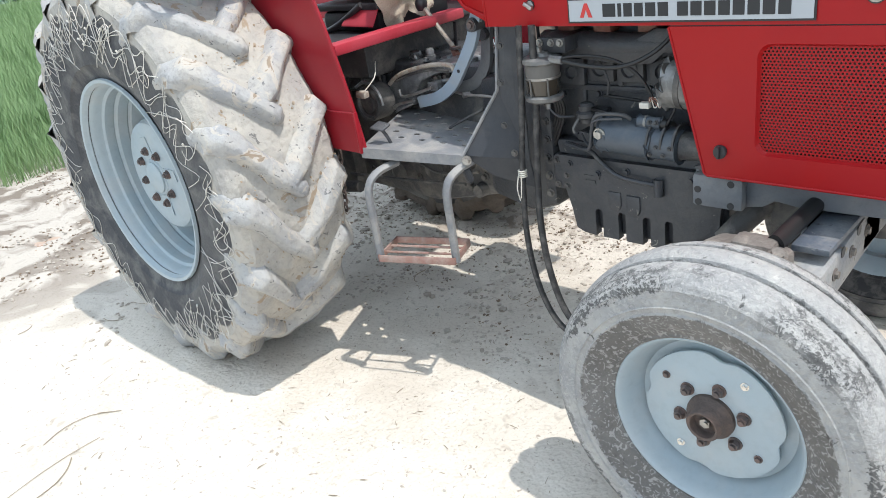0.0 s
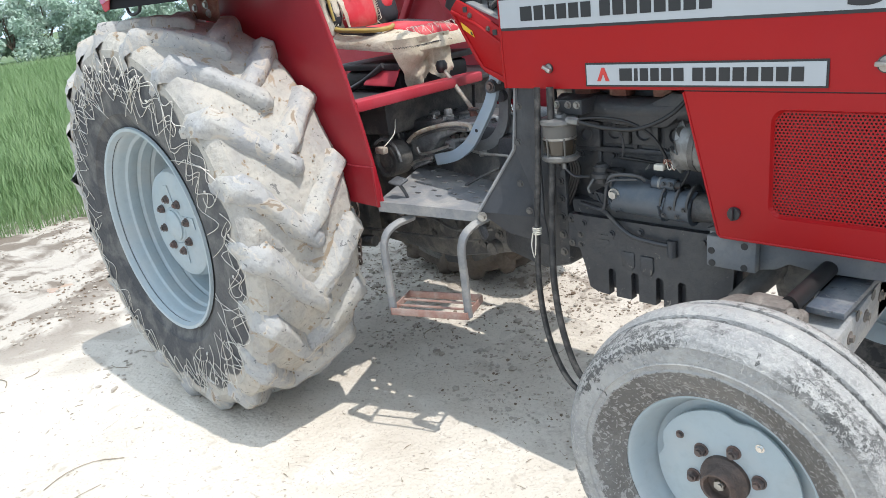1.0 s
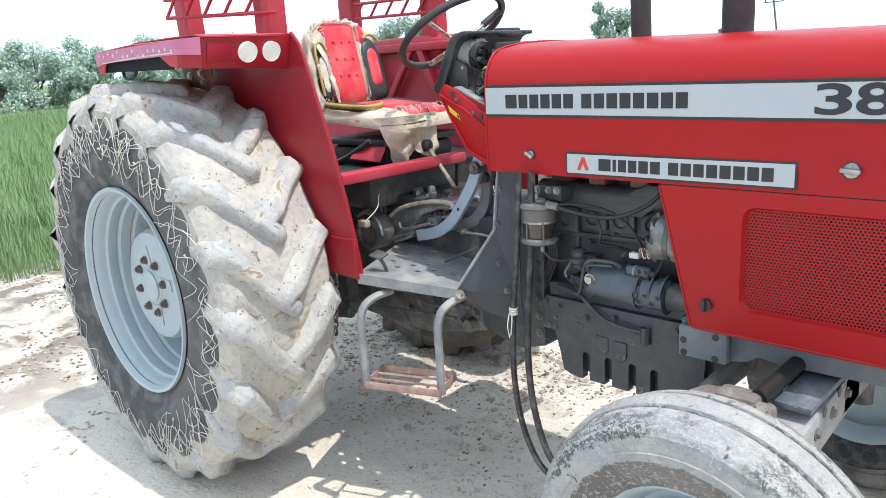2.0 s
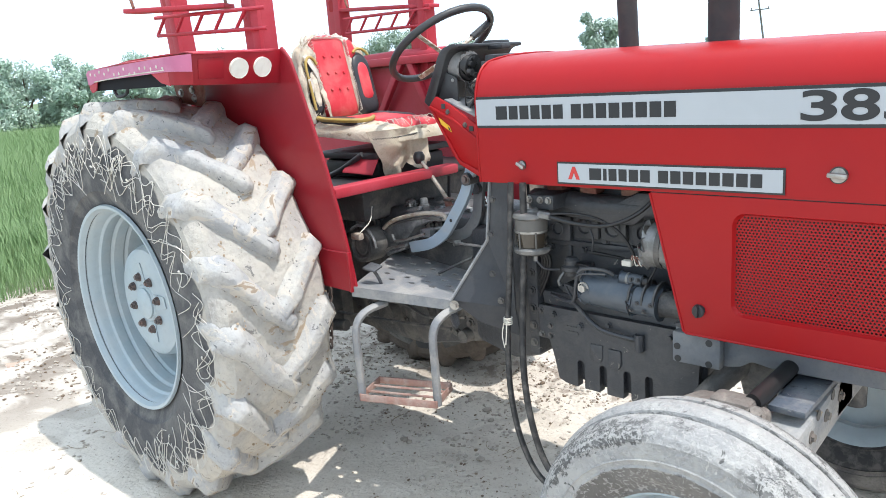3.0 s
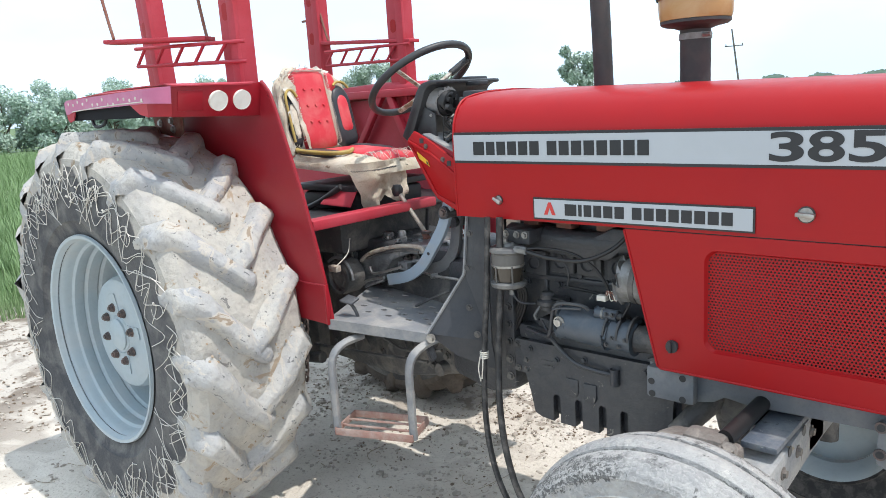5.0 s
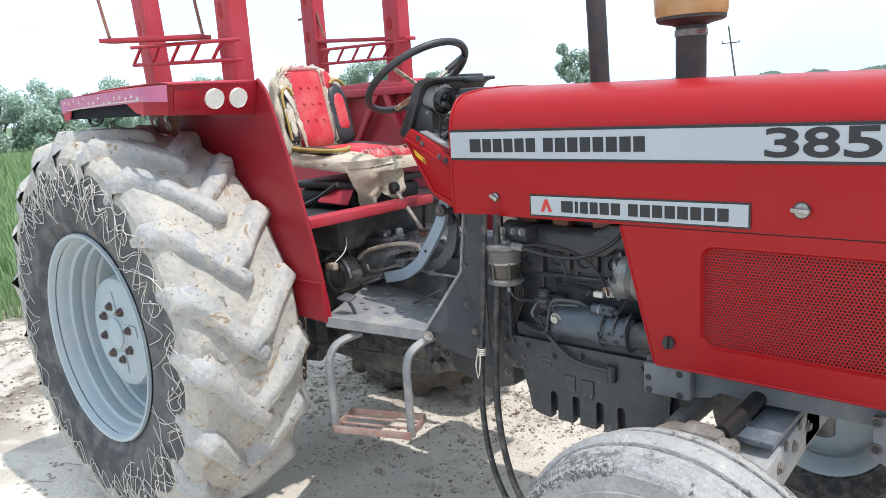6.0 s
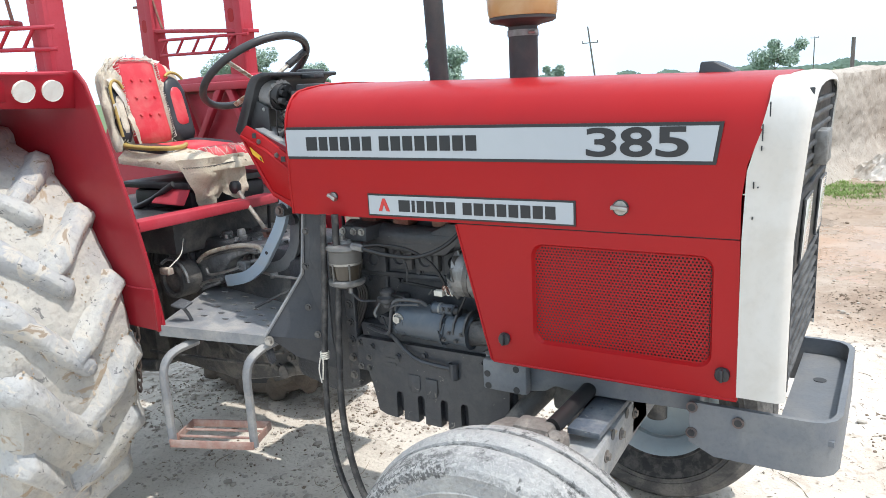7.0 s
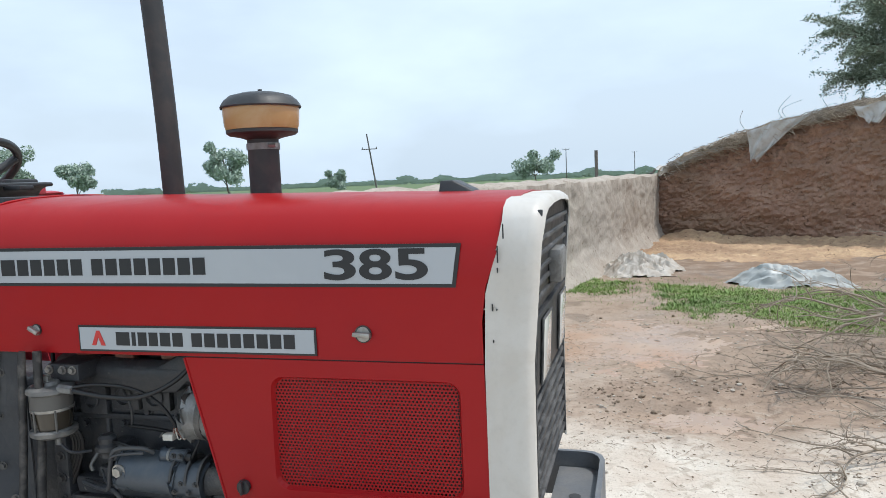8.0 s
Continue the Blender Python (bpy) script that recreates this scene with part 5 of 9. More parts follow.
def footplate():
    """The plate's outer edge runs askew from the mudguard to the riser panel."""
    bm = bmesh.new()
    a, b, c, d = Vector((1.0, -0.555, FZ + 0.035)), Vector((1.345, -0.415, FZ)), Vector((1.345, -0.13, FZ)), Vector((0.80, -0.13, FZ + 0.05))
    nu, nv = 10, 9
    grid = [[None] * (nv * 2 + 1) for _ in range(nu * 2 + 1)]

    def at(u, v):
        p = (a * (1 - u) + b * u) * (1 - v) + (d * (1 - u) + c * u) * v
        return p

    for i in range(nu):
        for j in range(nv):
            u0, u1, v0, v1 = i / nu, (i + 1) / nu, j / nv, (j + 1) / nv
            um, vm = (u0 + u1) / 2, (v0 + v1) / 2
            ring = [at(u0, v0), at(um, v0), at(u1, v0), at(u1, vm), at(u1, v1), at(um, v1), at(u0, v1), at(u0, vm)]
            vs = [bm.verts.new(p) for p in ring]
            if (i + j) % 2 == 0 and 0 < i and 1 < j < nv - 1:
                m = at(um, vm)
                inner = []
                for k in range(8):
                    t = radians(225 + 45 * k)
                    inner.append(bm.verts.new(m + Vector((0.0155 * math.cos(t), 0.0085 * math.sin(t), 0))))
                for k in range(8):
                    bm.faces.new((vs[k], vs[(k + 1) % 8], inner[(k + 1) % 8], inner[k]))
            else:
                bm.faces.new(vs)
    bmesh.ops.remove_doubles(bm, verts=bm.verts, dist=1e-5)
    bmesh.ops.recalc_face_normals(bm, faces=bm.faces)
    bmesh.ops.solidify(bm, geom=bm.faces[:], thickness=0.004)
    lip = [(1.0, -0.555, FZ + 0.035), (1.345, -0.415, FZ), (1.345, -0.415, FZ - 0.035), (1.0, -0.555, FZ)]
    plate(lip, (0.38, -0.92, 0), 0.005, 0.0, bm)
    return bm


floor_plate = part("footplate", footplate(), PLATFORM, tractor, "worn grey footplate with oval holes")
part("footplate", box(0.95, 0.2, FZ - 0.03, 1.345, 0.52, FZ, 0.004), PLATFORM, tractor)
part("plate_bolt", hex_bolt((1.352, -0.425, FZ - 0.012), (0.38, -0.92, 0), 0.011, 0.016), STEEL, floor_plate)
part("foot_pedal", tube([(1.055, -0.46, FZ), (1.05, -0.475, FZ + 0.05), (1.04, -0.49, FZ + 0.085)], 0.006, 8), GREY, floor_plate)
own = bmesh.new()
part("pedal_pad", plate([(1.015, -0.515, FZ + 0.085), (1.06, -0.50, FZ + 0.075), (1.065, -0.465, FZ + 0.088), (1.02, -0.475, FZ + 0.098)], (0, 0, 1), 0.008, 0.003), GREY, floor_plate, "small grey foot pedal")
part("support_bracket", plate([(1.335, -0.40, FZ - 0.035), (1.345, -0.44, FZ - 0.035), (1.36, -0.43, FZ - 0.09), (1.35, -0.40, FZ - 0.085)], (-1, 0.2, 0), 0.02, 0.003), GREY, floor_plate)
# dark riser panel that rises from the footplate to the dash
riser = plate([(1.335, -0.425, FZ + 0.002), (1.50, -0.30, 0.80), (1.50, -0.30, 1.215), (1.43, -0.30, 1.215), (1.415, -0.315, 1.02)], (0.15, 1, 0), 0.006)
riser_panel = part("riser_panel", riser, RISER, tractor, "dark grey riser panel beside the footplate")
part("riser_lip", tube([(1.337, -0.428, FZ), (1.415, -0.318, 1.02), (1.428, -0.303, 1.21)], 0.006, 6, steps=1), PLATFORM, riser_panel)
part("riser_lower", plate([(1.335, -0.42, FZ), (1.50, -0.30, 0.80), (1.50, -0.28, 0.70), (1.40, -0.36, 0.755)], (0.1, 1, 0), 0.006), RISER, riser_panel)
for x, y, z in ((1.46, -0.333, 1.16), (1.45, -0.338, 1.05), (1.45, -0.342, 0.92), (1.47, -0.332, 0.83)):
    part("panel_bolt", hex_bolt((x, y, z), (0.3, -1, 0), 0.008, 0.008), GREASE, riser_panel)
# step
step_l, step_r, SZ = Vector((1.05, -0.60, 0.485)), Vector((1.31, -0.496, 0.485)), 0.485
along = (step_r - step_l).normalized()
inw = Vector((-along.y, along.x, 0))
for p, top in ((step_l, 0.815), (step_r, 0.82)):
    leg = tube([(p.x, p.y, SZ + 0.004), (p.x, p.y, 0.62), (p.x + 0.004, p.y + 0.0, 0.74), (p.x + 0.016, p.y + 0.035, 0.79), (p.x + 0.03, p.y + 0.12, top - 0.012)], 0.0175, 8, steps=5, flat=0.8)
    part("step_leg", leg, PLATFORM, floor_plate, "bent grey step leg")
w = 0.15
o_l, o_r = step_l - inw * 0.022, step_r - inw * 0.022
for p, q in ((o_l, o_r), (o_l + inw * w, o_r + inw * w)):
    part("step_frame", plate([p, q, q + Vector((0, 0, 0.026)), p + Vector((0, 0, 0.026))], inw, 0.005, 0.0015), STEP_RUST, floor_plate, "rusty pinkish step tray")
for p in (o_l, o_r):
    part("step_frame", plate([p, p + inw * w, p + inw * w + Vector((0, 0, 0.026)), p + Vector((0, 0, 0.026))], along, 0.005, 0.0015), STEP_RUST, floor_plate)
for k in (0.36, 0.68):
    p, q = o_l + inw * w * k, o_r + inw * w * k
    part("step_bar", cyl(p + Vector((0, 0, 0.014)), q + Vector((0, 0, 0.014)), 0.0045, seg=8), STEP_RUST, floor_plate)

# ----- pedals, levers and the castings between footplate and seat -----
def bar_along(points, w, d, bm=None):
    """A flat bar of width w and thickness d bent along points in an upright plane."""
    pts = [Vector(p) for p in points]
    fine = []
    for i in range(len(pts) - 1):
        p0, p1, p2, p3 = pts[max(i - 1, 0)], pts[i], pts[i + 1], pts[min(i + 2, len(pts) - 1)]
        for k in range(6):
            t = k / 6
            fine.append(0.5 * (2 * p1 + (p2 - p0) * t + (2 * p0 - 5 * p1 + 4 * p2 - p3) * t * t + (3 * p1 - p0 - 3 * p2 + p3) * t ** 3))
    fine.append(pts[-1])
    own = bmesh.new()
    rings = []
    for i, p in enumerate(fine):
        along_ = (fine[min(i + 1, len(fine) - 1)] - fine[max(i - 1, 0)]).normalized()
        across = along_.cross(Vector((0, 1, 0))).normalized()
        ring = []
        for u, v in ((-0.5, -0.5), (-0.38, -0.62), (0.38, -0.62), (0.5, -0.5), (0.5, 0.5), (-0.5, 0.5)):
            ring.append(own.verts.new(p + across * u * w + Vector((0, v * d, 0))))
        rings.append(ring)
    for ra, rb in zip(rings, rings[1:]):
        for k in range(6):
            own.faces.new((ra[k], ra[(k + 1) % 6], rb[(k + 1) % 6], rb[k]))
    own.faces.new(rings[0][::-1])
    own.faces.new(rings[-1])
    bmesh.ops.recalc_face_normals(own, faces=own.faces)
    return merge(bm, smooth(own, 40))


pedal = part("brake_pedal", bar_along([(1.300, -0.24, 1.235), (1.288, -0.24, 1.205), (1.264, -0.24, 1.147), (1.204, -0.24, 1.062), (1.155, -0.24, 1.004), (1.082, -0.24, 0.960), (0.984, -0.24, 0.936)], 0.040, 0.016), PALE_BLUE, tractor, "worn blue-grey brake pedal lever")
part("pedal_boss", cyl((1.290, -0.262, 1.205), (1.290, -0.20, 1.205), 0.022, seg=20, bevel=0.003), GREY, pedal)
part("pedal_bolt", hex_bolt((1.290, -0.262, 1.205), (0, -1, 0), 0.011, 0.010), NUT, pedal)
part("pedal_hole", cyl((1.20, -0.2505, 1.055), (1.20, -0.2515, 1.055), 0.006, seg=12), BLACK, pedal)
pedal = part("brake_pedal", bar_along([(1.275, -0.16, 1.225), (1.262, -0.16, 1.154), (1.246, -0.16, 1.063), (1.200, -0.16, 1.003), (1.146, -0.16, 0.980), (1.09, -0.16, 0.972)], 0.040, 0.016), GREY_DUST, tractor, "dull grey brake pedal lever")
part("pedal_boss", cyl((1.262, -0.185, 1.16), (1.262, -0.12, 1.16), 0.020, seg=18, bevel=0.003), GREY, pedal)
part("pedal_stop", plate(xz([(1.225, 1.10), (1.27, 1.09), (1.272, 1.02), (1.235, 1.01)], -0.14), (0, 1, 0), 0.012, 0.003), GREY_DUST, pedal)
# arched machined casting over the brake shaft, pale where it is worn
arch_out = [(0.762, 0.905), (0.785, 0.953), (0.820, 0.988), (0.862, 1.017), (0.939, 1.043), (1.05, 1.066), (1.14, 1.067), (1.155, 1.05)]
arch_in = [(1.142, 1.040), (1.071, 1.036), (0.985, 1.006), (0.952, 0.968), (0.935, 0.925), (0.86, 0.890), (0.80, 0.885)]
saddle = part("brake_housing", plate(xz(arch_out + arch_in, -0.222), (0, 1, 0), 0.16, 0.007), CASTING, tractor, "arched grey casting worn pale along its top")
part("saddle_rim", tube([(x, -0.226, z) for x, z in arch_out[2:]], 0.008, 8, steps=3), WORN_EDGE, saddle, "pale worn rim")
part("saddle_rim", tube([(x - 0.012, -0.223, z - 0.018) for x, z in arch_out[3:7]], 0.005, 8, steps=3), GREASE, saddle)
part("saddle_face", plate(xz([(0.93, 0.93), (0.955, 0.975), (0.99, 1.008), (1.07, 1.036), (1.14, 1.04), (1.13, 0.96), (1.0, 0.92)], -0.165), (0, 1, 0), 0.05, 0.004), GREASE, saddle, "dark recess of the casting")
for x, z in ((0.985, 0.985), (1.02, 1.005), (1.065, 1.012), (1.10, 1.0), (1.045, 0.975)):
    part("link_nut", hex_bolt((x, -0.166, z), (0, -1, 0), 0.011, 0.018), STEEL if z > 1 else CASTING, saddle)
part("link_rod", tube([(0.99, -0.19, 0.978), (1.05, -0.20, 0.998), (1.115, -0.19, 1.012)], 0.008, 8), CASTING, saddle)
part("link_rod", tube([(0.975, -0.205, 0.955), (1.04, -0.21, 0.98), (1.10, -0.205, 0.990), (1.15, -0.20, 1.012)], 0.006, 8), GREASE, saddle)
part("link_clevis", box(1.035, -0.235, 0.975, 1.075, -0.195, 1.008, 0.006), CASTING, saddle)
part("pedal_rod", tube([(0.916, -0.27, 0.984), (0.920, -0.27, 0.968), (0.935, -0.27, 0.960), (0.995, -0.27, 0.973), (1.08, -0.265, 0.999)], 0.0055, 8), STEEL, tractor, "bent steel pedal rod")
part("pedal_rod", tube([(0.873, -0.27, 0.914), (0.903, -0.27, 0.930), (0.986, -0.27, 0.950)], 0.006, 8), STEEL, tractor, "short steel rod")
part("pedal_rod", tube([(0.880, -0.27, 0.900), (0.915, -0.27, 0.915), (0.975, -0.265, 0.936)], 0.004, 8), CASTING, tractor)
part("cross_rod", tube([(1.10, -0.20, 0.972), (1.182, -0.21, 0.965), (1.284, -0.215, 0.966), (1.33, -0.215, 0.962)], 0.005, 8), STEEL, tractor, "thin bright rod")
part("rod_joint", cyl((1.178, -0.222, 0.965), (1.190, -0.20, 0.965), 0.010, seg=12), STEEL, tractor)
part("cross_rod", tube([(1.14, -0.27, 0.862), (1.20, -0.25, 0.893), (1.27, -0.23, 0.925)], 0.005, 8), GREASE, tractor)
# round brake cover low beside the mudguard
drum = part("brake_cover", lathe([(0.0, -0.018), (0.030, -0.018), (0.034, -0.012), (0.045, -0.010), (0.050, -0.022), (0.062, -0.022), (0.066, -0.008), (0.066, 0.06)], (0.785, -0.30, 0.935), seg=36), GREASE, tractor, "round dark brake cover")
part("cover_band", tube([(0.785 + 0.080 * math.cos(q), -0.315, 0.935 + 0.080 * math.sin(q)) for q in (0.0, 0.45, 0.9, 1.35, 1.8, 2.3)], 0.006, 8), CASTING, drum)
part("small_box", box(0.855, -0.42, 0.990, 0.900, -0.395, 1.014, 0.004), WORN_EDGE, tractor, "small tan box on the guard's edge")
part("box_wire", tube([(0.895, -0.41, 1.015), (0.90, -0.36, 1.05), (0.87, -0.32, 1.085), (0.85, -0.30, 1.09)], 0.002, 6), THREAD, tractor, "pale loose wire")
# the transmission's lid with its caps, lugs and bolts
lid = part("transmission_lid", plate(xz([(0.30, 1.045), (0.62, 1.06), (0.70, 1.10), (0.76, 1.06), (0.96, 1.055), (1.22, 1.05), (1.24, 0.95), (0.30, 0.92)], -0.165), (0, 1, 0), 0.36, 0.014), GREY, tractor, "dusty grey transmission lid")
for x, y, z, r, h in ((0.692, -0.13, 1.055, 0.030, 0.06), (0.645, -0.14, 1.045, 0.040, 0.045), (0.56, -0.15, 1.04, 0.026, 0.05), (0.85, -0.10, 1.055, 0.022, 0.028), (0.905, -0.08, 1.055, 0.016, 0.034), (0.76, -0.14, 1.05, 0.018, 0.03)):
    part("lid_cap", lathe([(r * 1.25, 0.0), (r * 1.25, h * 0.25), (r, h * 0.3), (r, h * 0.75), (r * 0.8, h * 0.95), (r * 0.4, h), (0.0, h)], (x, y, z), "Z", 24), CASTING if r < 0.03 else GREY, lid)
for k in range(9):
    x = 0.36 + 0.085 * k
    part("lid_bolt", hex_bolt((x, -0.15 if k % 2 else -0.12, 1.058), (0, 0, 1), 0.009, 0.014), CASTING if k % 3 else STEEL, lid)
for k in range(7):
    part("lid_bolt", hex_bolt((0.46 + 0.10 * k, -0.166, 0.985 + 0.035 * (k % 2)), (0, -1, 0), 0.010, 0.013), GREASE, lid)
part("lid_rib", box(0.32, -0.176, 1.005, 0.76, -0.16, 1.018, 0.004), GREY, lid)
part("lid_rib", box(0.50, -0.178, 0.94, 0.515, -0.16, 1.045, 0.004), GREY, lid)
part("side_cover", plate(xz(rounded(0.60, 0.945, 0.735, 1.03, 0.02), -0.182), (0, 1, 0), 0.02, 0.005), CASTING, lid)
for x, z in ((0.615, 0.96), (0.72, 0.96), (0.615, 1.015), (0.72, 1.015)):
    part("cover_bolt", hex_bolt((x, -0.183, z), (0, -1, 0), 0.007, 0.010), GREASE, lid)
part("cover_plug", cyl((0.667, -0.200, 0.987), (0.667, -0.18, 0.987), 0.020, seg=18, bevel=0.003), CASTING, lid)
part("oil_pipe", tube([(0.50, -0.19, 0.93), (0.58, -0.215, 1.03), (0.66, -0.20, 1.085), (0.74, -0.17, 1.09)], 0.005, 8), CABLE, lid)
part("oil_pipe", tube([(0.735, -0.19, 0.93), (0.745, -0.205, 1.01), (0.72, -0.19, 1.09), (0.70, -0.15, 1.13)], 0.004, 8), STEEL, lid)
part("lever_stalk", cyl((0.78, 0.05, 1.06), (0.80, 0.05, 1.17), 0.006, seg=8), BLACK, lid)
part("lever_stalk", cyl((0.88, 0.09, 1.05), (0.89, 0.09, 1.15), 0.007, seg=8), BLACK, lid)
# inner tunnel wall that the footplate meets
part("tunnel_wall", plate(xz([(0.42, 0.80), (1.36, 0.80), (1.36, 1.02), (1.22, 1.05), (1.14, 0.95), (0.42, 0.92)], -0.135), (0, 1, 0), 0.01, 0.003), GREY, tractor, "dark grey tunnel side")
gl = part("gear_lever", tube([(1.012, -0.05, 1.055), (0.998, -0.05, 1.088), (0.92, -0.05, 1.179), (0.878, -0.05, 1.229)], 0.0085, 10), WORN_EDGE, tractor, "pale chipped gear lever with a black knob")
part("lever_knob", lathe([(0.0, -0.024), (0.015, -0.022), (0.022, -0.008), (0.023, 0.008), (0.015, 0.022), (0.0, 0.024)], (0.868, -0.051, 1.240), "Z", 20), BLACK, gl, "black lever knob")
part("lever_collar", cyl((1.018, -0.05, 1.040), (0.998, -0.05, 1.086), 0.017, 0.012, seg=14, bevel=0.002), RUST, gl, "rusty lever collar")
part("lever_clip", box(0.992, -0.066, 1.078, 1.024, -0.036, 1.088, 0.002), NUT, gl)
part("gear_lever", tube([(1.10, 0.06, 1.05), (1.06, 0.06, 1.15), (1.0, 0.05, 1.22)], 0.009, 10), CHROME, tractor)

# ----- dash and steering -----
RED_SIDE = [(1.175, 1.452), (1.206, 1.481), (1.258, 1.457), (1.356, 1.399), (1.405, 1.37), (1.405, 1.222), (1.385, 1.225), (1.29, 1.269), (1.272, 1.298)]
dash = part("dash_side", plate(xz(RED_SIDE, -0.29), (0, 1, 0), 0.012, 0.004), RED, tractor, "red dash side panel with a yellow sticker")
part("dash_side", plate(xz(RED_SIDE, 0.278), (0, 1, 0), 0.012, 0.004), RED, tractor)
part("dash_ridge", plate(xz([(1.182, 1.452), (1.284, 1.408), (1.398, 1.334), (1.398, 1.322), (1.28, 1.397), (1.180, 1.440)], -0.297), (0, 1, 0), 0.010, 0.004), RED, dash, "folded ridge")
part("dash_flange", plate(xz([(1.30, 1.258), (1.385, 1.219), (1.404, 1.219), (1.404, 1.232), (1.30, 1.272), (1.283, 1.299), (1.19, 1.44), (1.178, 1.447), (1.272, 1.29)], -0.294), (0, 1, 0), 0.006, 0.002), RED, dash)
part("warning_sticker", plate(xz([(1.218, 1.413), (1.264, 1.383), (1.272, 1.363), (1.226, 1.390)], -0.2915), (0, -1, 0), 0.001), YELLOW, dash, "yellow warning sticker")
part("sticker_mark", plate(xz([(1.257, 1.382), (1.264, 1.378), (1.268, 1.368), (1.261, 1.372)], -0.2928), (0, -1, 0), 0.0008), DECAL_BLACK, dash)
for x, z in ((1.259, 1.430), (1.33, 1.387)):
    part("dash_screw", hex_bolt((x, -0.291, z), (0, -1, 0), 0.006, 0.006), NUT, dash)
for x, z in ((1.233, 1.440), (1.348, 1.367)):
    part("dash_slot", box(x, -0.2925, z, x + 0.016, -0.288, z + 0.016), BLACK, dash)
COWL = [(1.12, 1.462), (1.133, 1.485), (1.166, 1.544), (1.198, 1.607), (1.210, 1.622), (1.226, 1.634), (1.265, 1.642), (1.292, 1.640), (1.292, 1.628), (1.268, 1.627), (1.248, 1.618), (1.235, 1.602), (1.215, 1.556), (1.185, 1.495), (1.165, 1.452), (1.14, 1.446)]
dash_cowl = part("dash_cowl", plate(xz(COWL, -0.258), (0, 1, 0), 0.34, 0.005), BLACK, tractor, "black plastic dash cowl, open at its side")
part("dash_gusset", plate(xz([(1.185, 1.56), (1.20, 1.563), (1.262, 1.533), (1.264, 1.447), (1.239, 1.448), (1.16, 1.468)], -0.240), (0, 1, 0), 0.007, 0.002), BLACK, dash_cowl, "black side gusset")
part("gusset_screw", hex_bolt((1.245, -0.241, 1.528), (0, -1, 0), 0.004, 0.004), STEEL, dash_cowl)
part("dash_tray", plate(xz([(1.228, 1.466), (1.375, 1.404), (1.395, 1.404), (1.395, 1.41), (1.375, 1.412), (1.235, 1.471)], -0.276), (0, 1, 0), 0.22, 0.002), PLATFORM, dash_cowl, "grey sheet tray under the wiring")
can = cyl((1.205, -0.185, 1.578), (1.276, -0.19, 1.568), 0.047, seg=36, bevel=0.006)
part("instrument_can", can, PLATFORM, dash_cowl, "grey instrument housing")
part("instrument_cap", cyl((1.276, -0.19, 1.568), (1.298, -0.191, 1.565), 0.044, 0.036, seg=28, bevel=0.005), CABLE, dash_cowl, "black instrument socket")
for k, (dy, dz) in enumerate(((-0.02, 0.012), (-0.026, -0.012), (0.0, -0.024), (0.012, 0.02), (-0.004, 0.028))):
    part("socket_pin", cyl((1.296, -0.192 + dy, 1.565 + dz), (1.314, -0.193 + dy, 1.562 + dz), 0.009, seg=12, bevel=0.002), BLACK if k % 2 else CABLE, dash_cowl)
part("bulkhead", box(1.395, -0.27, 1.22, 1.404, 0.27, 1.58, 0.002), BLACK, dash_cowl)
part("fuse_box", box(1.35, -0.20, 1.45, 1.39, -0.05, 1.60, 0.006), BLACK, dash_cowl)
rw = random.Random(4)
for k in range(40):
    x, z = 1.30 + rw.uniform(0, 0.05), 1.42 + rw.uniform(0, 0.10)
    pts = [(x, -0.22 + rw.uniform(0, 0.03), z)]
    for j in range(3):
        pts.append((1.29 + rw.uniform(0, 0.10), -0.24 + rw.uniform(-0.005, 0.06), 1.405 + rw.uniform(0, 0.12)))
    part("wiring", tube(pts, 0.0028, 5, steps=5), CABLE if k % 3 else (THREAD if k % 2 else STEEL), dash_cowl)
part("cowl_hinge", box(1.285, -0.10, 1.618, 1.345, -0.05, 1.632, 0.003), BLACK, dash_cowl)
part("indicator_lamp", box(1.205, -0.03, 1.632, 1.245, 0.075, 1.652, 0.006), BLACK, dash_cowl)

SPOKE = mat("worn_spoke_paint", (0.52, 0.47, 0.40), 0.6, second=(0.26, 0.15, 0.09), amount=0.9, scale=22, low=0.5, high=0.58, grain=0.3, bump=0.2)
col_top = Vector((0.985, 0.0, 1.655))
col_way = Vector((-0.56, 0.0, 0.83)).normalized()
wheel_m = Matrix.Translation(col_top) @ col_way.to_track_quat("Z", "Y").to_matrix().to_4x4()
ring = lathe([(0.205 + 0.0135 * math.cos(2 * math.pi * k / 12), 0.0135 * math.sin(2 * math.pi * k / 12)) for k in range(12)], (0, 0, 0), "Z", 72, closed=True)
ring.transform(wheel_m)
sw = part("steering_wheel", ring, BLACK, tractor, "black steering wheel with pale worn spokes")
part("steering_column", cyl(col_top - col_way * 0.28, col_top - col_way * 0.06, 0.028, seg=20), BLACK, sw)
part("wheel_hub", cyl(col_top - col_way * 0.075, col_top - col_way * 0.035, 0.036, 0.028, seg=24, bevel=0.004), BLACK, sw)
for a in (20, 140, 260):
    t = radians(a)
    p = wheel_m @ Vector((0.03 * math.cos(t), 0.03 * math.sin(t), -0.05))
    q = wheel_m @ Vector((0.198 * math.cos(t), 0.198 * math.sin(t), -0.004))
    part("wheel_spoke", tube([p, p * 0.5 + q * 0.5, q], 0.012, 10, flat=0.6), SPOKE, sw, "pale worn spoke")
    if q.y > 0.1:
        part("spoke_sleeve", tube([p.lerp(q, 0.5), p.lerp(q, 0.98)], 0.0165, 10, flat=0.8), BLACK, sw, "black sleeve on the spoke")

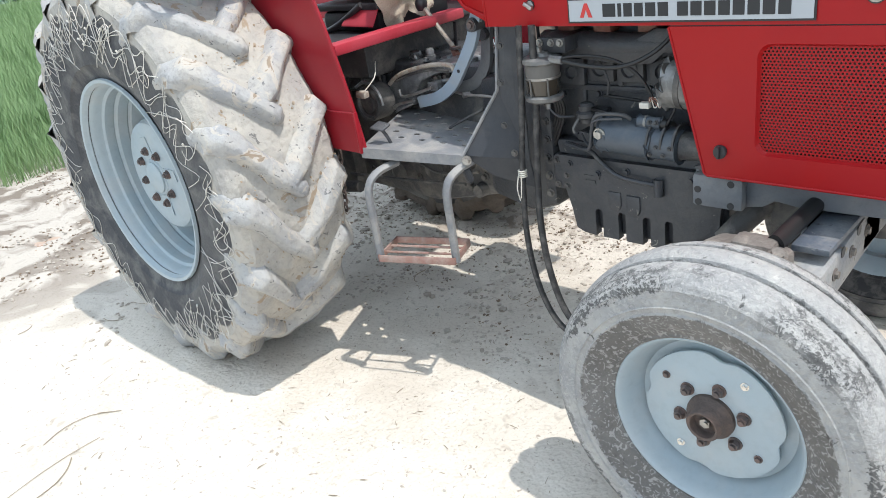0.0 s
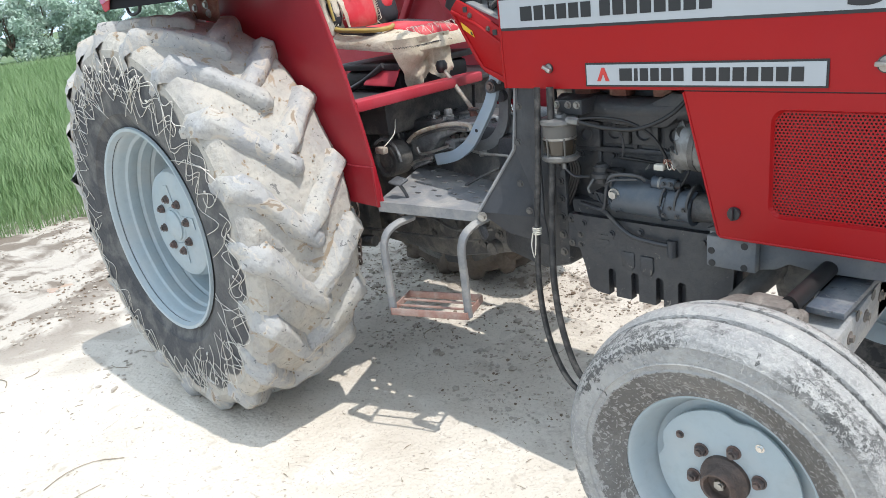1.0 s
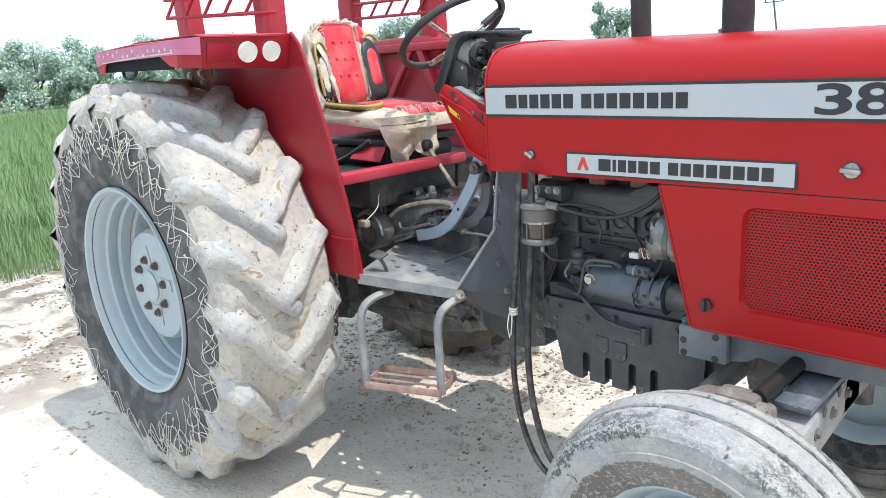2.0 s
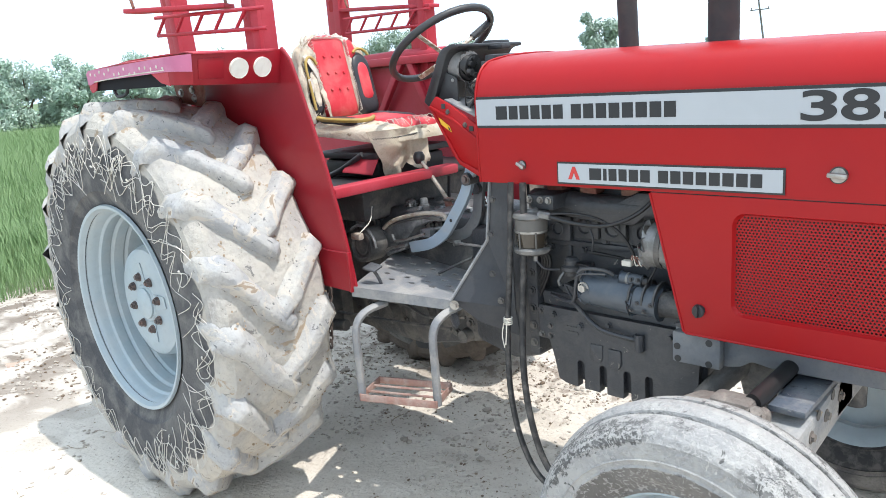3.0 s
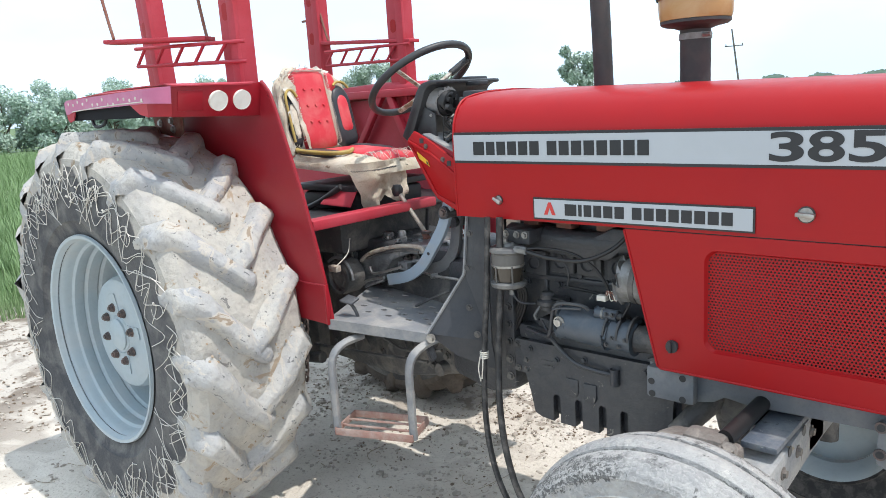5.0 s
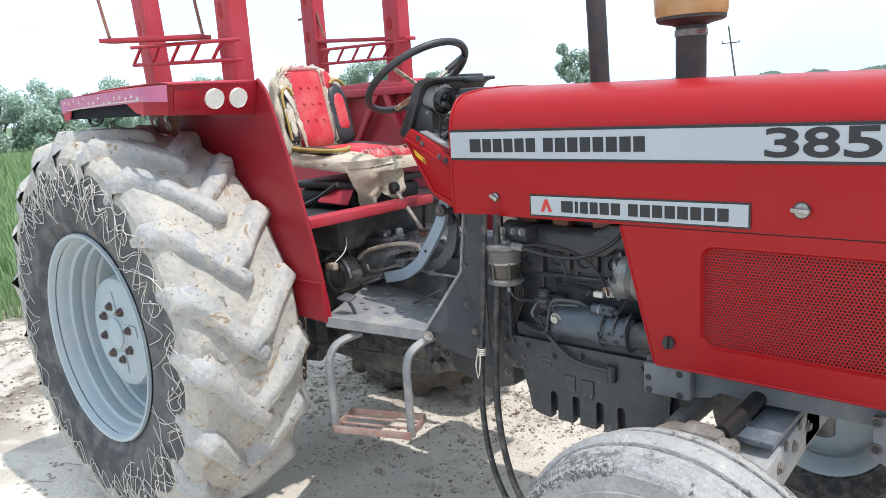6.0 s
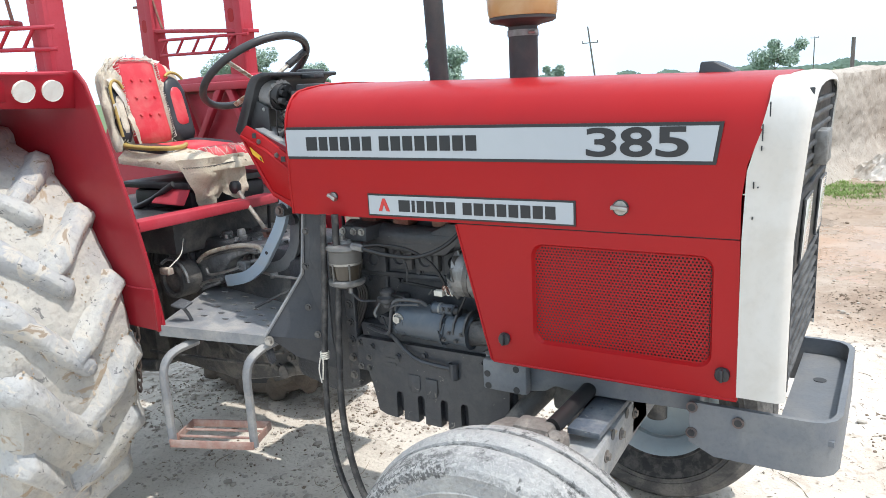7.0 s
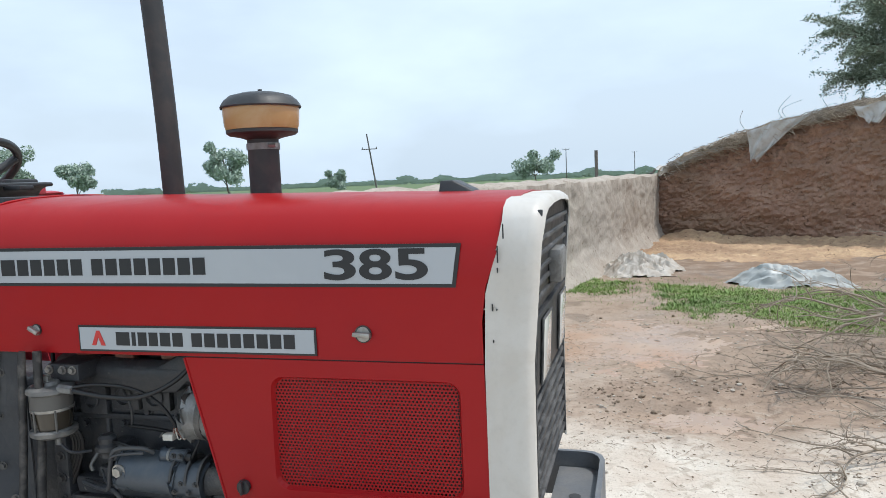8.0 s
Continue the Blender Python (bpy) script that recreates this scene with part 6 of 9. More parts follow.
# ----- exhaust and air intake -----
ex = part("exhaust_pipe", tube([(1.70, 0.10, 1.585), (1.69, 0.10, 1.85), (1.672, 0.10, 2.15), (1.66, 0.10, 2.3)], 0.031, 24), EXHAUST, tractor, "black upright exhaust pipe")
sx, sy = 2.016, 0.07
air = part("air_intake", cyl((sx, sy, 1.575), (sx, sy, 1.735), 0.043, seg=32), EXHAUST, tractor, "black air intake stem with an amber pre-cleaner bowl")
part("stem_clip", cyl((sx, sy, 1.704), (sx, sy, 1.718), 0.046, seg=32, bevel=0.002), ALU, air)
part("clip_screw", cyl((sx + 0.035, sy - 0.03, 1.711), (sx + 0.062, sy - 0.04, 1.711), 0.006, seg=8), STEEL, air)
part("bowl_base", lathe([(0.043, 0.0), (0.06, 0.006), (0.09, 0.012), (0.098, 0.018), (0.098, 0.026), (0.0, 0.026)], (sx, sy, 1.730), "Z", 48), EXHAUST, air)
part("dust_bowl", lathe([(0.0, 0.0), (0.098, 0.0), (0.102, 0.012), (0.105, 0.055), (0.104, 0.062), (0.0, 0.062)], (sx, sy, 1.757), "Z", 48), TAN_OIL, air, "amber plastic dust bowl")
part("bowl_lid", lathe([(0.109, 0.0), (0.111, 0.004), (0.108, 0.010), (0.10, 0.022), (0.085, 0.034), (0.055, 0.042), (0.0, 0.044)], (sx, sy, 1.815), "Z", 48), BLACK, air, "black domed lid")
part("lid_bolt", cyl((sx, sy, 1.857), (sx, sy, 1.868), 0.006, seg=10), BLACK, air)

# ----- mudguards -----
FY = -0.545


def mudguard(s):
    """The inner sheet rises from the footplate beside the tyre; a shelf with lamps runs back over it."""
    y = s * abs(FY)

    def gp(name, bm, material, parent, label=""):
        if s > 0:
            bm.transform(Matrix.Translation((-0.06, -0.085, -0.06)))
        return part(name, bm, material, parent, label)

    inner = [(1.01, 0.862), (0.985, 1.0), (0.915, 1.27), (0.80, 1.59), (0.775, 1.64), (0.745, 1.67), (0.70, 1.678), (0.12, 1.672), (0.12, 1.25), (0.17, 1.1), (0.55, 1.0), (0.80, 0.85), (1.0, 0.845)]
    if s > 0:
        inner = [(1.05, 0.862), (1.0, 1.27), (0.92, 1.59), (0.86, 1.64), (0.70, 1.66), (-0.15, 1.655), (-0.55, 1.50), (-0.75, 1.15), (-0.75, 0.8), (1.0, 0.8)]
    guard = gp("mudguard", plate(xz(inner, y), (0, s, 0), 0.004), GUARD_RED if s < 0 else RED_DULL, tractor, "red rear mudguard with pink tape along its edge")
    gp("guard_lip", tube([(1.012, y, 0.85), (0.988, y, 1.0), (0.918, y, 1.27), (0.805, y, 1.59), (0.778, y, 1.645), (0.745, y, 1.676)], 0.007, 6, steps=2), GUARD_RED, guard)
    o = s * 0.875
    top = [(x, yy, 1.668 + 0.006 * math.sin(k * 1.3)) for k, (x, yy) in enumerate(((0.72, y), (0.715, o)))]
    rows = []
    for yy in (y, s * 0.70, s * 0.82, o):
        rows.append([(x, yy, z) for x, z in ((0.745, 1.672), (0.69, 1.680), (0.5, 1.680), (0.3, 1.678), (0.1, 1.666), (0.04, 1.656))])
    gp("guard_top", sheet(rows, 0.004), RED_DULL, guard)
    # front lamp panel and the taped outer edge
    gp("lamp_panel", plate([(0.747, y, 1.675), (0.735, o, 1.668), (0.712, o, 1.575), (0.722, y, 1.562)], (-1, 0, 0), 0.006, 0.002), GUARD_RED, guard)
    curve = [(0.735 - 0.012 * q - 0.070 * q * q, o + s * 0.045 * math.sin(q * math.pi / 2)) for q in (0, 0.2, 0.4, 0.6, 0.8, 1.0)]
    corner = sheet([[(bx, by, 1.668 - 0.004 * k / 5) for k, (bx, by) in enumerate(curve)], [(bx - 0.014 + 0.01 * k / 5, by, 1.577 + 0.003 * k / 5) for k, (bx, by) in enumerate(curve)]], 0.004)
    gp("guard_corner", corner, GUARD_RED, guard)
    bend = [(0.741 - 0.012 * q - 0.080 * q * q, o + s * (0.004 + 0.046 * math.sin(q * math.pi / 2))) for q in (0, 0.2, 0.4, 0.6, 0.8, 1.0)]
    tape = sheet([[(bx, by, 1.669 - 0.002 * k / 5) for k, (bx, by) in enumerate(bend)], [(bx - 0.008, by, 1.616 + 0.006 * k / 5) for k, (bx, by) in enumerate(bend)]], 0.002)
    gp("corner_tape", tape, PINK, guard, "pink tape folded round the corner")
    oo = o + s * 0.045
    gp("guard_edge", plate([(0.655, oo, 1.664), (0.655, oo, 1.578), (0.60, oo, 1.590), (0.54, oo, 1.622), (0.22, oo, 1.624), (0.115, oo, 1.615), (0.095, oo, 1.585), (0.06, oo, 1.578), (0.045, oo, 1.59), (0.040, oo, 1.645), (0.06, oo, 1.654)], (0, -s, 0), 0.004), RED_DULL, guard)
    gp("edge_tape", plate([(0.65, oo + s * 0.001, 1.667), (0.65, oo + s * 0.001, 1.622), (0.12, oo + s * 0.001, 1.617), (0.06, oo + s * 0.001, 1.606), (0.044, oo + s * 0.001, 1.608), (0.039, oo + s * 0.001, 1.647), (0.06, oo + s * 0.001, 1.658)], (0, s, 0), 0.002), PINK, guard, "pink tape dotted with white")
    gp("shelf_top", sheet([[(0.66, o, 1.672), (0.3, o, 1.674), (0.1, o, 1.664), (0.04, o, 1.654)], [(0.655, oo, 1.666), (0.3, oo, 1.668), (0.1, oo, 1.660), (0.04, oo, 1.651)]], 0.004), RED_DULL, guard)
    # added black plate: the shelf's inner shade is put into its colour
    gp("guard_cavity", plate([(0.63, oo - s * 0.012, 1.655), (0.07, oo - s * 0.012, 1.64), (0.075, oo - s * 0.012, 1.584), (0.60, oo - s * 0.012, 1.578)], (0, -s, 0), 0.004), CAVITY, guard, "black plate standing in for the shade inside the shelf")
    if s < 0:
        rt = random.Random(3)
        for k in range(15):
            x = 0.63 - k * 0.0395
            z = 1.640 + rt.uniform(-0.012, 0.012)
            gp("tape_dot", cyl((x, oo - 0.003, z), (x, oo - 0.0042, z), 0.0055, seg=8), THREAD, guard)
        gp("tape_line", tube([(0.64, oo - 0.0035, 1.628), (0.4, oo - 0.0035, 1.626), (0.10, oo - 0.0035, 1.616)], 0.002, 5), THREAD, guard)
        for yy in (-0.712, -0.622):
            lamp = cyl((0.728, yy, 1.621), (0.7375, yy, 1.618), 0.033, seg=40, bevel=0.001)
            gp("side_lamp", lamp, LENS, guard, "round lamp painted over in white")
        gp("reflector", plate([(0.732, -0.855, 1.654), (0.733, -0.765, 1.656), (0.719, -0.765, 1.59), (0.716, -0.855, 1.592)], (1, 0, 0), 0.005, 0.002), GUARD_RED, guard, "dull red reflector")
        gp("lamp_wire", tube([(0.30, oo + 0.03, 1.60), (0.27, oo + 0.03, 1.565), (0.22, oo + 0.02, 1.56), (0.18, oo + 0.03, 1.60)], 0.006, 6), CABLE, guard)
        gp("shelf_bracket", plate(xz([(0.10, 1.595), (0.33, 1.590), (0.32, 1.495), (0.22, 1.505), (0.12, 1.52)], -0.62), (0, 1, 0), 0.005, 0.001), RUST, guard, "rusty bracket under the shelf")
        for bx, bz in ((0.16, 1.555), (0.245, 1.562), (0.255, 1.53)):
            gp("bracket_bolt", hex_bolt((bx, -0.6205, bz), (0, -1, 0), 0.011, 0.010), STEEL, guard)
        gp("guard_bracket", box(0.90, y - 0.003, 1.10, 0.97, y + 0.004, 1.106), RED_DULL, guard)
        gp("guard_seam", tube([(0.985, y - 0.004, 0.985), (0.86, y - 0.004, 0.985), (0.80, y - 0.004, 1.01)], 0.003, 5), RED_DULL, guard)
    gp("inner_brace", plate([(0.72, s * 0.53, 0.88), (0.98, s * 0.53, 0.88), (0.86, s * 0.53, 1.3), (0.74, s * 0.53, 1.58), (0.5, s * 0.53, 1.58)], (0, -s, 0), 0.004), RED_DULL, guard)
    if s > 0:
        for x, e in ((0.20, 0.39), (0.20, 0.10), (0.56, 0.76), (0.56, 0.44), (0.92, 0.80)):
            gp("guard_brace", plate([(x - 0.02, y - 0.05, 1.42), (x + 0.02, y - 0.05, 1.42), (e + 0.02, y - 0.05, 1.68), (e - 0.02, y - 0.05, 1.68)], (0, 1, 0), 0.03, 0.004), RED_DULL, guard)
        gp("guard_rail", box(0.0, y - 0.055, 1.665, 0.98, y - 0.01, 1.702, 0.006), RED_DULL, guard)
        gp("guard_crown", tube([(-0.1, y + 0.03, 1.685), (0.4, y + 0.03, 1.70), (0.8, y + 0.03, 1.685)], 0.045, 12, flat=0.8), RED_DULL, guard)
    return guard


for s in (-1, 1):
    mudguard(s)
# folded side flange where the near mudguard meets the footplate
part("guard_foot", box(1.0, -0.566, 0.85, 1.010, -0.549, 0.99, 0.003), GUARD_RED, tractor)

# ----- cross bench under the seat and the seat -----
bench = part("seat_base", box(0.87, -0.53, 1.162, 0.935, 0.10, 1.198, 0.006), RED_DULL, tractor, "red cross beam under the seat")
part("lift_cover", box(-0.1, -0.30, 1.02, 0.80, 0.30, 1.15, 0.02), GREASE, bench, "oily dark lift cover")
part("base_shelf", box(0.40, -0.50, 1.155, 0.86, 0.50, 1.172, 0.004), BLACK, bench)
part("seat_spring", box(0.45, -0.19, 1.17, 0.78, 0.19, 1.245, 0.02), BLACK, bench, "black seat suspension")
part("seat_strut", tube([(0.50, -0.22, 1.175), (0.60, -0.22, 1.21), (0.72, -0.21, 1.27)], 0.012, 8), BLACK, bench)
part("seat_bracket", plate([(0.62, -0.24, 1.20), (0.80, -0.24, 1.195), (0.80, -0.20, 1.255), (0.66, -0.20, 1.262)], (0, 0.3, 1), 0.006, 0.002), RED_DULL, bench)
part("seat_rail", box(0.42, -0.21, 1.25, 0.80, 0.21, 1.275, 0.006), BLACK, bench)


def pad(outline, w0, thick, m, flat=False, crumple=0.0, hollow=0.0, rings=9):
    """A stuffed pad over a rounded outline; it swells out of its plane, and crumple creases its rim."""
    own = bmesh.new()
    n = len(outline)
    ca, cb = sum(p[0] for p in outline) / n, sum(p[1] for p in outline) / n
    loops = []
    for r in range(rings + 1):
        f = 1 - r / (rings + 0.6)
        loop = []
        for k, (pa, pb) in enumerate(outline):
            a_, b_ = ca + (pa - ca) * f, cb + (pb - cb) * f
            w = w0 + thick * (1 - f ** 4) ** 0.5 - hollow * (1 - f * f)
            w += crumple * f * f * (noise.noise((a_ * 26, b_ * 26, w0 * 9)) + 0.6 * noise.noise((a_ * 60, b_ * 60, 2.0))) if crumple else 0.0
            w += 0.002 * noise.noise((a_ * 40, b_ * 40, 7.0))
            loop.append(own.verts.new((a_, b_, w) if flat else (w, a_, b_)))
        loops.append(loop)
    base = [own.verts.new((pa, pb, w0 - thick * 0.6) if flat else (w0 - thick * 0.6, pa, pb)) for pa, pb in outline]
    for la, lb in zip([base] + loops, loops):
        for k in range(n):
            own.faces.new((la[k], la[(k + 1) % n], lb[(k + 1) % n], lb[k]))
    own.faces.new(loops[-1])
    own.faces.new(base[::-1])
    bmesh.ops.recalc_face_normals(own, faces=own.faces)
    own.transform(m)
    return smooth(own, 60)


def arched(y0, y1, z0, z1, rise, n=14):
    """An upright outline with a rounded top and small lower corners, as (y, z) pairs."""
    mid, half = (y0 + y1) / 2, (y1 - y0) / 2
    out = [(mid + half * math.cos(math.pi * k / n), z1 - rise + rise * math.sin(math.pi * k / n) ** 0.75) for k in range(n + 1)]
    for k in range(1, 6):
        out.append((y0, z1 - rise + (z0 + 0.02 - z1 + rise) * k / 5))
    out += [(y0 + 0.01, z0 + 0.004), (y0 + 0.03, z0), (y1 - 0.03, z0), (y1 - 0.01, z0 + 0.004)]
    for k in range(5):
        out.append((y1, z0 + 0.02 + (z1 - rise - z0 - 0.02) * k / 5))
    return out


SM = Matrix.Translation((0.60, 0.0, 1.352)) @ pose(0, 0, 0, 0, 4, 0) @ Matrix.Diagonal((1.0, 0.9, 1.0, 1))
seat = part("seat_cushion", pad(rounded(-0.24, -0.225, 0.245, 0.225, 0.07, 7), 0.0, 0.042, SM, True, 0.012), CLOTH, tractor, "torn canvas seat cushion with a red vinyl middle")
part("seat_panel", pad(rounded(-0.15, -0.10, 0.225, 0.14, 0.03, 5), 0.030, 0.024, SM, True, 0.004), SEAT_RED, seat, "worn red vinyl panel")
part("seat_side_panel", pad(rounded(-0.21, -0.195, 0.06, -0.085, 0.045, 6), 0.030, 0.020, SM, True), SEAT_BLACK, seat, "black vinyl side panel")
part("seat_piping", tube([SM @ Vector(p) for p in ((-0.22, -0.15, 0.045), (-0.17, -0.20, 0.044), (-0.05, -0.207, 0.045), (0.05, -0.185, 0.048), (0.075, -0.13, 0.052), (0.05, -0.085, 0.056))], 0.009, 8), GOLD, seat, "mustard piping")
part("seat_side_panel", pad(rounded(-0.21, 0.12, 0.06, 0.21, 0.04, 6), 0.030, 0.020, SM, True), SEAT_BLACK, seat)
# the canvas flap that hangs over the cushion's front edge, with a ragged hem
rows = []
for i in range(13):
    f = i / 12
    row = []
    for j in range(25):
        g = j / 24
        y = -0.258 + 0.095 * f + (0.308 - 0.105 * f) * g
        hem = 0.020 * noise.noise((g * 11, 3.1, 0)) + 0.014 * math.sin(g * 9.5)
        x = 0.842 + 0.014 * math.sin(f * 2.6 + g * 5) - 0.02 * f + 0.016 * noise.noise((g * 6, f * 4, 1)) + 0.006 * noise.noise((g * 17, f * 9, 4)) - 0.16 * max(0, 0.22 - g)
        z = 1.362 - f * (0.172 + hem - 0.020 * g + 0.022 * max(0, 0.2 - g) * 5)
        row.append((x, y, z))
    rows.append(row)
part("canvas_flap", sheet(rows, 0.003), CLOTH, seat, "grubby canvas flap with a ragged hem")
rs = random.Random(11)
st = bmesh.new()
for k in range(44):
    g = k / 43
    y, x = -0.245 + 0.285 * g, 0.856 - 0.16 * max(0, 0.22 - g) + 0.02 * math.sin(0.3 + g * 5)
    tube([(x, y, 1.335), (x + 0.004, y + 0.004, 1.332), (x + 0.002, y + 0.007, 1.329)], 0.0012, 4, st, 1)
tagged(part("flap_seam", st, CABLE, seat, "dark row of stitches"), kind="stuff")
BM = Matrix.Translation((0.378, 0.0, 1.412)) @ pose(0, 0, 0, 0, -13, 0) @ Matrix.Diagonal((1.0, 0.86, 1.0, 1))
back = part("seat_backrest", pad(arched(-0.215, 0.215, -0.02, 0.345, 0.12), 0.0, 0.038, BM, False, 0.022), CLOTH, tractor, "red and black seat backrest patched with canvas")
part("back_panel", pad(arched(-0.135, 0.075, -0.01, 0.338, 0.035), 0.026, 0.022, BM), SEAT_RED, back, "red vinyl panel with buttons")
part("back_side_panel", pad(arched(0.08, 0.212, -0.015, 0.262, 0.10), 0.026, 0.026, BM), SEAT_BLACK, back, "black vinyl side panel")
part("back_patch", pad(arched(0.07, 0.14, 0.22, 0.318, 0.05), 0.024, 0.018, BM), SEAT_RED, back)
part("back_inset", pad(arched(0.105, 0.182, 0.04, 0.215, 0.06), 0.043, 0.014, BM), SEAT_RED, back)
part("back_side_panel", pad(arched(-0.205, -0.140, 0.0, 0.235, 0.07), 0.024, 0.022, BM), SEAT_BLACK, back)
part("back_inset", pad(arched(-0.192, -0.152, 0.03, 0.19, 0.04), 0.038, 0.012, BM), CLOTH, back)
part("back_piping", tube([BM @ Vector((0.050, y, z)) for y, z in arched(-0.208, -0.137, 0.0, 0.24, 0.07)[2:20]], 0.006, 8, steps=1), GOLD, back, "mustard piping")
part("back_piping", tube([BM @ Vector((0.052, y, z)) for y, z in arched(0.078, 0.216, -0.01, 0.268, 0.10)[3:11]], 0.006, 8, steps=1), GOLD, back, "mustard piping")
for yy in (-0.08, -0.03, 0.02):
    for zz in (0.10, 0.17, 0.24):
        part("button", cyl(BM @ Vector((0.047, yy, zz)), BM @ Vector((0.054, yy, zz)), 0.008, 0.005, seg=12), SEAT_RED, back)
for y0, z0, y1, z1, n in ((-0.136, 0.02, -0.134, 0.30, 26), (0.077, 0.0, 0.075, 0.30, 34), (-0.12, 0.318, 0.065, 0.318, 26)):
    st = bmesh.new()
    for k in range(n):
        f = k / (n - 1)
        y, z = y0 + (y1 - y0) * f, z0 + (z1 - z0) * f
        tube([BM @ Vector((0.042, y - 0.009 + rs.uniform(-0.004, 0.004), z)), BM @ Vector((0.052, y + rs.uniform(-0.004, 0.004), z + 0.004)), BM @ Vector((0.044, y + 0.008, z + 0.008 + rs.uniform(-0.006, 0.006)))], 0.0014, 4, st, 2)
    tagged(part("stitching", st, THREAD, back, "coarse white stitching"), kind="stuff")
st = bmesh.new()
for k in range(44):
    y = -0.20 + 0.34 * rs.random()
    p = Vector((0.815 + rs.uniform(-0.01, 0.02), y, 1.394 + rs.uniform(-0.004, 0.004)))
    q = p + Vector((rs.uniform(0.005, 0.03), rs.uniform(-0.02, 0.02), rs.uniform(-0.016, 0.002)))
    tube([p, p.lerp(q, 0.5) + Vector((0, rs.uniform(-0.008, 0.008), 0.005)), q + Vector((0.004, 0, -rs.uniform(0, 0.02)))], 0.0008, 4, st, 2)
tagged(part("stitching", st, THREAD, seat, "frayed white stitching"), kind="stuff")
# torn strips of canvas and frayed threads round the backrest's rim
for k, (y, z, dy, dz) in enumerate(((-0.195, 0.25, 0.05, -0.11), (-0.15, 0.10, 0.035, -0.12), (-0.205, 0.15, 0.03, -0.13), (-0.10, 0.335, -0.05, -0.035), (0.03, 0.34, 0.06, -0.03))):
    rows = []
    for i in range(7):
        f = i / 6
        rows.append([tuple(BM @ Vector((0.046 + 0.012 * math.sin(3 * f + k) + 0.006 * noise.noise((f * 5, g * 3, k)), y + dy * f + 0.013 * g * (1 - 0.5 * f) + 0.006 * noise.noise((f * 4, k, 0)), z + dz * f + 0.004 * g))) for g in (-1, -0.3, 0.4, 1)])
    part("canvas_strip", sheet(rows, 0.002), CLOTH if k % 2 else THREAD, back, "torn canvas strip")
st = bmesh.new()
for k in range(46):
    y, z = rs.choice(arched(-0.212, 0.10, 0.0, 0.34, 0.12)[2:])
    tube([BM @ Vector((0.02, y, z)), BM @ Vector((0.035, y + rs.uniform(-0.012, 0.012), z + rs.uniform(-0.005, 0.014))), BM @ Vector((0.04, y + rs.uniform(-0.02, 0.02), z + rs.uniform(-0.03, 0.012)))], 0.0012, 4, st, 2)
tagged(part("stitching", st, THREAD, back, "frayed white threads"), kind="stuff")
part("canvas_roll", tube([BM @ Vector((0.012, -0.21, -0.03)), BM @ Vector((0.02, -0.218, 0.10)), BM @ Vector((0.014, -0.205, 0.22)), BM @ Vector((0.01, -0.17, 0.30)), BM @ Vector((0.0, -0.08, 0.345))], lambda f: 0.017 + 0.006 * math.sin(f * 23), 10), CLOTH, back)


# ----- red side frames with racks -----
def leaning(bm, y):
    """The near rear post leans back a little."""
    for v in bm.verts:
        v.co.x -= (0.085 if y < 0 else 0.0) * (v.co.z - 1.68)
    return bm


def side_frame(x1, x2, y, shelf, rack):
    fr = part("frame_post", leaning(box(x1 - 0.058, y - 0.03, 1.30, x1 + 0.058, y + 0.03, 2.75, 0.006), y), RED_DULL, tractor, "red channel-section frame post")
    p2 = part("frame_post", box(x2 - 0.058, y - 0.03, 1.30, x2 + 0.058, y + 0.03, 2.75, 0.006), RED_DULL, tractor, "red channel-section frame post")
    for p, x, hw in ((fr, x1, 0.058), (p2, x2, 0.058)):
        fl = box(x + hw * 0.25, y - 0.045, 1.30, x + hw, y - 0.028, 2.75, 0.003)
        part("post_flange", leaning(fl, y) if p is fr else fl, RED_DULL, p)
        for z in (1.93, 2.12, 2.3):
            ho = plate(xz(rounded(x - 0.035, z - 0.03, x + 0.0, z + 0.03, 0.016), y - 0.031), (0, 1, 0), 0.001)
            part("post_hole", leaning(ho, y) if p is fr else ho, RED, p)
    a, b = shelf
    d = (Vector(b) - Vector(a)).normalized()
    w = Vector((-d.y, d.x, 0)) * 0.07
    part("rack_shelf", plate([Vector(a), Vector(b), Vector(b) + w, Vector(a) + w], (0, 0, 1), 0.016, 0.003), RED_DULL, fr, "red sheet shelf of the side rack")
    p, q, dz = Vector(rack[0]), Vector(rack[1]), rack[2]
    part("rack_bar", cyl(p, q, 0.007, seg=8), RED_DULL, fr)
    part("rack_bar", cyl(p + Vector((0, 0, dz)), q + Vector((0, 0, dz)), 0.007, seg=8), RED_DULL, fr)
    for k in range(5):
        e = p.lerp(q, k / 5.4)
        part("rack_strut", cyl(e, p.lerp(q, (k + 0.55) / 5.4) + Vector((0, 0, dz)), 0.006, seg=8), RED_DULL, fr)
    sx0 = Vector(a)
    part("rack_rod", tube([sx0 + Vector((0.05, 0.02, 0.015)), sx0 + Vector((0.02, 0.02, 0.10)), sx0 + Vector((-0.03, 0.02, 0.28)), sx0 + Vector((-0.05, 0.02, 0.5))], 0.006, 8), RUST, fr, "thin curved rod")
    sx1 = Vector(b)
    part("rack_rod", tube([sx1 + Vector((-0.05, 0.04, 0.015)), sx1 + Vector((-0.08, 0.04, 0.15)), sx1 + Vector((-0.13, 0.04, 0.4))], 0.006, 8), RUST, fr)
    part("post_pin", cyl((x1 - 0.12, y, 2.03), (x1 - 0.07, y, 2.03), 0.006, seg=8), RUST, fr)


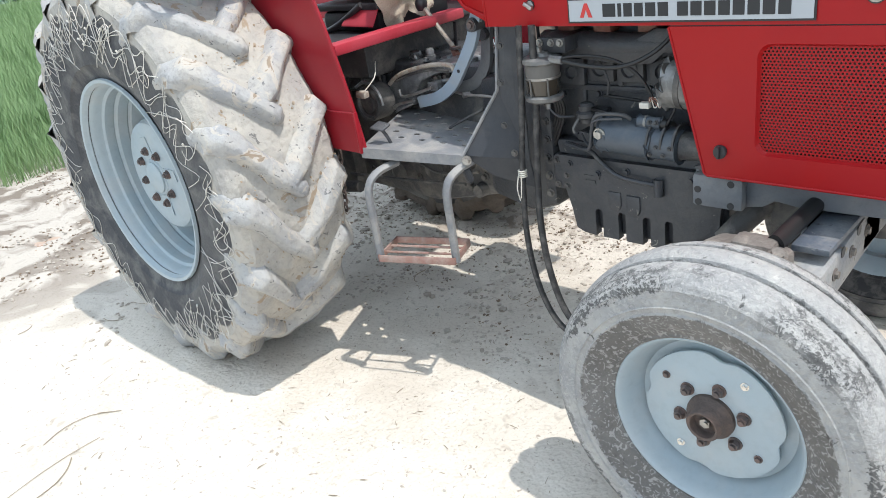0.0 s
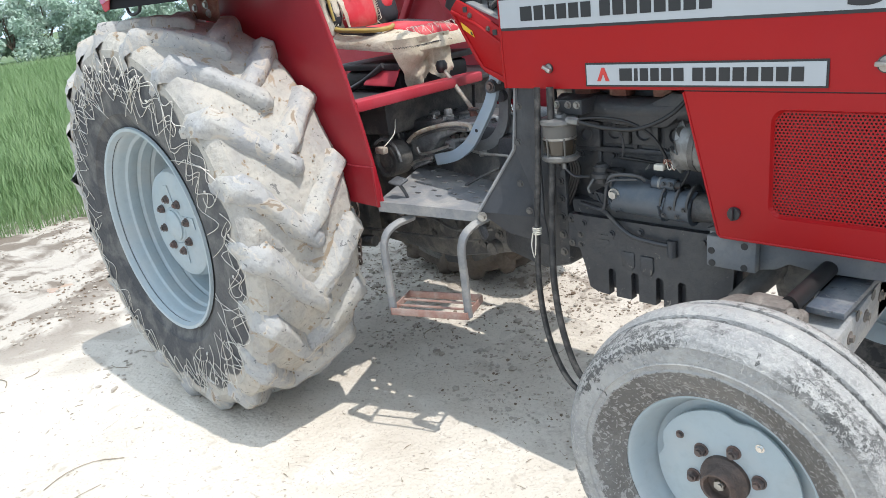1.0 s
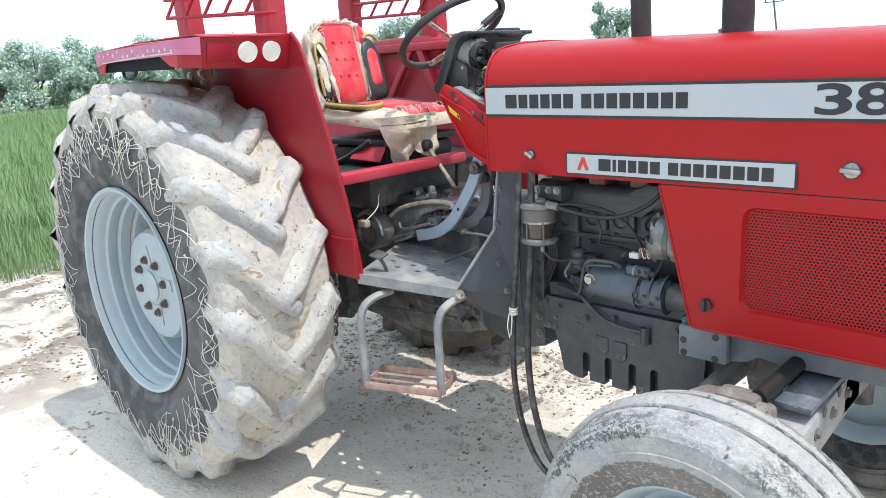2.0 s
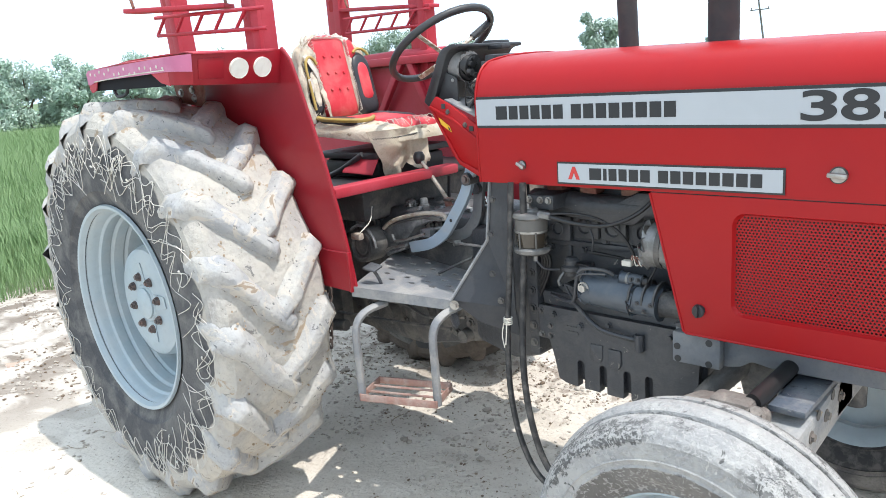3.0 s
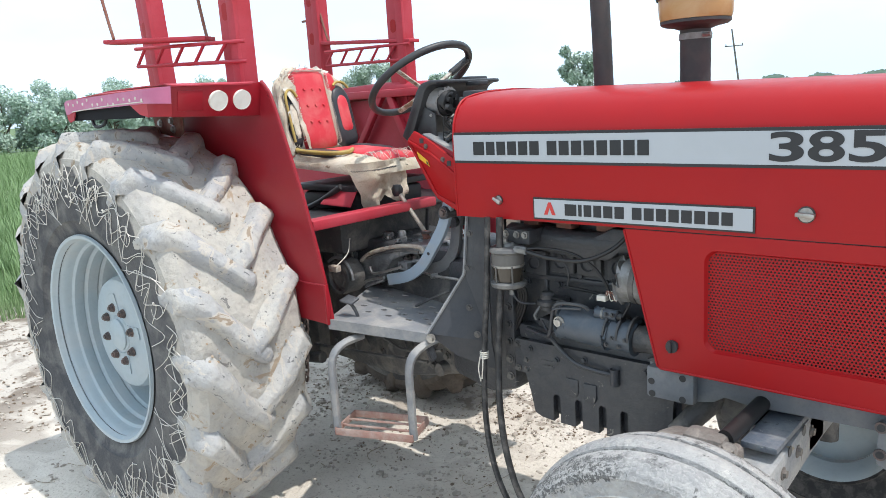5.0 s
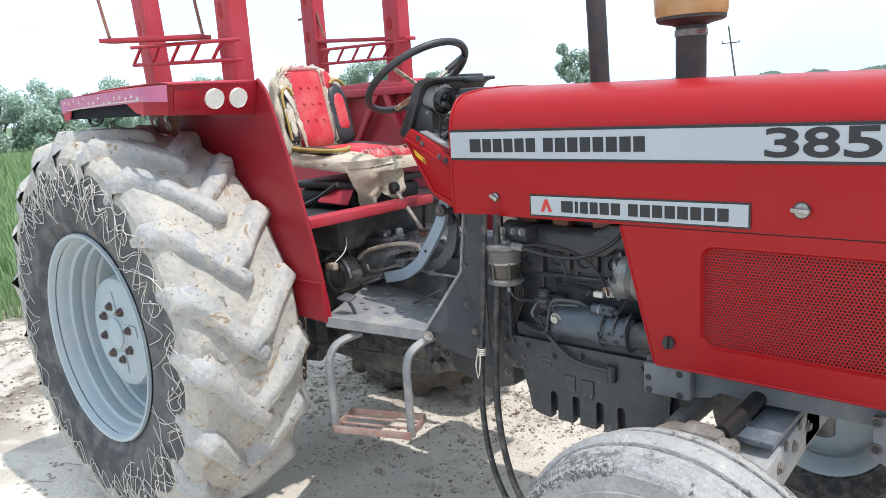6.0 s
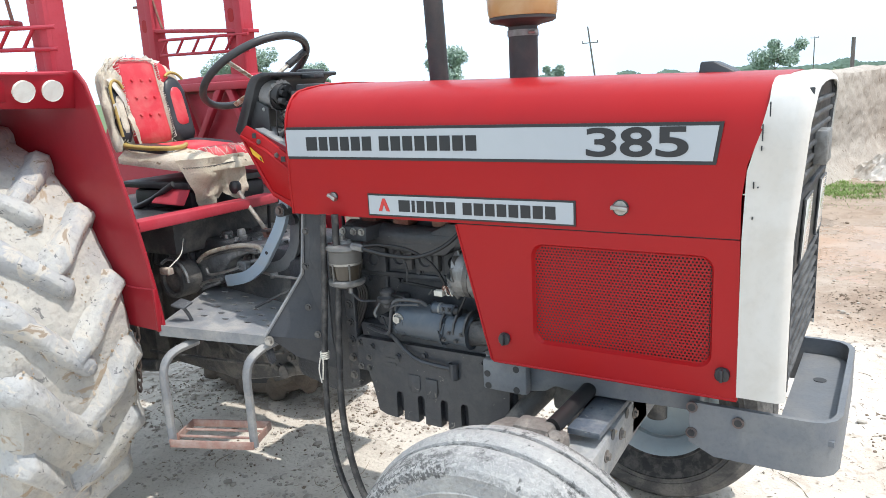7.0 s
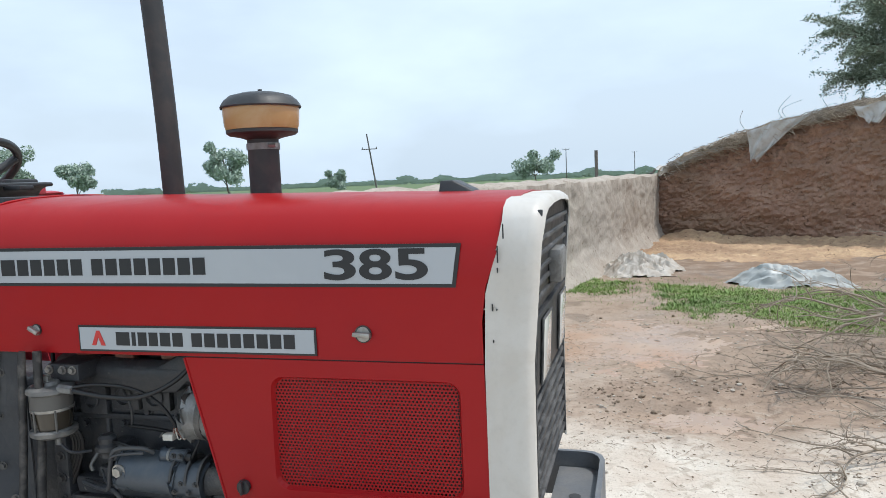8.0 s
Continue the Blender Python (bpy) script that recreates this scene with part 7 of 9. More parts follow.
side_frame(0.0, 0.568, -0.5, ((0.05, -0.75, 1.862), (0.45, -0.56, 1.842)), ((0.0, -0.60, 1.782), (0.68, -0.545, 1.750), 0.068))
side_frame(-0.19, 0.41, 0.5, ((-0.14, 0.46, 1.895), (0.50, 0.46, 1.848)), ((-0.10, 0.46, 1.785), (0.50, 0.46, 1.772), 0.07))
part("frame_brace", tube([(0.41, 0.46, 1.30), (0.62, 0.46, 1.62)], 0.03, 4, steps=1), RED_DULL, tractor)
part("frame_brace", tube([(0.55, 0.5, 1.30), (0.72, 0.5, 1.60)], 0.025, 4, steps=1), RED_DULL, tractor)

# ----- hanging hydraulic hoses and chain -----
hose_a = part("hydraulic_hose", tube([(1.55, -0.352, 1.22), (1.54, -0.36, 1.0), (1.525, -0.37, 0.78), (1.53, -0.385, 0.58), (1.57, -0.40, 0.42), (1.64, -0.41, 0.31), (1.74, -0.42, 0.27)], 0.0095, 12), RUBBER, tractor, "hanging black hydraulic hose tied with string")
part("hydraulic_hose", tube([(1.59, -0.345, 1.22), (1.585, -0.35, 1.0), (1.575, -0.36, 0.80), (1.585, -0.38, 0.62), (1.62, -0.395, 0.46), (1.68, -0.405, 0.34), (1.78, -0.42, 0.30)], 0.0105, 12), RUBBER, tractor, "hanging black hydraulic hose")
kt = bmesh.new()
for k in range(4):
    lathe([(0.0125 + 0.0025 * math.cos(2 * math.pi * i / 6), 0.0025 * math.sin(2 * math.pi * i / 6)) for i in range(6)], (1.5255, -0.3705, 0.775 + 0.006 * k), "Z", 12, kt, closed=True)
tube([(1.52, -0.385, 0.78), (1.515, -0.39, 0.74), (1.522, -0.39, 0.70)], 0.002, 5, kt)
tube([(1.53, -0.385, 0.78), (1.532, -0.39, 0.75), (1.528, -0.392, 0.71)], 0.002, 5, kt)
part("string_tie", kt, THREAD, hose_a, "white string tie")
for k in range(9):
    z = 0.84 - 0.027 * k
    link = lathe([(0.012 + 0.0042 * math.cos(2 * math.pi * i / 6), 0.0042 * math.sin(2 * math.pi * i / 6)) for i in range(6)], (0, 0, 0), "Z", 12, closed=True)
    link.transform(Matrix.Translation((0.800 - 0.004 * k, -0.50, z - 0.03)) @ pose(0, 0, 0, 90, 0, 90 * (k % 2)) @ Matrix.Diagonal((0.8, 1.4, 1, 1)))
    part("chain_link", link, HUB_RUST, tractor)
# ---------- the ground and what stands round the tractor ----------
def ground_material():
    m = bpy.data.materials.new("pale_clay_ground")
    m.use_nodes = True
    n, l = m.node_tree.nodes, m.node_tree.links
    b = n["Principled BSDF"]
    tc = n.new("ShaderNodeTexCoord")
    sep = n.new("ShaderNodeSeparateXYZ")
    l.new(tc.outputs["Object"], sep.inputs["Vector"])

    def noise_tex(s, d=7.0, dist=0.0):
        t = n.new("ShaderNodeTexNoise")
        t.inputs["Scale"].default_value, t.inputs["Detail"].default_value, t.inputs["Distortion"].default_value = s, d, dist
        l.new(tc.outputs["Object"], t.inputs["Vector"])
        return t.outputs["Fac"]

    def calc(op, a, c):
        x = n.new("ShaderNodeMath")
        x.operation = op
        for i, v in enumerate((a, c)):
            if isinstance(v, (int, float)):
                x.inputs[i].default_value = v
            else:
                l.new(v, x.inputs[i])
        return x.outputs[0]

    def ramp(v, lo, hi, to=1.0):
        r = n.new("ShaderNodeMapRange")
        r.inputs["From Min"].default_value, r.inputs["From Max"].default_value, r.inputs["To Max"].default_value = lo, hi, to
        l.new(v, r.inputs["Value"])
        return r.outputs["Result"]

    def mix(a, c, f):
        x = n.new("ShaderNodeMix")
        x.data_type = "RGBA"
        for key, v in (("A", a), ("B", c)):
            if isinstance(v, tuple):
                x.inputs[key].default_value = (*v, 1)
            else:
                l.new(v, x.inputs[key])
        l.new(f, x.inputs["Factor"])
        return x.outputs["Result"]

    col = mix((0.645, 0.588, 0.512), (0.565, 0.507, 0.435), ramp(noise_tex(1.3, 6), 0.42, 0.62))
    col = mix(col, (0.705, 0.65, 0.575), ramp(noise_tex(4.0, 6, 0.5), 0.5, 0.68, 0.7))
    col = mix(col, (0.30, 0.25, 0.20), ramp(noise_tex(19.0, 6, 1.2), 0.60, 0.70, 0.4))
    col = mix(col, (0.36, 0.31, 0.25), ramp(noise_tex(90.0, 3), 0.56, 0.72, 0.5))
    # damp churned soil under and behind the tractor
    wob = calc("MULTIPLY", calc("SUBTRACT", noise_tex(0.9, 4), 0.5), 2.2)
    damp_a = calc("MULTIPLY", ramp(calc("ADD", calc("MULTIPLY", sep.outputs["Y"], 1.0), wob), -0.1, 0.6), ramp(calc("ADD", calc("MULTIPLY", sep.outputs["X"], -1.0), wob), -2.2, -1.0))
    col = mix(col, (0.47, 0.415, 0.36), calc("MULTIPLY", damp_a, 0.45))
    col = mix(col, (0.20, 0.155, 0.12), calc("MULTIPLY", damp_a, ramp(noise_tex(6.5, 9, 1.0), 0.53, 0.61, 0.7)))
    # warmer trodden soil behind and beside the nose
    tan = calc("MULTIPLY", ramp(calc("ADD", sep.outputs["X"], calc("MULTIPLY", wob, 0.6)), 1.7, 2.9), ramp(calc("ADD", sep.outputs["Y"], calc("MULTIPLY", wob, 0.45)), 2.35, 3.0))
    pinkish = ramp(calc("ADD", sep.outputs["X"], calc("MULTIPLY", wob, 0.5)), 2.2, 3.0)
    col = mix(col, (0.50, 0.41, 0.335), calc("MULTIPLY", pinkish, ramp(noise_tex(2.2, 7, 0.8), 0.40, 0.60, 0.75)))
    col = mix(col, (0.34, 0.28, 0.22), calc("MULTIPLY", pinkish, ramp(noise_tex(11.0, 8, 1.2), 0.55, 0.63, 0.6)))
    col = mix(col, (0.33, 0.235, 0.17), calc("MULTIPLY", tan, 0.9))
    col = mix(col, (0.18, 0.125, 0.092), calc("MULTIPLY", tan, ramp(noise_tex(3.0, 10, 1.8), 0.49, 0.60, 0.8)))
    col = mix(col, (0.48, 0.41, 0.34), calc("MULTIPLY", tan, ramp(noise_tex(8.0, 8, 0.8), 0.55, 0.64, 0.6)))
    # a wet dark rut runs past the pool's near shore
    rut = calc("ABSOLUTE", calc("ADD", calc("SUBTRACT", sep.outputs["Y"], calc("MULTIPLY", sep.outputs["X"], 0.3)), calc("ADD", calc("MULTIPLY", wob, 0.22), -2.72)), 0.0)
    rut = calc("MULTIPLY", ramp(calc("MULTIPLY", rut, -1.0), -0.42, -0.16), tan)
    col = mix(col, (0.215, 0.148, 0.108), calc("MULTIPLY", rut, ramp(noise_tex(5.0, 8, 0.8), 0.38, 0.54, 0.9)))
    col = mix(col, (0.24, 0.19, 0.15), ramp(noise_tex(38.0, 6, 1.5), 0.64, 0.70, 0.7))
    left_mud = ramp(calc("ADD", calc("MULTIPLY", sep.outputs["X"], -1.0), wob), 0.5, 1.6)
    col = mix(col, (0.40, 0.36, 0.315), calc("MULTIPLY", left_mud, 0.75))
    col = mix(col, (0.155, 0.122, 0.095), calc("MULTIPLY", left_mud, ramp(noise_tex(2.6, 8, 1.2), 0.50, 0.60, 0.85)))
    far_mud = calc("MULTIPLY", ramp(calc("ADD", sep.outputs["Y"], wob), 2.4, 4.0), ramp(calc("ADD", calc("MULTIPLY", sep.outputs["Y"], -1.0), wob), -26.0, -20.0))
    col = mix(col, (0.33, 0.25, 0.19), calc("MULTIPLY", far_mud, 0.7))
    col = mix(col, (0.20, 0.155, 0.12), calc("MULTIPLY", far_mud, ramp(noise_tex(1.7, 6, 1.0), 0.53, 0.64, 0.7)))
    # brown soil between the grass and the fodder
    soil = calc("MULTIPLY", ramp(calc("ADD", sep.outputs["Y"], calc("MULTIPLY", wob, 0.5)), 8.3, 9.2), ramp(calc("ADD", sep.outputs["X"], wob), 2.6, 3.4))
    soil = calc("MULTIPLY", soil, ramp(calc("MULTIPLY", sep.outputs["Y"], -1.0), -20.0, -17.0))
    col = mix(col, (0.225, 0.155, 0.108), calc("MULTIPLY", soil, ramp(noise_tex(2.4, 8, 0.8), 0.36, 0.56, 0.9)))
    # green ground under the crop
    green = ramp(calc("ADD", calc("MULTIPLY", sep.outputs["X"], -1.0), calc("MULTIPLY", wob, 0.35)), 3.9, 4.4)
    green2 = ramp(calc("ADD", sep.outputs["Y"], wob), 30.0, 34.0)
    g = calc("MAXIMUM", green, green2)
    gcol = mix((0.085, 0.155, 0.06), (0.12, 0.18, 0.08), ramp(noise_tex(0.05, 4), 0.4, 0.6))
    col = mix(col, gcol, calc("MULTIPLY", g, 0.9))
    l.new(col, b.inputs["Base Color"])
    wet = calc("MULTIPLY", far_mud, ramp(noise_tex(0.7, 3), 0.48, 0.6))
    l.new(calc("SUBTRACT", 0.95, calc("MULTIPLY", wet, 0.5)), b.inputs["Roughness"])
    b.inputs["Specular IOR Level"].default_value = 0.25
    bp = n.new("ShaderNodeBump")
    bp.inputs["Strength"].default_value, bp.inputs["Distance"].default_value = 0.7, 0.022
    h = calc("ADD", calc("MULTIPLY", noise_tex(14.0, 8), 0.7), calc("MULTIPLY", noise_tex(60.0, 6), 0.5))
    l.new(h, bp.inputs["Height"])
    l.new(bp.outputs["Normal"], b.inputs["Normal"])
    return m


POOLS = ((2.95, 5.3, 0.95, 1.12), (3.42, 3.02, 0.55, 0.28), (4.55, 6.0, 0.6, 0.22))


def lay(x, y):
    """The ground's height."""
    p = Vector((x, y, 0))
    z = 0.012 * noise.noise(p * 1.1) + 0.007 * noise.noise(p * 4.3) + 0.004 * noise.noise(p * 11)
    rough = 0.0
    if y > -0.4 and x < 1.6:
        rough = min(1, (y + 0.4) / 0.5)
    if x < -1.2:
        rough = max(rough, min(1, (-1.2 - x) / 0.8))
    if y > 2.5:
        rough = max(rough, min(1, (y - 2.5) / 1.0) * 0.8)
    z += rough * (0.026 * noise.noise(p * 3.1 + Vector((4, 1, 0))) + 0.022 * abs(noise.noise(p * 8.0)) + 0.012 * noise.noise(p * 17))
    if y > 2.0 and x > 1.5:
        for cx, cy, rx, ry in POOLS:
            e = ((x - cx) / rx) ** 2 + ((y - cy) / ry) ** 2
            if e < 1.8:
                z = z * (0.35 if e < 1 else 0.35 + 0.65 * (e - 1) / 0.8) - 0.022 * max(0.0, 1 - e / 1.8)
    if x > 2.2 and y > 0.5:
        z += min(1, (x - 2.2) / 0.5) * (0.010 * abs(noise.noise(p * 6.0)) + 0.010 * noise.noise(p * 13 + Vector((2, 2, 0))))
    away = max(0.0, math.hypot(x - 1.5, y - 2) - 14) / 60
    return z * max(0.0, 1 - away) if away < 1 else 0.0


def graded(lo, hi, fine, far):
    out = [lo + fine * k for k in range(int((hi - lo) / fine) + 1)]
    a, step = out[-1], fine
    while a < far:
        step *= 1.16
        a += step
        out.append(a)
    a, step = out[0], fine
    low = []
    while a > -far:
        step *= 1.16
        a -= step
        low.append(a)
    return low[::-1] + out


gx, gy_ = graded(-4.2, 6.0, 0.045, 2500), graded(-3.0, 8.0, 0.05, 2500)
verts = [(x, y, lay(x, y)) for y in gy_ for x in gx]
nx = len(gx)
faces = [(j * nx + i, j * nx + i + 1, (j + 1) * nx + i + 1, (j + 1) * nx + i) for j in range(len(gy_) - 1) for i in range(nx - 1)]
gm = bpy.data.meshes.new("ground")
gm.from_pydata(verts, [], faces)
gm.polygons.foreach_set("use_smooth", [True] * len(faces))
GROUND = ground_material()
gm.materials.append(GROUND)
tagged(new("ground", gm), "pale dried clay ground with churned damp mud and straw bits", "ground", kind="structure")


def stuff(name, verts, faces, material, label, category, kind="stuff"):
    me = bpy.data.meshes.new(name)
    me.from_pydata(verts, [], faces)
    me.materials.append(material)
    return tagged(new(name, me), label, category, kind=kind)


CROP = mat("young_crop_leaf", (0.17, 0.27, 0.11), 0.6, second=(0.25, 0.345, 0.17), amount=0.7, scale=3, third=(0.12, 0.21, 0.07), third_amount=0.6, third_scale=0.6)
GRASS = mat("short_grass", (0.17, 0.275, 0.062), 0.6, second=(0.27, 0.33, 0.115), amount=0.7, scale=5, third=(0.10, 0.19, 0.05), third_amount=0.7, third_scale=1.0)
# ORCHARD and FAR_LEAF are paled: distance haze is put into the leaf colour
ORCHARD = mat("haze_paled_orchard_leaf", (0.41, 0.52, 0.435), 0.9, second=(0.47, 0.56, 0.48), amount=0.7, scale=1.0, spec=0.15)
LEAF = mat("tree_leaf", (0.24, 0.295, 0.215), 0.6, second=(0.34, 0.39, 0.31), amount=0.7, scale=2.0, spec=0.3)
FAR_LEAF = mat("haze_paled_tree_leaf", (0.34, 0.42, 0.35), 0.7, second=(0.38, 0.46, 0.38), amount=0.7, scale=0.5)
BARK = mat("tree_bark", (0.13, 0.10, 0.075), 0.9, second=(0.20, 0.165, 0.125), amount=0.7, scale=6, bump=0.5, bump_scale=20)
TWIG = mat("dry_thorn_twig", (0.33, 0.275, 0.215), 0.85, second=(0.19, 0.145, 0.11), amount=0.6, scale=8)
STRAW = mat("straw_bits", (0.30, 0.25, 0.18), 0.9, second=(0.22, 0.17, 0.12), amount=0.7, scale=3)
CLOD = mat("mud_clod", (0.44, 0.395, 0.34), 0.95, second=(0.30, 0.255, 0.21), amount=0.7, scale=12, bump=0.5, bump_scale=60)


def blades(name, spots, height, width, material, label, category, seed):
    rb = random.Random(seed)
    v, f = [], []
    for x, y, k in spots:
        h = height * rb.uniform(0.6, 1.15) * k
        a = rb.uniform(0, math.tau)
        lean = rb.uniform(0.1, 0.55) * h * (1.0 if height > 0.2 else 2.6)
        w = width * k
        dx, dy = math.cos(a), math.sin(a)
        z = lay(x, y) - 0.01
        b = len(v)
        v += [(x - dy * w, y + dx * w, z), (x + dy * w, y - dx * w, z), (x + dx * lean * 0.35 + dy * w * 0.8, y + dy * lean * 0.35 - dx * w * 0.8, z + h * 0.6), (x + dx * lean * 0.35 - dy * w * 0.8, y + dy * lean * 0.35 + dx * w * 0.8, z + h * 0.6),
              (x + dx * lean, y + dy * lean, z + h)]
        f += [(b, b + 1, b + 2, b + 3), (b + 3, b + 2, b + 4)]
    return stuff(name, v, f, material, label, category)


rb = random.Random(5)
spots = []
for k in range(80000):
    d = 3.75 + (rb.random() ** 1.9) * 34
    lo, hi = -1.2 - d * 0.03, 1.6 + d * 0.48
    edge = rb.random() < (0.25 if d < 4.3 else 1.0)
    if edge:
        spots.append((-d, rb.uniform(lo, hi), 1.0 + d * 0.02 if d > 5 else 0.8))
blades("crop", spots, 0.31, 0.0042, CROP, "dense green young crop in the field", "crop", 2)
# grass patch behind the tractor's nose
spots = []
LOW = ((3.2, 6.9), (3.6, 6.4), (4.05, 6.5), (4.4, 5.9), (5.0, 5.7), (9.0, 5.3))
HIGH = ((3.2, 9.05), (4.2, 8.85), (4.7, 8.3), (6.0, 8.4), (9.0, 9.0))


def line_at(knots, x):
    for (xa, ya), (xb, yb) in zip(knots, knots[1:]):
        if x <= xb:
            return ya + (yb - ya) * (x - xa) / (xb - xa)
    return knots[-1][1]


for k in range(240000):
    x, y = rb.uniform(1.6, 9), rb.uniform(4.9, 9.8)
    ragged = 0.55 * noise.noise((x * 1.1, y * 1.3, 2.0)) + 0.6 * noise.noise((x * 2.9, y * 3.4, 5.0))
    small = 0.75 * (1 - math.hypot((x - 2.4) / 0.62, (y - 8.65) / 0.95))
    large = min(y - line_at(LOW, x), line_at(HIGH, x) - y, (x - 3.15) * 1.6)
    thin = 0.5 if x > 3.3 else 0.42
    if max(small, large) + 0.55 * ragged > 0.05 + 0.45 * rb.random():
        spots.append((x, y, rb.uniform(0.4, 1.2) * (0.8 + 0.6 * max(0.0, noise.noise((x * 4, y * 4, 9))))))
    elif rb.random() < 0.035 and max(small, large) > -thin:
        spots.append((x, y, rb.uniform(0.4, 0.8)))
blades("grass_patch", spots, 0.052, 0.0052, GRASS, "patch of short green grass on damp soil", "grass", 3)

# straw bits and crumbs strewn over the clay
v, f = [], []
for k in range(6500):
    x, y = rb.uniform(-3.5, 5.5), rb.uniform(-2.6, 6.0)
    if -2.6 < y < -0.45 and rb.random() < 0.55:
        continue
    a, ln, w = rb.uniform(0, math.tau), rb.uniform(0.008, 0.045) * (2.5 if rb.random() < 0.03 else 1), rb.uniform(0.0008, 0.0024)
    dx, dy, z = math.cos(a), math.sin(a), lay(x, y) + 0.003
    b = len(v)
    v += [(x - dy * w, y + dx * w, z), (x + dy * w, y - dx * w, z), (x + dx * ln, y + dy * ln, z + rb.uniform(0, 0.006)), (x + dx * ln * 0.5, y + dy * ln * 0.5, z + 0.004)]
    f += [(b, b + 1, b + 2), (b, b + 3, b + 2), (b + 1, b + 3, b + 2)]
stuff("straw_bits", v, f, STRAW, "bits of straw and chaff strewn over the clay", "straw")


def lumps(name, spots, material, label, category, seed):
    rl = random.Random(seed)
    bm = bmesh.new()
    v, f = [], []
    base = bmesh.new()
    bmesh.ops.create_icosphere(base, subdivisions=1, radius=1)
    bv, bf = [p.co.copy() for p in base.verts], [[q.index for q in t.verts] for t in base.faces]
    base.free()
    bm.free()
    for x, y, r in spots:
        b = len(v)
        z = lay(x, y) + r * 0.2
        sx_, sy_, sz_ = rl.uniform(0.7, 1.3), rl.uniform(0.7, 1.3), rl.uniform(0.4, 0.75)
        for p in bv:
            q = p * r * (1 + 0.35 * noise.noise(p * 1.7 + Vector((x * 31, y * 17, 0))))
            v.append((x + q.x * sx_, y + q.y * sy_, z + q.z * sz_))
        f += [tuple(b + i for i in t) for t in bf]
    return stuff(name, v, f, material, label, category)


spots = []
for k in range(5200):
    x, y = rb.uniform(-3.6, 5.5), rb.uniform(-0.2, 6.5)
    if noise.noise((x * 1.3, y * 1.3, 3)) < -0.05 and rb.random() < 0.85:
        continue
    spots.append((x, y, rb.uniform(0.003, 0.011) * (2.0 if rb.random() < 0.04 else 1)))
for k in range(5200):
    x, y = rb.uniform(-0.6, 1.9), rb.uniform(-0.35, 1.9)
    if noise.noise((x * 2.1, y * 2.1, 1)) < -0.1 and rb.random() < 0.8:
        continue
    spots.append((x, y, rb.uniform(0.003, 0.010) * (2.0 if rb.random() < 0.06 else 1)))
for k in range(2600):
    x, y = rb.uniform(-3.6, -0.3), rb.uniform(-1.3, 1.5)
    if noise.noise((x * 1.6, y * 2.2, 7)) < 0.0:
        continue
    spots.append((x, y, rb.uniform(0.004, 0.016)))
for k in range(700):
    spots.append((rb.uniform(-3, 3.5), rb.uniform(-2.6, -0.3), rb.uniform(0.002, 0.006)))
lumps("mud_clods", spots, CLOD, "small clods of dried mud", "mud", 9)

# dark dung and mud crumbs on the trodden soil behind the nose
DUNG = mat("dark_mud_crumb", (0.16, 0.115, 0.08), 0.9, second=(0.27, 0.21, 0.155), amount=0.7, scale=20, bump=0.5, bump_scale=60)
spots = []
for k in range(5200):
    x, y = rb.uniform(2.3, 6.5), rb.uniform(1.2, 6.6)
    near = noise.noise((x * 1.1, y * 1.5, 11)) + 0.5 * noise.noise((x * 3.3, y * 3.9, 4))
    if near < 0.22 and rb.random() < 0.96:
        continue
    spots.append((x, y, rb.uniform(0.003, 0.009) * (3.0 if rb.random() < 0.03 else 1)))
for k in range(1300):
    x = rb.uniform(2.6, 4.9)
    y = rb.gauss(3.55 + 0.25 * (x - 2.8), 0.22) if rb.random() < 0.5 else rb.gauss(5.1, 0.65)
    if y > 4.3 and x < 3.75 + 0.3 * rb.random():
        continue
    if noise.noise((x * 2.4, y * 2.8, 17)) + 0.4 * rb.random() < 0.15:
        continue
    spots.append((x, y, 0.003 + 0.013 * rb.random() ** 3.5 * (2.0 if rb.random() < 0.06 else 1)))
for k in range(9000):
    x, y = rb.uniform(-1.2, 2.3), rb.triangular(-0.5, 1.7, 0.9)
    if noise.noise((x * 1.7, y * 1.7, 21)) + 0.4 * noise.noise((x * 5, y * 5, 8)) < 0.0 and rb.random() < 0.85:
        continue
    spots.append((x, y, 0.0015 + 0.006 * rb.random() ** 2.2 * (2.2 if rb.random() < 0.04 else 1)))
for k in range(2200):
    x, y = rb.uniform(-4.0, -0.7), rb.uniform(-1.2, 1.4)
    if noise.noise((x * 1.6, y * 2.2, 7)) < 0.05:
        continue
    spots.append((x, y, rb.uniform(0.003, 0.012)))
lumps("mud_crumbs", spots, DUNG, "dark crumbs of mud and dung on the soil", "mud", 19)
v, f = [], []
for k in range(7000):
    x, y = rb.uniform(2.3, 7.0), rb.uniform(0.8, 7.0)
    if noise.noise((x * 0.9, y * 1.3, 31)) < -0.1 and rb.random() < 0.8:
        continue
    a, ln, w = rb.uniform(0, math.tau), rb.uniform(0.008, 0.035) * (2.6 if rb.random() < 0.08 else 1), rb.uniform(0.0008, 0.0022)
    dx, dy, z = math.cos(a), math.sin(a), lay(x, y) + 0.003
    b = len(v)
    v += [(x - dy * w, y + dx * w, z), (x + dy * w, y - dx * w, z), (x + dx * ln, y + dy * ln, z + rb.uniform(0, 0.012)), (x + dx * ln * 0.5, y + dy * ln * 0.5, z + 0.006)]
    f += [(b, b + 1, b + 2), (b, b + 3, b + 2), (b + 1, b + 3, b + 2)]
stuff("twig_litter", v, f, TWIG, "broken twigs and stalks littering the soil", "litter")

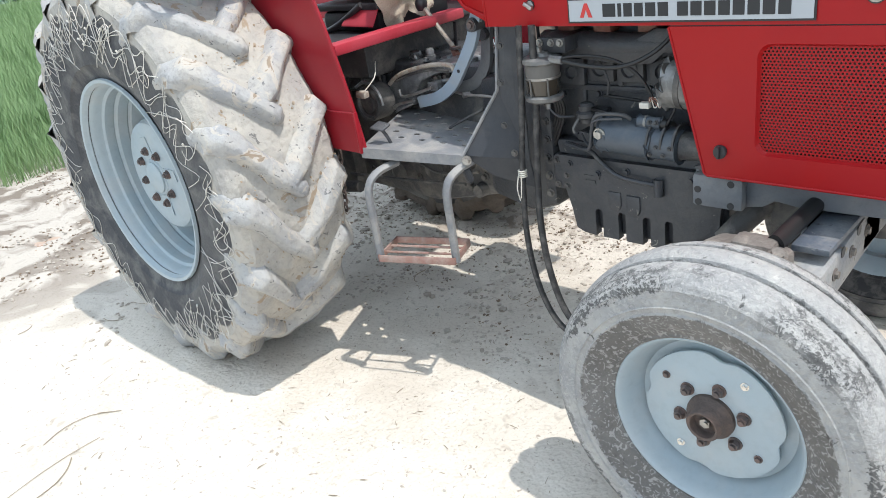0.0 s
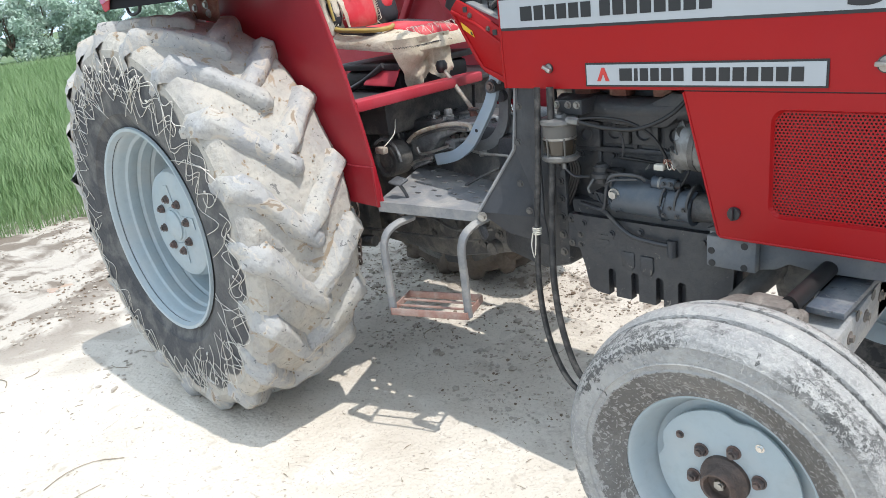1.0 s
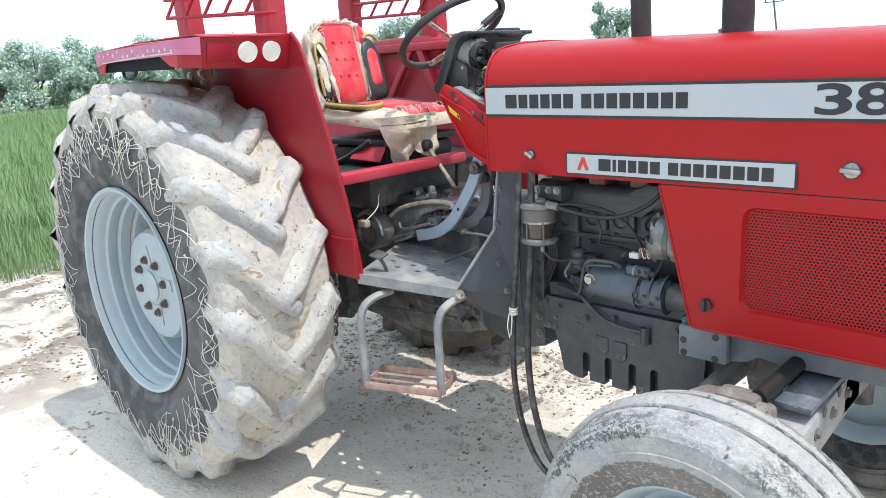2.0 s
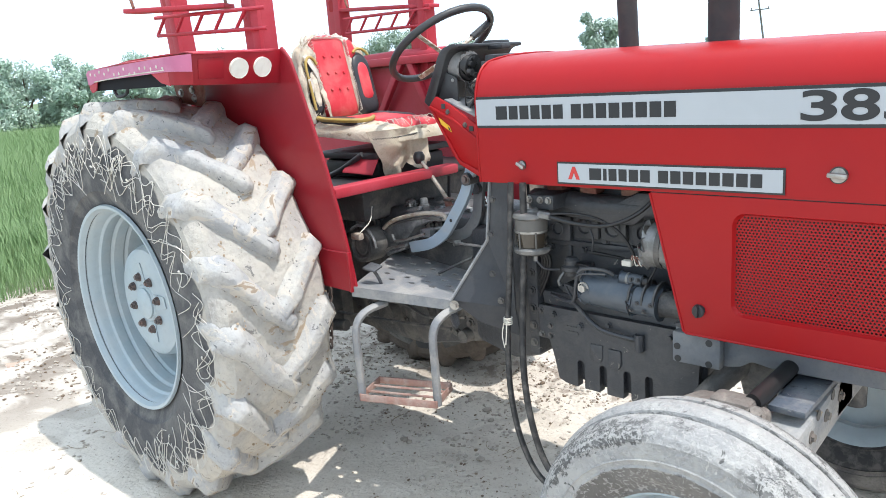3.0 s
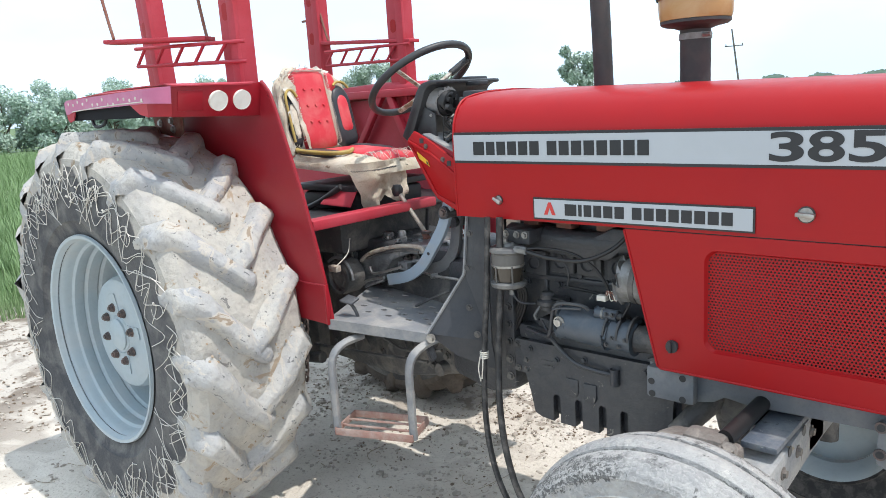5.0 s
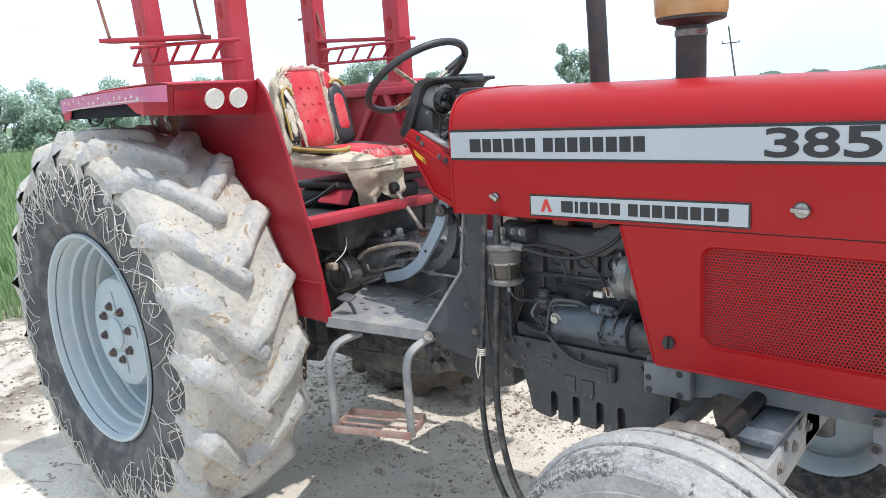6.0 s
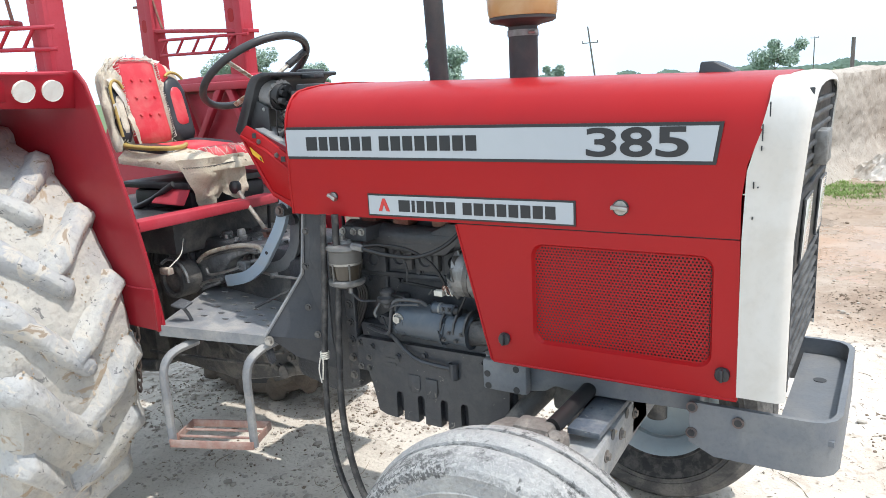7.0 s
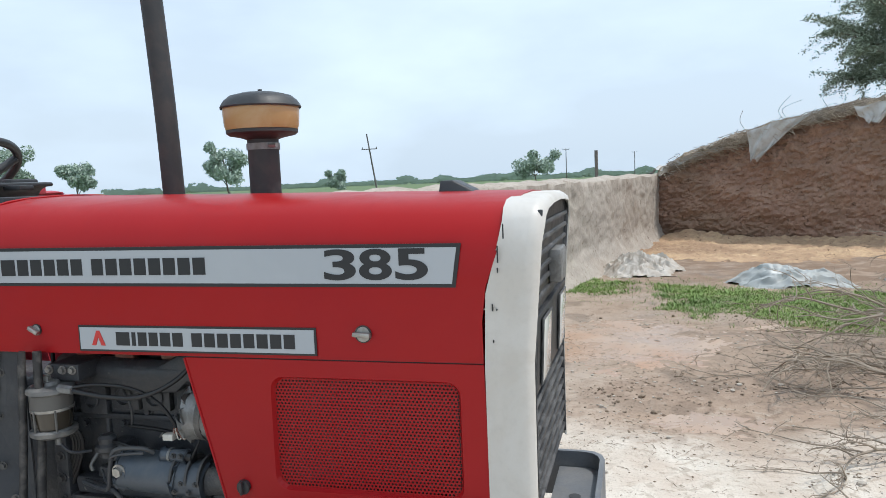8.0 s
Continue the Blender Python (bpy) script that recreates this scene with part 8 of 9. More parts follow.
# a few longer dry sticks on the clay
tk = bmesh.new()
for k in range(46):
    x, y, a = rb.uniform(-1.0, 3.2), rb.uniform(-2.4, 1.6), rb.uniform(0, math.tau)
    ln = rb.uniform(0.08, 0.34)
    bend = rb.uniform(-0.25, 0.25) * ln
    q = [(x + math.cos(a) * ln * f - math.sin(a) * bend * math.sin(3 * f), y + math.sin(a) * ln * f + math.cos(a) * bend * math.sin(3 * f)) for f in (0, 0.35, 0.7, 1)]
    tube([(u, w, lay(u, w) + 0.004) for u, w in q], rb.uniform(0.0011, 0.0022), 5, tk, 3)
tagged(solid("dry_sticks", tk, STRAW, "thin dry sticks scattered over the clay", "stick"), kind="stuff")

# ----- trench silo behind the tractor -----
MUDWALL = mat("mud_plaster_wall", (0.40, 0.35, 0.30), 0.95, second=(0.47, 0.42, 0.36), amount=0.7, scale=3, low=0.45, high=0.62, third=(0.34, 0.285, 0.235), third_amount=0.7, third_scale=0.8, grain=0.4, grain_scale=24, bump=0.9, bump_scale=12, chips=(((0.17, 0.13, 0.10), 9, 0.64), ((0.58, 0.52, 0.42), 11, 0.66), ((0.22, 0.18, 0.14), 20, 0.66)))
SILAGE = mat("brown_silage_face", (0.295, 0.180, 0.128), 0.95, second=(0.375, 0.245, 0.178), amount=0.8, scale=3, third=(0.235, 0.16, 0.11), third_amount=0.8, third_scale=0.7, grain=0.5, grain_scale=30, bump=1.0, bump_scale=10, chips=(((0.09, 0.05, 0.032), 9, 0.63), ((0.42, 0.29, 0.20), 16, 0.65)))
CRUST = mat("dry_straw_crust", (0.33, 0.275, 0.215), 0.95, second=(0.42, 0.36, 0.285), amount=0.7, scale=5, third=(0.2, 0.16, 0.12), grain=0.4, grain_scale=30, bump=0.8, bump_scale=20)
PLASTIC = mat("white_plastic_sheet", (0.47, 0.465, 0.45), 0.4, second=(0.34, 0.29, 0.235), amount=0.7, scale=4, third=(0.56, 0.56, 0.56), third_amount=0.6, bump=0.4, bump_scale=10)
SPILL = mat("pale_chopped_fodder", (0.44, 0.295, 0.185), 0.95, second=(0.56, 0.40, 0.245), amount=0.8, scale=4, third=(0.24, 0.15, 0.095), third_amount=0.85, third_scale=0.7, grain=0.5, grain_scale=40, bump=1.0, bump_scale=24, chips=(((0.16, 0.10, 0.06), 6, 0.62), ((0.68, 0.55, 0.38), 14, 0.66)))


# the low mud wall: from far left behind the bonnet to the silo's corner
wall_in = [Vector((0.82, 3.4, 0)), Vector((2.07, 9.2, 0)), Vector((3.40, 15.6, 0)), Vector((4.3, 19.5, 0))]


def along_line(pts, n):
    out = []
    seg = [(b - a).length for a, b in zip(pts, pts[1:])]
    tot = sum(seg)
    for k in range(n):
        d = tot * k / (n - 1)
        i = 0
        while i < len(seg) - 1 and d > seg[i]:
            d -= seg[i]
            i += 1
        out.append(pts[i].lerp(pts[i + 1], d / seg[i]))
    return out


line = along_line(wall_in, 300)
rows = []
for p in line:
    top = 1.50 + 0.05 * noise.noise(p * 0.6) + 0.025 * noise.noise(p * 3.0)
    row = []
    heights = [-0.05 + 1.43 * k / 40 for k in range(41)]
    section = [(0.24 * max(0, 1 - (z + 0.05) / 0.5) ** 1.6 - 0.03 * z, z) for z in heights]
    for off, z in section + [(-0.05, top - 0.03), (-0.10, top), (-0.30, top + 0.03), (-0.55, top - 0.02), (-0.75, top - 0.15), (-1.1, 0.8), (-1.5, -0.05)]:
        q = Vector((p.x + off, p.y - off * 0.21, z))
        q += Vector((1, 0.2, 0)) * (0.05 * noise.noise(q * 1.4) + 0.030 * noise.noise(q * 4.5) + 0.022 * noise.noise(q * 11) + 0.016 * abs(noise.noise(q * 19)))
        row.append(q)
    rows.append(row)
solid("wall_silo", sheet(rows), MUDWALL, "rough mud-plastered wall of a trench silo", "wall", kind="structure")

# silage heap with its cut face, crust and torn sheets
fa, fb = Vector((3.45, 15.95, 0)), Vector((9.6, 12.75, 0))
fdir = (fb - fa).normalized()
fback = Vector((-fdir.y, fdir.x, 0))


def heap_top(s):
    """The cut face's height along its length s."""
    knots = ((0, 1.45), (0.4, 1.72), (1.7, 2.15), (3.0, 2.42), (4.1, 2.62), (5.2, 2.72), (7.5, 2.7))
    for (a, za), (b, zb) in zip(knots, knots[1:]):
        if s <= b:
            return za + (zb - za) * (s - a) / (b - a)
    return knots[-1][1]


rows, crust = [], []
length = (fb - fa).length
for k in range(340):
    s = length * k / 339
    p = fa + fdir * s
    t = heap_top(s) + 0.05 * noise.noise(Vector((s * 1.5, 0, 0))) + 0.03 * noise.noise(Vector((s * 5, 1, 0)))
    row = []
    for j in range(90):
        f = j / 89
        q = p + Vector((0, 0, f * t)) + fback * (0.30 * (f - 0.45) ** 2 - 0.12 * max(0, f - 0.75)) * 0.9
        g = Vector((q.x, q.y, q.z * 1.7))
        w = 0.12 * noise.noise(q * 1.3) + 0.08 * noise.noise(g * 2.6) + 0.06 * abs(noise.noise(g * 5.5)) + 0.05 * noise.noise(g * 10) + 0.065 * abs(noise.noise(g * 18))
        row.append(q - fback * w)
    rows.append(row)
    row = []
    for d, dz in ((-0.10, -0.07), (-0.12, 0.02), (0.0, 0.10), (0.25, 0.16), (0.8, 0.2), (2.0, 0.1), (4.0, -0.4), (7.0, -1.6)):
        q = p + fback * d + Vector((0, 0, t + dz))
        row.append(q + Vector((0, 0, 1)) * (0.07 * noise.noise(q * 3.0) + 0.05 * noise.noise(q * 9)) - fback * (0.06 * noise.noise(q * 4.0) + 0.05 * noise.noise(q * 11)))
    crust.append(row)
heap = thing("silage_heap", (6.5, 14.3, 0), "cut face of a brown silage heap under a dry crust", "silage heap")
part("cut_face", sheet(rows), SILAGE, heap, "rough brown cut silage face")
part("crust", sheet(crust), CRUST, heap, "dry pale straw crust")
sv, sf = bmesh.new(), None
rh = random.Random(21)
for k in range(2600):
    s = rh.uniform(0.1, length)
    p = fa + fdir * s + fback * rh.uniform(-0.24, 0.5) + Vector((0, 0, heap_top(s) + rh.uniform(-0.10, 0.16)))
    a = rh.uniform(-0.9, 0.9)
    ln = rh.uniform(0.12, 0.55)
    d = (fdir * math.cos(a) + fback * math.sin(a)) * ln
    tube([p, p + d * 0.5 + Vector((0, 0, rh.uniform(-0.02, 0.10))), p + d + Vector((0, 0, rh.uniform(-0.12, 0.10)))], rh.uniform(0.003, 0.008), 4, sv, 1)
for k in range(4):
    s = rh.uniform(1.4, 4.6)
    p = fa + fdir * s + Vector((0, 0, heap_top(s) + 0.1))
    tube([p, p - fdir * 0.15 + Vector((0, 0, 0.25)), p + fdir * rh.uniform(-0.1, 0.4) + Vector((0, 0, rh.uniform(0.3, 0.6)))], 0.005, 4, sv, 4)
tagged(part("dry_stalk_litter", sv, CRUST, heap, "loose dry stalks on the crust"), kind="stuff")


def draped(origin, u, v_, nu, nv, wrinkle, seed, pinch=0.45, shrink=0.55):
    """A torn sheet that hangs from its upper edge in folds and narrows towards its loose end."""
    out = Vector(u).cross(Vector(v_)).normalized()
    rows = []
    for i in range(nu):
        row = []
        for j in range(nv):
            a, b = i / (nu - 1), j / (nv - 1)
            q = Vector(origin) + Vector(u) * a + Vector(v_) * b * (1 + 0.35 * noise.noise((a * 3.3, seed, 4)) + 0.15 * noise.noise((a * 11, seed, 6)))
            q -= Vector(u) * (a - pinch) * b * shrink
            e = Vector((a * 3 + seed, b * 2, seed))
            q += Vector(noise.noise_vector(e)) * wrinkle
            q += out * wrinkle * (0.9 * noise.noise((a * 6 + b * 1.5, b * 1.2, seed)) + 0.4 * noise.noise((a * 14 - b * 2, b * 2.5, seed + 2)))
            row.append(q)
        rows.append(row)
    return sheet(rows)


p = fa + fdir * 2.15 - fback * 0.34
part("torn_sheet", draped(p + Vector((0, 0, 2.28)), fdir * 1.25 + Vector((0, 0, 0.37)), -fdir * 0.12 + Vector((0, 0, -0.62)), 44, 34, 0.07, 3.0, 0.12, 0.8), PLASTIC, heap, "torn white plastic sheet hanging over the face")
p = fa + fdir * 4.1 - fback * 0.35
part("torn_sheet", draped(p + Vector((0, 0, 2.66)), fdir * 0.75 + Vector((0, 0, 0.05)), fdir * 0.05 + Vector((0, 0, -0.34)), 24, 18, 0.06, 8.0, 0.3, 0.7), PLASTIC, heap, "torn white plastic sheet hanging over the face")
p = fa + fdir * 0.95 - fback * 0.1
part("torn_sheet", draped(p + Vector((0, 0, 1.98)), fdir * 0.9 + Vector((0, 0, 0.26)), fback * 0.5 + Vector((0, 0, 0.12)), 24, 18, 0.07, 5.0), PLASTIC, heap)
p = fa - fdir * 0.25 - fback * 0.1
part("torn_sheet", draped(p + Vector((0, 0, 1.50)), fdir * 0.6 + Vector((0, 0, 0.25)), fback * 0.4 + Vector((0, 0, 0.1)), 22, 18, 0.07, 6.0), PLASTIC, heap)
p = fa + fdir * 0.3 - fback * 0.20
part("torn_sheet", draped(p + Vector((0, 0, heap_top(0.3) + 0.09)), fdir * 1.3 + Vector((0, 0, 0.36)), fback * 0.12 + Vector((0, 0, -0.09)), 30, 10, 0.05, 14.0, 0.5, 0.1), PLASTIC, heap, "strip of white plastic sheet along the crest")

# chopped fodder spilt over the silo floor
rows = []
for i in range(190):
    row = []
    for j in range(120):
        a, b = i / 189, j / 119
        q = Vector((2.4, 10.9, 0)).lerp(Vector((8.6, 9.9, 0)), a).lerp(Vector((3.3, 16.0, 0)).lerp(Vector((9.6, 12.9, 0)), a), b)
        e = min(1, max(0.0, b - 0.19 - 0.20 * noise.noise(q * 0.8)) * 4) * min(1, (1 - b) * 12 + 0.6)
        tuft = 0.06 * abs(noise.noise(q * 2.6)) + 0.05 * abs(noise.noise(q * 5.5)) + 0.03 * noise.noise(q * 11)
        z = lay(q.x, q.y) - 0.03 + e * (0.06 + 0.05 * noise.noise(q * 0.9) + tuft) + (0.25 * max(0, b - 0.82) / 0.18) * (0.5 + 0.5 * noise.noise(q * 1.1) + 2.0 * tuft)
        row.append((q.x, q.y, z))
    rows.append(row)
solid("spilt_fodder", sheet(rows), SPILL, "pale chopped fodder spilt over the silo floor", "fodder", kind="stuff")


def heap_of_sheet(name, c, sx_, sy_, h, seed, label, crease, m):
    rows = []
    for i in range(80):
        row = []
        for j in range(60):
            a, b = i / 79 * 2 - 1, j / 59 * 2 - 1
            rr = min(1.0, math.sqrt(a * a * 0.95 + b * b * 0.95))
            ang = math.atan2(b, a)
            reach = 0.85 + 0.3 * noise.noise((math.cos(ang) * 1.4, math.sin(ang) * 1.4, seed))
            e = Vector((a * 1.5 + b * 0.7, b * 1.9 - a * 0.4, seed))
            fold = lambda k, w: 1 - math.sqrt(noise.noise(Vector((e.x * k, e.y * k * 1.7, seed + k))) ** 2 * 6 + w)
            z = h * max(0.0, 1 - rr ** 1.8) * (0.62 + 0.6 * noise.noise(e)) + 0.07 * fold(1.3, 0.03) + crease * fold(3.1, 0.05) + 0.5 * crease * fold(6.0, 0.08)
            x, y = c[0] + a * sx_ * reach, c[1] + b * sy_ * reach
            row.append((x + 0.03 * noise.noise(e * 3), y + 0.03 * noise.noise(e * 3.3), lay(x, y) + (0.0 if rr > 0.99 else 0.02) + max(0.0, z) * (1 - rr ** 6)))
        rows.append(row)
    return solid(name, sheet(rows), m, label, "plastic sheet", "discarded plastic sheets")


SACK = mat("dirty_woven_plastic", (0.50, 0.46, 0.41), 0.6, second=(0.38, 0.315, 0.25), amount=0.8, scale=5, third=(0.56, 0.54, 0.51), third_amount=0.6, bump=0.5, bump_scale=14)
FILM = mat("pale_plastic_film", (0.35, 0.37, 0.365), 0.4, second=(0.30, 0.295, 0.27), amount=0.6, scale=3, third=(0.42, 0.44, 0.44), third_amount=0.6, bump=0.25, bump_scale=8)
heap_of_sheet("plastic_sheet", (3.0, 10.2), 0.72, 0.7, 0.22, 2.0, "crumpled dirty white plastic sheet on the soil", 0.085, SACK)
heap_of_sheet("plastic_sheet", (4.98, 8.85), 0.85, 0.42, 0.30, 7.0, "smooth folded pale plastic sheet beside the grass", 0.014, FILM)
heap_of_sheet("plastic_sheet", (6.6, 9.1), 0.5, 0.35, 0.14, 12.0, "smooth folded pale plastic sheet beside the grass", 0.014, FILM)

# shallow muddy puddle
PUDDLE = mat("muddy_water", (0.37, 0.262, 0.19), 0.24, second=(0.45, 0.34, 0.262), amount=0.9, scale=2.2, third=(0.40, 0.235, 0.14), third_amount=0.9, third_scale=0.9, bump=0.14, bump_scale=9, spec=0.33)


def puddle(cx, cy, rx, ry, turn, seed, level=-0.011):
    bm = bmesh.new()
    c = bm.verts.new((cx, cy, level))
    ring = []
    for k in range(72):
        t = math.tau * k / 72
        r = 1 + 0.32 * noise.noise((math.cos(t) * 1.7, math.sin(t) * 1.7, seed)) + 0.14 * noise.noise((math.cos(t) * 5, math.sin(t) * 5, seed))
        x, y = rx * r * math.cos(t), ry * r * math.sin(t)
        a = radians(turn)
        ring.append(bm.verts.new((cx + x * math.cos(a) - y * math.sin(a), cy + x * math.sin(a) + y * math.cos(a), level)))
    for k in range(72):
        bm.faces.new((c, ring[k], ring[(k + 1) % 72]))
    return bm


for k, (cx, cy, rx, ry) in enumerate(POOLS):
    solid("puddle", puddle(cx, cy, rx * 1.35, ry * 1.35, 0, 2.0 + 3 * k, (-0.011, -0.0145, -0.0085)[k]), PUDDLE, "shallow brown puddle on trodden mud", "puddle", kind="structure")
solid("puddle", puddle(-1.9, -0.55, 0.8, 0.4, 10, 8.0, -0.012), PUDDLE, "small grey puddle behind the rear wheel", "puddle", kind="structure")


# ----- cut thorn branches lying on the ground -----
def thorn_branch(base, way, ln, seed):
    """A limb that wanders as it grows, with curved side twigs that fork again and bear thorns."""
    rt = random.Random(seed)
    th = thing("thorn_branch", (base[0], base[1], 0), "dry leafless thorn branch cut and lying on the ground", "branch", "cut thorn branches")

    def wander(p, d, length, n, turn, sag):
        pts, d = [p.copy()], d.normalized()
        for k in range(n):
            d = (d + Vector((rt.gauss(0, turn), rt.gauss(0, turn), rt.gauss(0, turn * 0.7) - sag))).normalized()
            q = pts[-1] + d * length / n
            low = lay(q.x, q.y) + 0.008
            if q.z < low:
                q.z = low
                d.z = abs(d.z) * 0.4
            pts.append(q)
        return pts

    def thorns(pts, count, bm):
        for j in range(count):
            i = rt.randrange(len(pts) - 1)
            a = pts[i].lerp(pts[i + 1], rt.random())
            tube([a, a + Vector((rt.uniform(-1, 1), rt.uniform(-1, 1), rt.uniform(-0.3, 1))).normalized() * rt.uniform(0.015, 0.04)], 0.0014, 3, bm, 1)

    r0 = rt.uniform(0.009, 0.021)
    main = wander(Vector(base), Vector(way) + Vector((0, 0, 0.18)), ln, 11, 0.17, 0.035)
    wood = tube(main, lambda f: r0 * (1 - 0.78 * f), 6, steps=2)
    thorns(main, 16, wood)
    part("limb", wood, TWIG, th)
    for k in range(9):
        i = rt.randrange(2, 11)
        d = (main[i] - main[i - 1]).normalized()
        sd = Vector((-d.y, d.x, 0)) * rt.choice((-1, 1))
        twig = wander(main[i], d * rt.uniform(0.3, 0.9) + sd * rt.uniform(0.4, 1.0) + Vector((0, 0, rt.uniform(-0.1, 0.5))), rt.uniform(0.25, 0.75), 6, 0.24, 0.07)
        wood = tube(twig, lambda f: r0 * 0.42 * (1 - 0.7 * f), 5, steps=2)
        thorns(twig, 9, wood)
        for j in range(3):
            i2 = rt.randrange(1, 6)
            d2 = (twig[i2] - twig[i2 - 1]).normalized()
            fine = wander(twig[i2], d2 + Vector((rt.gauss(0, 0.7), rt.gauss(0, 0.7), rt.gauss(0, 0.4))), rt.uniform(0.08, 0.28), 4, 0.26, 0.06)
            tube(fine, lambda f: 0.0026 * (1 - 0.6 * f), 4, wood, 2)
            thorns(fine, 4, wood)
        part("twig", wood, TWIG, th)
    return th


rq = random.Random(17)
for k in range(12):
    b = (rq.uniform(5.2, 6.2), rq.uniform(3.0, 6.0), rq.uniform(0.04, 0.40))
    thorn_branch(b, (-1, rq.uniform(-0.65, 0.2), 0), rq.uniform(1.1, 2.0), 30 + k)
for k in range(9):
    thorn_branch((rq.uniform(4.5, 5.2), rq.uniform(1.9, 4.6), rq.uniform(0.03, 0.22)), (-1, rq.uniform(-0.6, 0.6), 0), rq.uniform(0.7, 1.3), 60 + k)
for k in range(5):
    thorn_branch((7.1 + 0.1 * k, 8.3 + 0.25 * k, 0.10 + 0.08 * k), (-1, rq.uniform(-0.3, 0.3), 0), rq.uniform(0.9, 1.5), 90 + k)


# ----- trees -----
def leaf_cloud(centres, count, size, seed):
    rl = random.Random(seed)
    v, f = [], []
    for k in range(count):
        c, r = rl.choice(centres)
        d = Vector((rl.gauss(0, 1), rl.gauss(0, 1), rl.gauss(0, 0.8)))
        d = d.normalized() * r * rl.random() ** 0.45
        p = c + d
        a, b = Vector((rl.gauss(0, 1), rl.gauss(0, 1), rl.gauss(0, 1))).normalized(), Vector((rl.gauss(0, 1), rl.gauss(0, 1), rl.gauss(0, 1))).normalized()
        b = (b - a * b.dot(a)).normalized()
        s = size * rl.uniform(0.6, 1.4)
        i = len(v)
        v += [p - a * s, p - b * s * 0.45, p + a * s, p + b * s * 0.45]
        f.append((i, i + 1, i + 2, i + 3))
    me = bpy.data.meshes.new("leaves")
    me.from_pydata([tuple(q) for q in v], [], f)
    bm = bmesh.new()
    bm.from_mesh(me)
    bpy.data.meshes.remove(me)
    return bm


def tree(x, y, h, spread, seed, count, leaf, material, label, stem=0.35, group=""):
    rt = random.Random(seed)
    th = thing("tree", (x, y, 0), label, "tree", group)
    top = Vector((x + rt.uniform(-0.1, 0.1) * h, y, h * 0.75))
    base = Vector((x, y, -0.05))
    fork = base.lerp(top, stem) + Vector((rt.uniform(-0.04, 0.04) * h, 0, 0))
    wood = tube([base, base.lerp(fork, 0.5) + Vector((0.02 * h, 0, 0)), fork, top], lambda f: h * (0.028 - 0.022 * f), 8, steps=4)
    centres = [(top, spread * 0.45)]
    n = 9
    for k in range(n):
        a = math.tau * k / n + rt.uniform(-0.3, 0.3)
        e = Vector((x + math.cos(a) * spread * rt.uniform(0.45, 0.95), y + math.sin(a) * spread * rt.uniform(0.45, 0.95), h * rt.uniform(stem + 0.10, 0.92)))
        s = fork.lerp(top, rt.uniform(0, 0.7))
        tube([s, s.lerp(e, 0.5) + Vector((0, 0, 0.03 * h)), e], lambda f: h * (0.011 - 0.008 * f), 5, wood, 3)
        centres.append((e, spread * rt.uniform(0.22, 0.42)))
        centres.append((s.lerp(e, 0.65), spread * rt.uniform(0.2, 0.32)))
    if stem < 0.1:
        for k in range(9):
            a = rt.uniform(0, math.tau)
            centres.append((Vector((x + math.cos(a) * spread * 0.75, y + math.sin(a) * spread * 0.75, h * rt.uniform(0.08, 0.3))), spread * rt.uniform(0.3, 0.45)))
    part("trunk", wood, BARK, th)
    part("crown", leaf_cloud(centres, count, leaf, seed + 1), material, th, "crown of green leaves")
    return th


rt_ = random.Random(8)
for k, (x, y, h) in enumerate(((-50, 13.0, 4.0), (-51, 15.6, 4.3), (-49, 17.9, 3.6), (-52, 19.8, 4.0), (-50, 22.3, 3.7), (-53, 24.5, 4.2), (-51, 27, 3.8), (-52, 30, 4.1), (-56, 34, 4.4), (-50, 10.5, 4.0), (-54, 8.0, 4.4))):
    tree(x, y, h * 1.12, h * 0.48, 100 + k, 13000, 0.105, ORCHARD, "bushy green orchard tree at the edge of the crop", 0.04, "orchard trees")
for k, (x, y, h, sp) in enumerate(((-85.7, 100, 7.0, 3.2), (-57.5, 99, 8.6, 3.4), (-40.2, 100, 3.4, 1.5), (-110, 100, 9.0, 4.5), (-103, 104, 10.0, 4.5), (-126, 96, 9.0, 4.0), (-16, 140, 6.0, 4.2), (18, 160, 6.0, 3.5))):
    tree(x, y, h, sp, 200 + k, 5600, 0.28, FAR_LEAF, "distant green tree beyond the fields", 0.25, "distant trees")


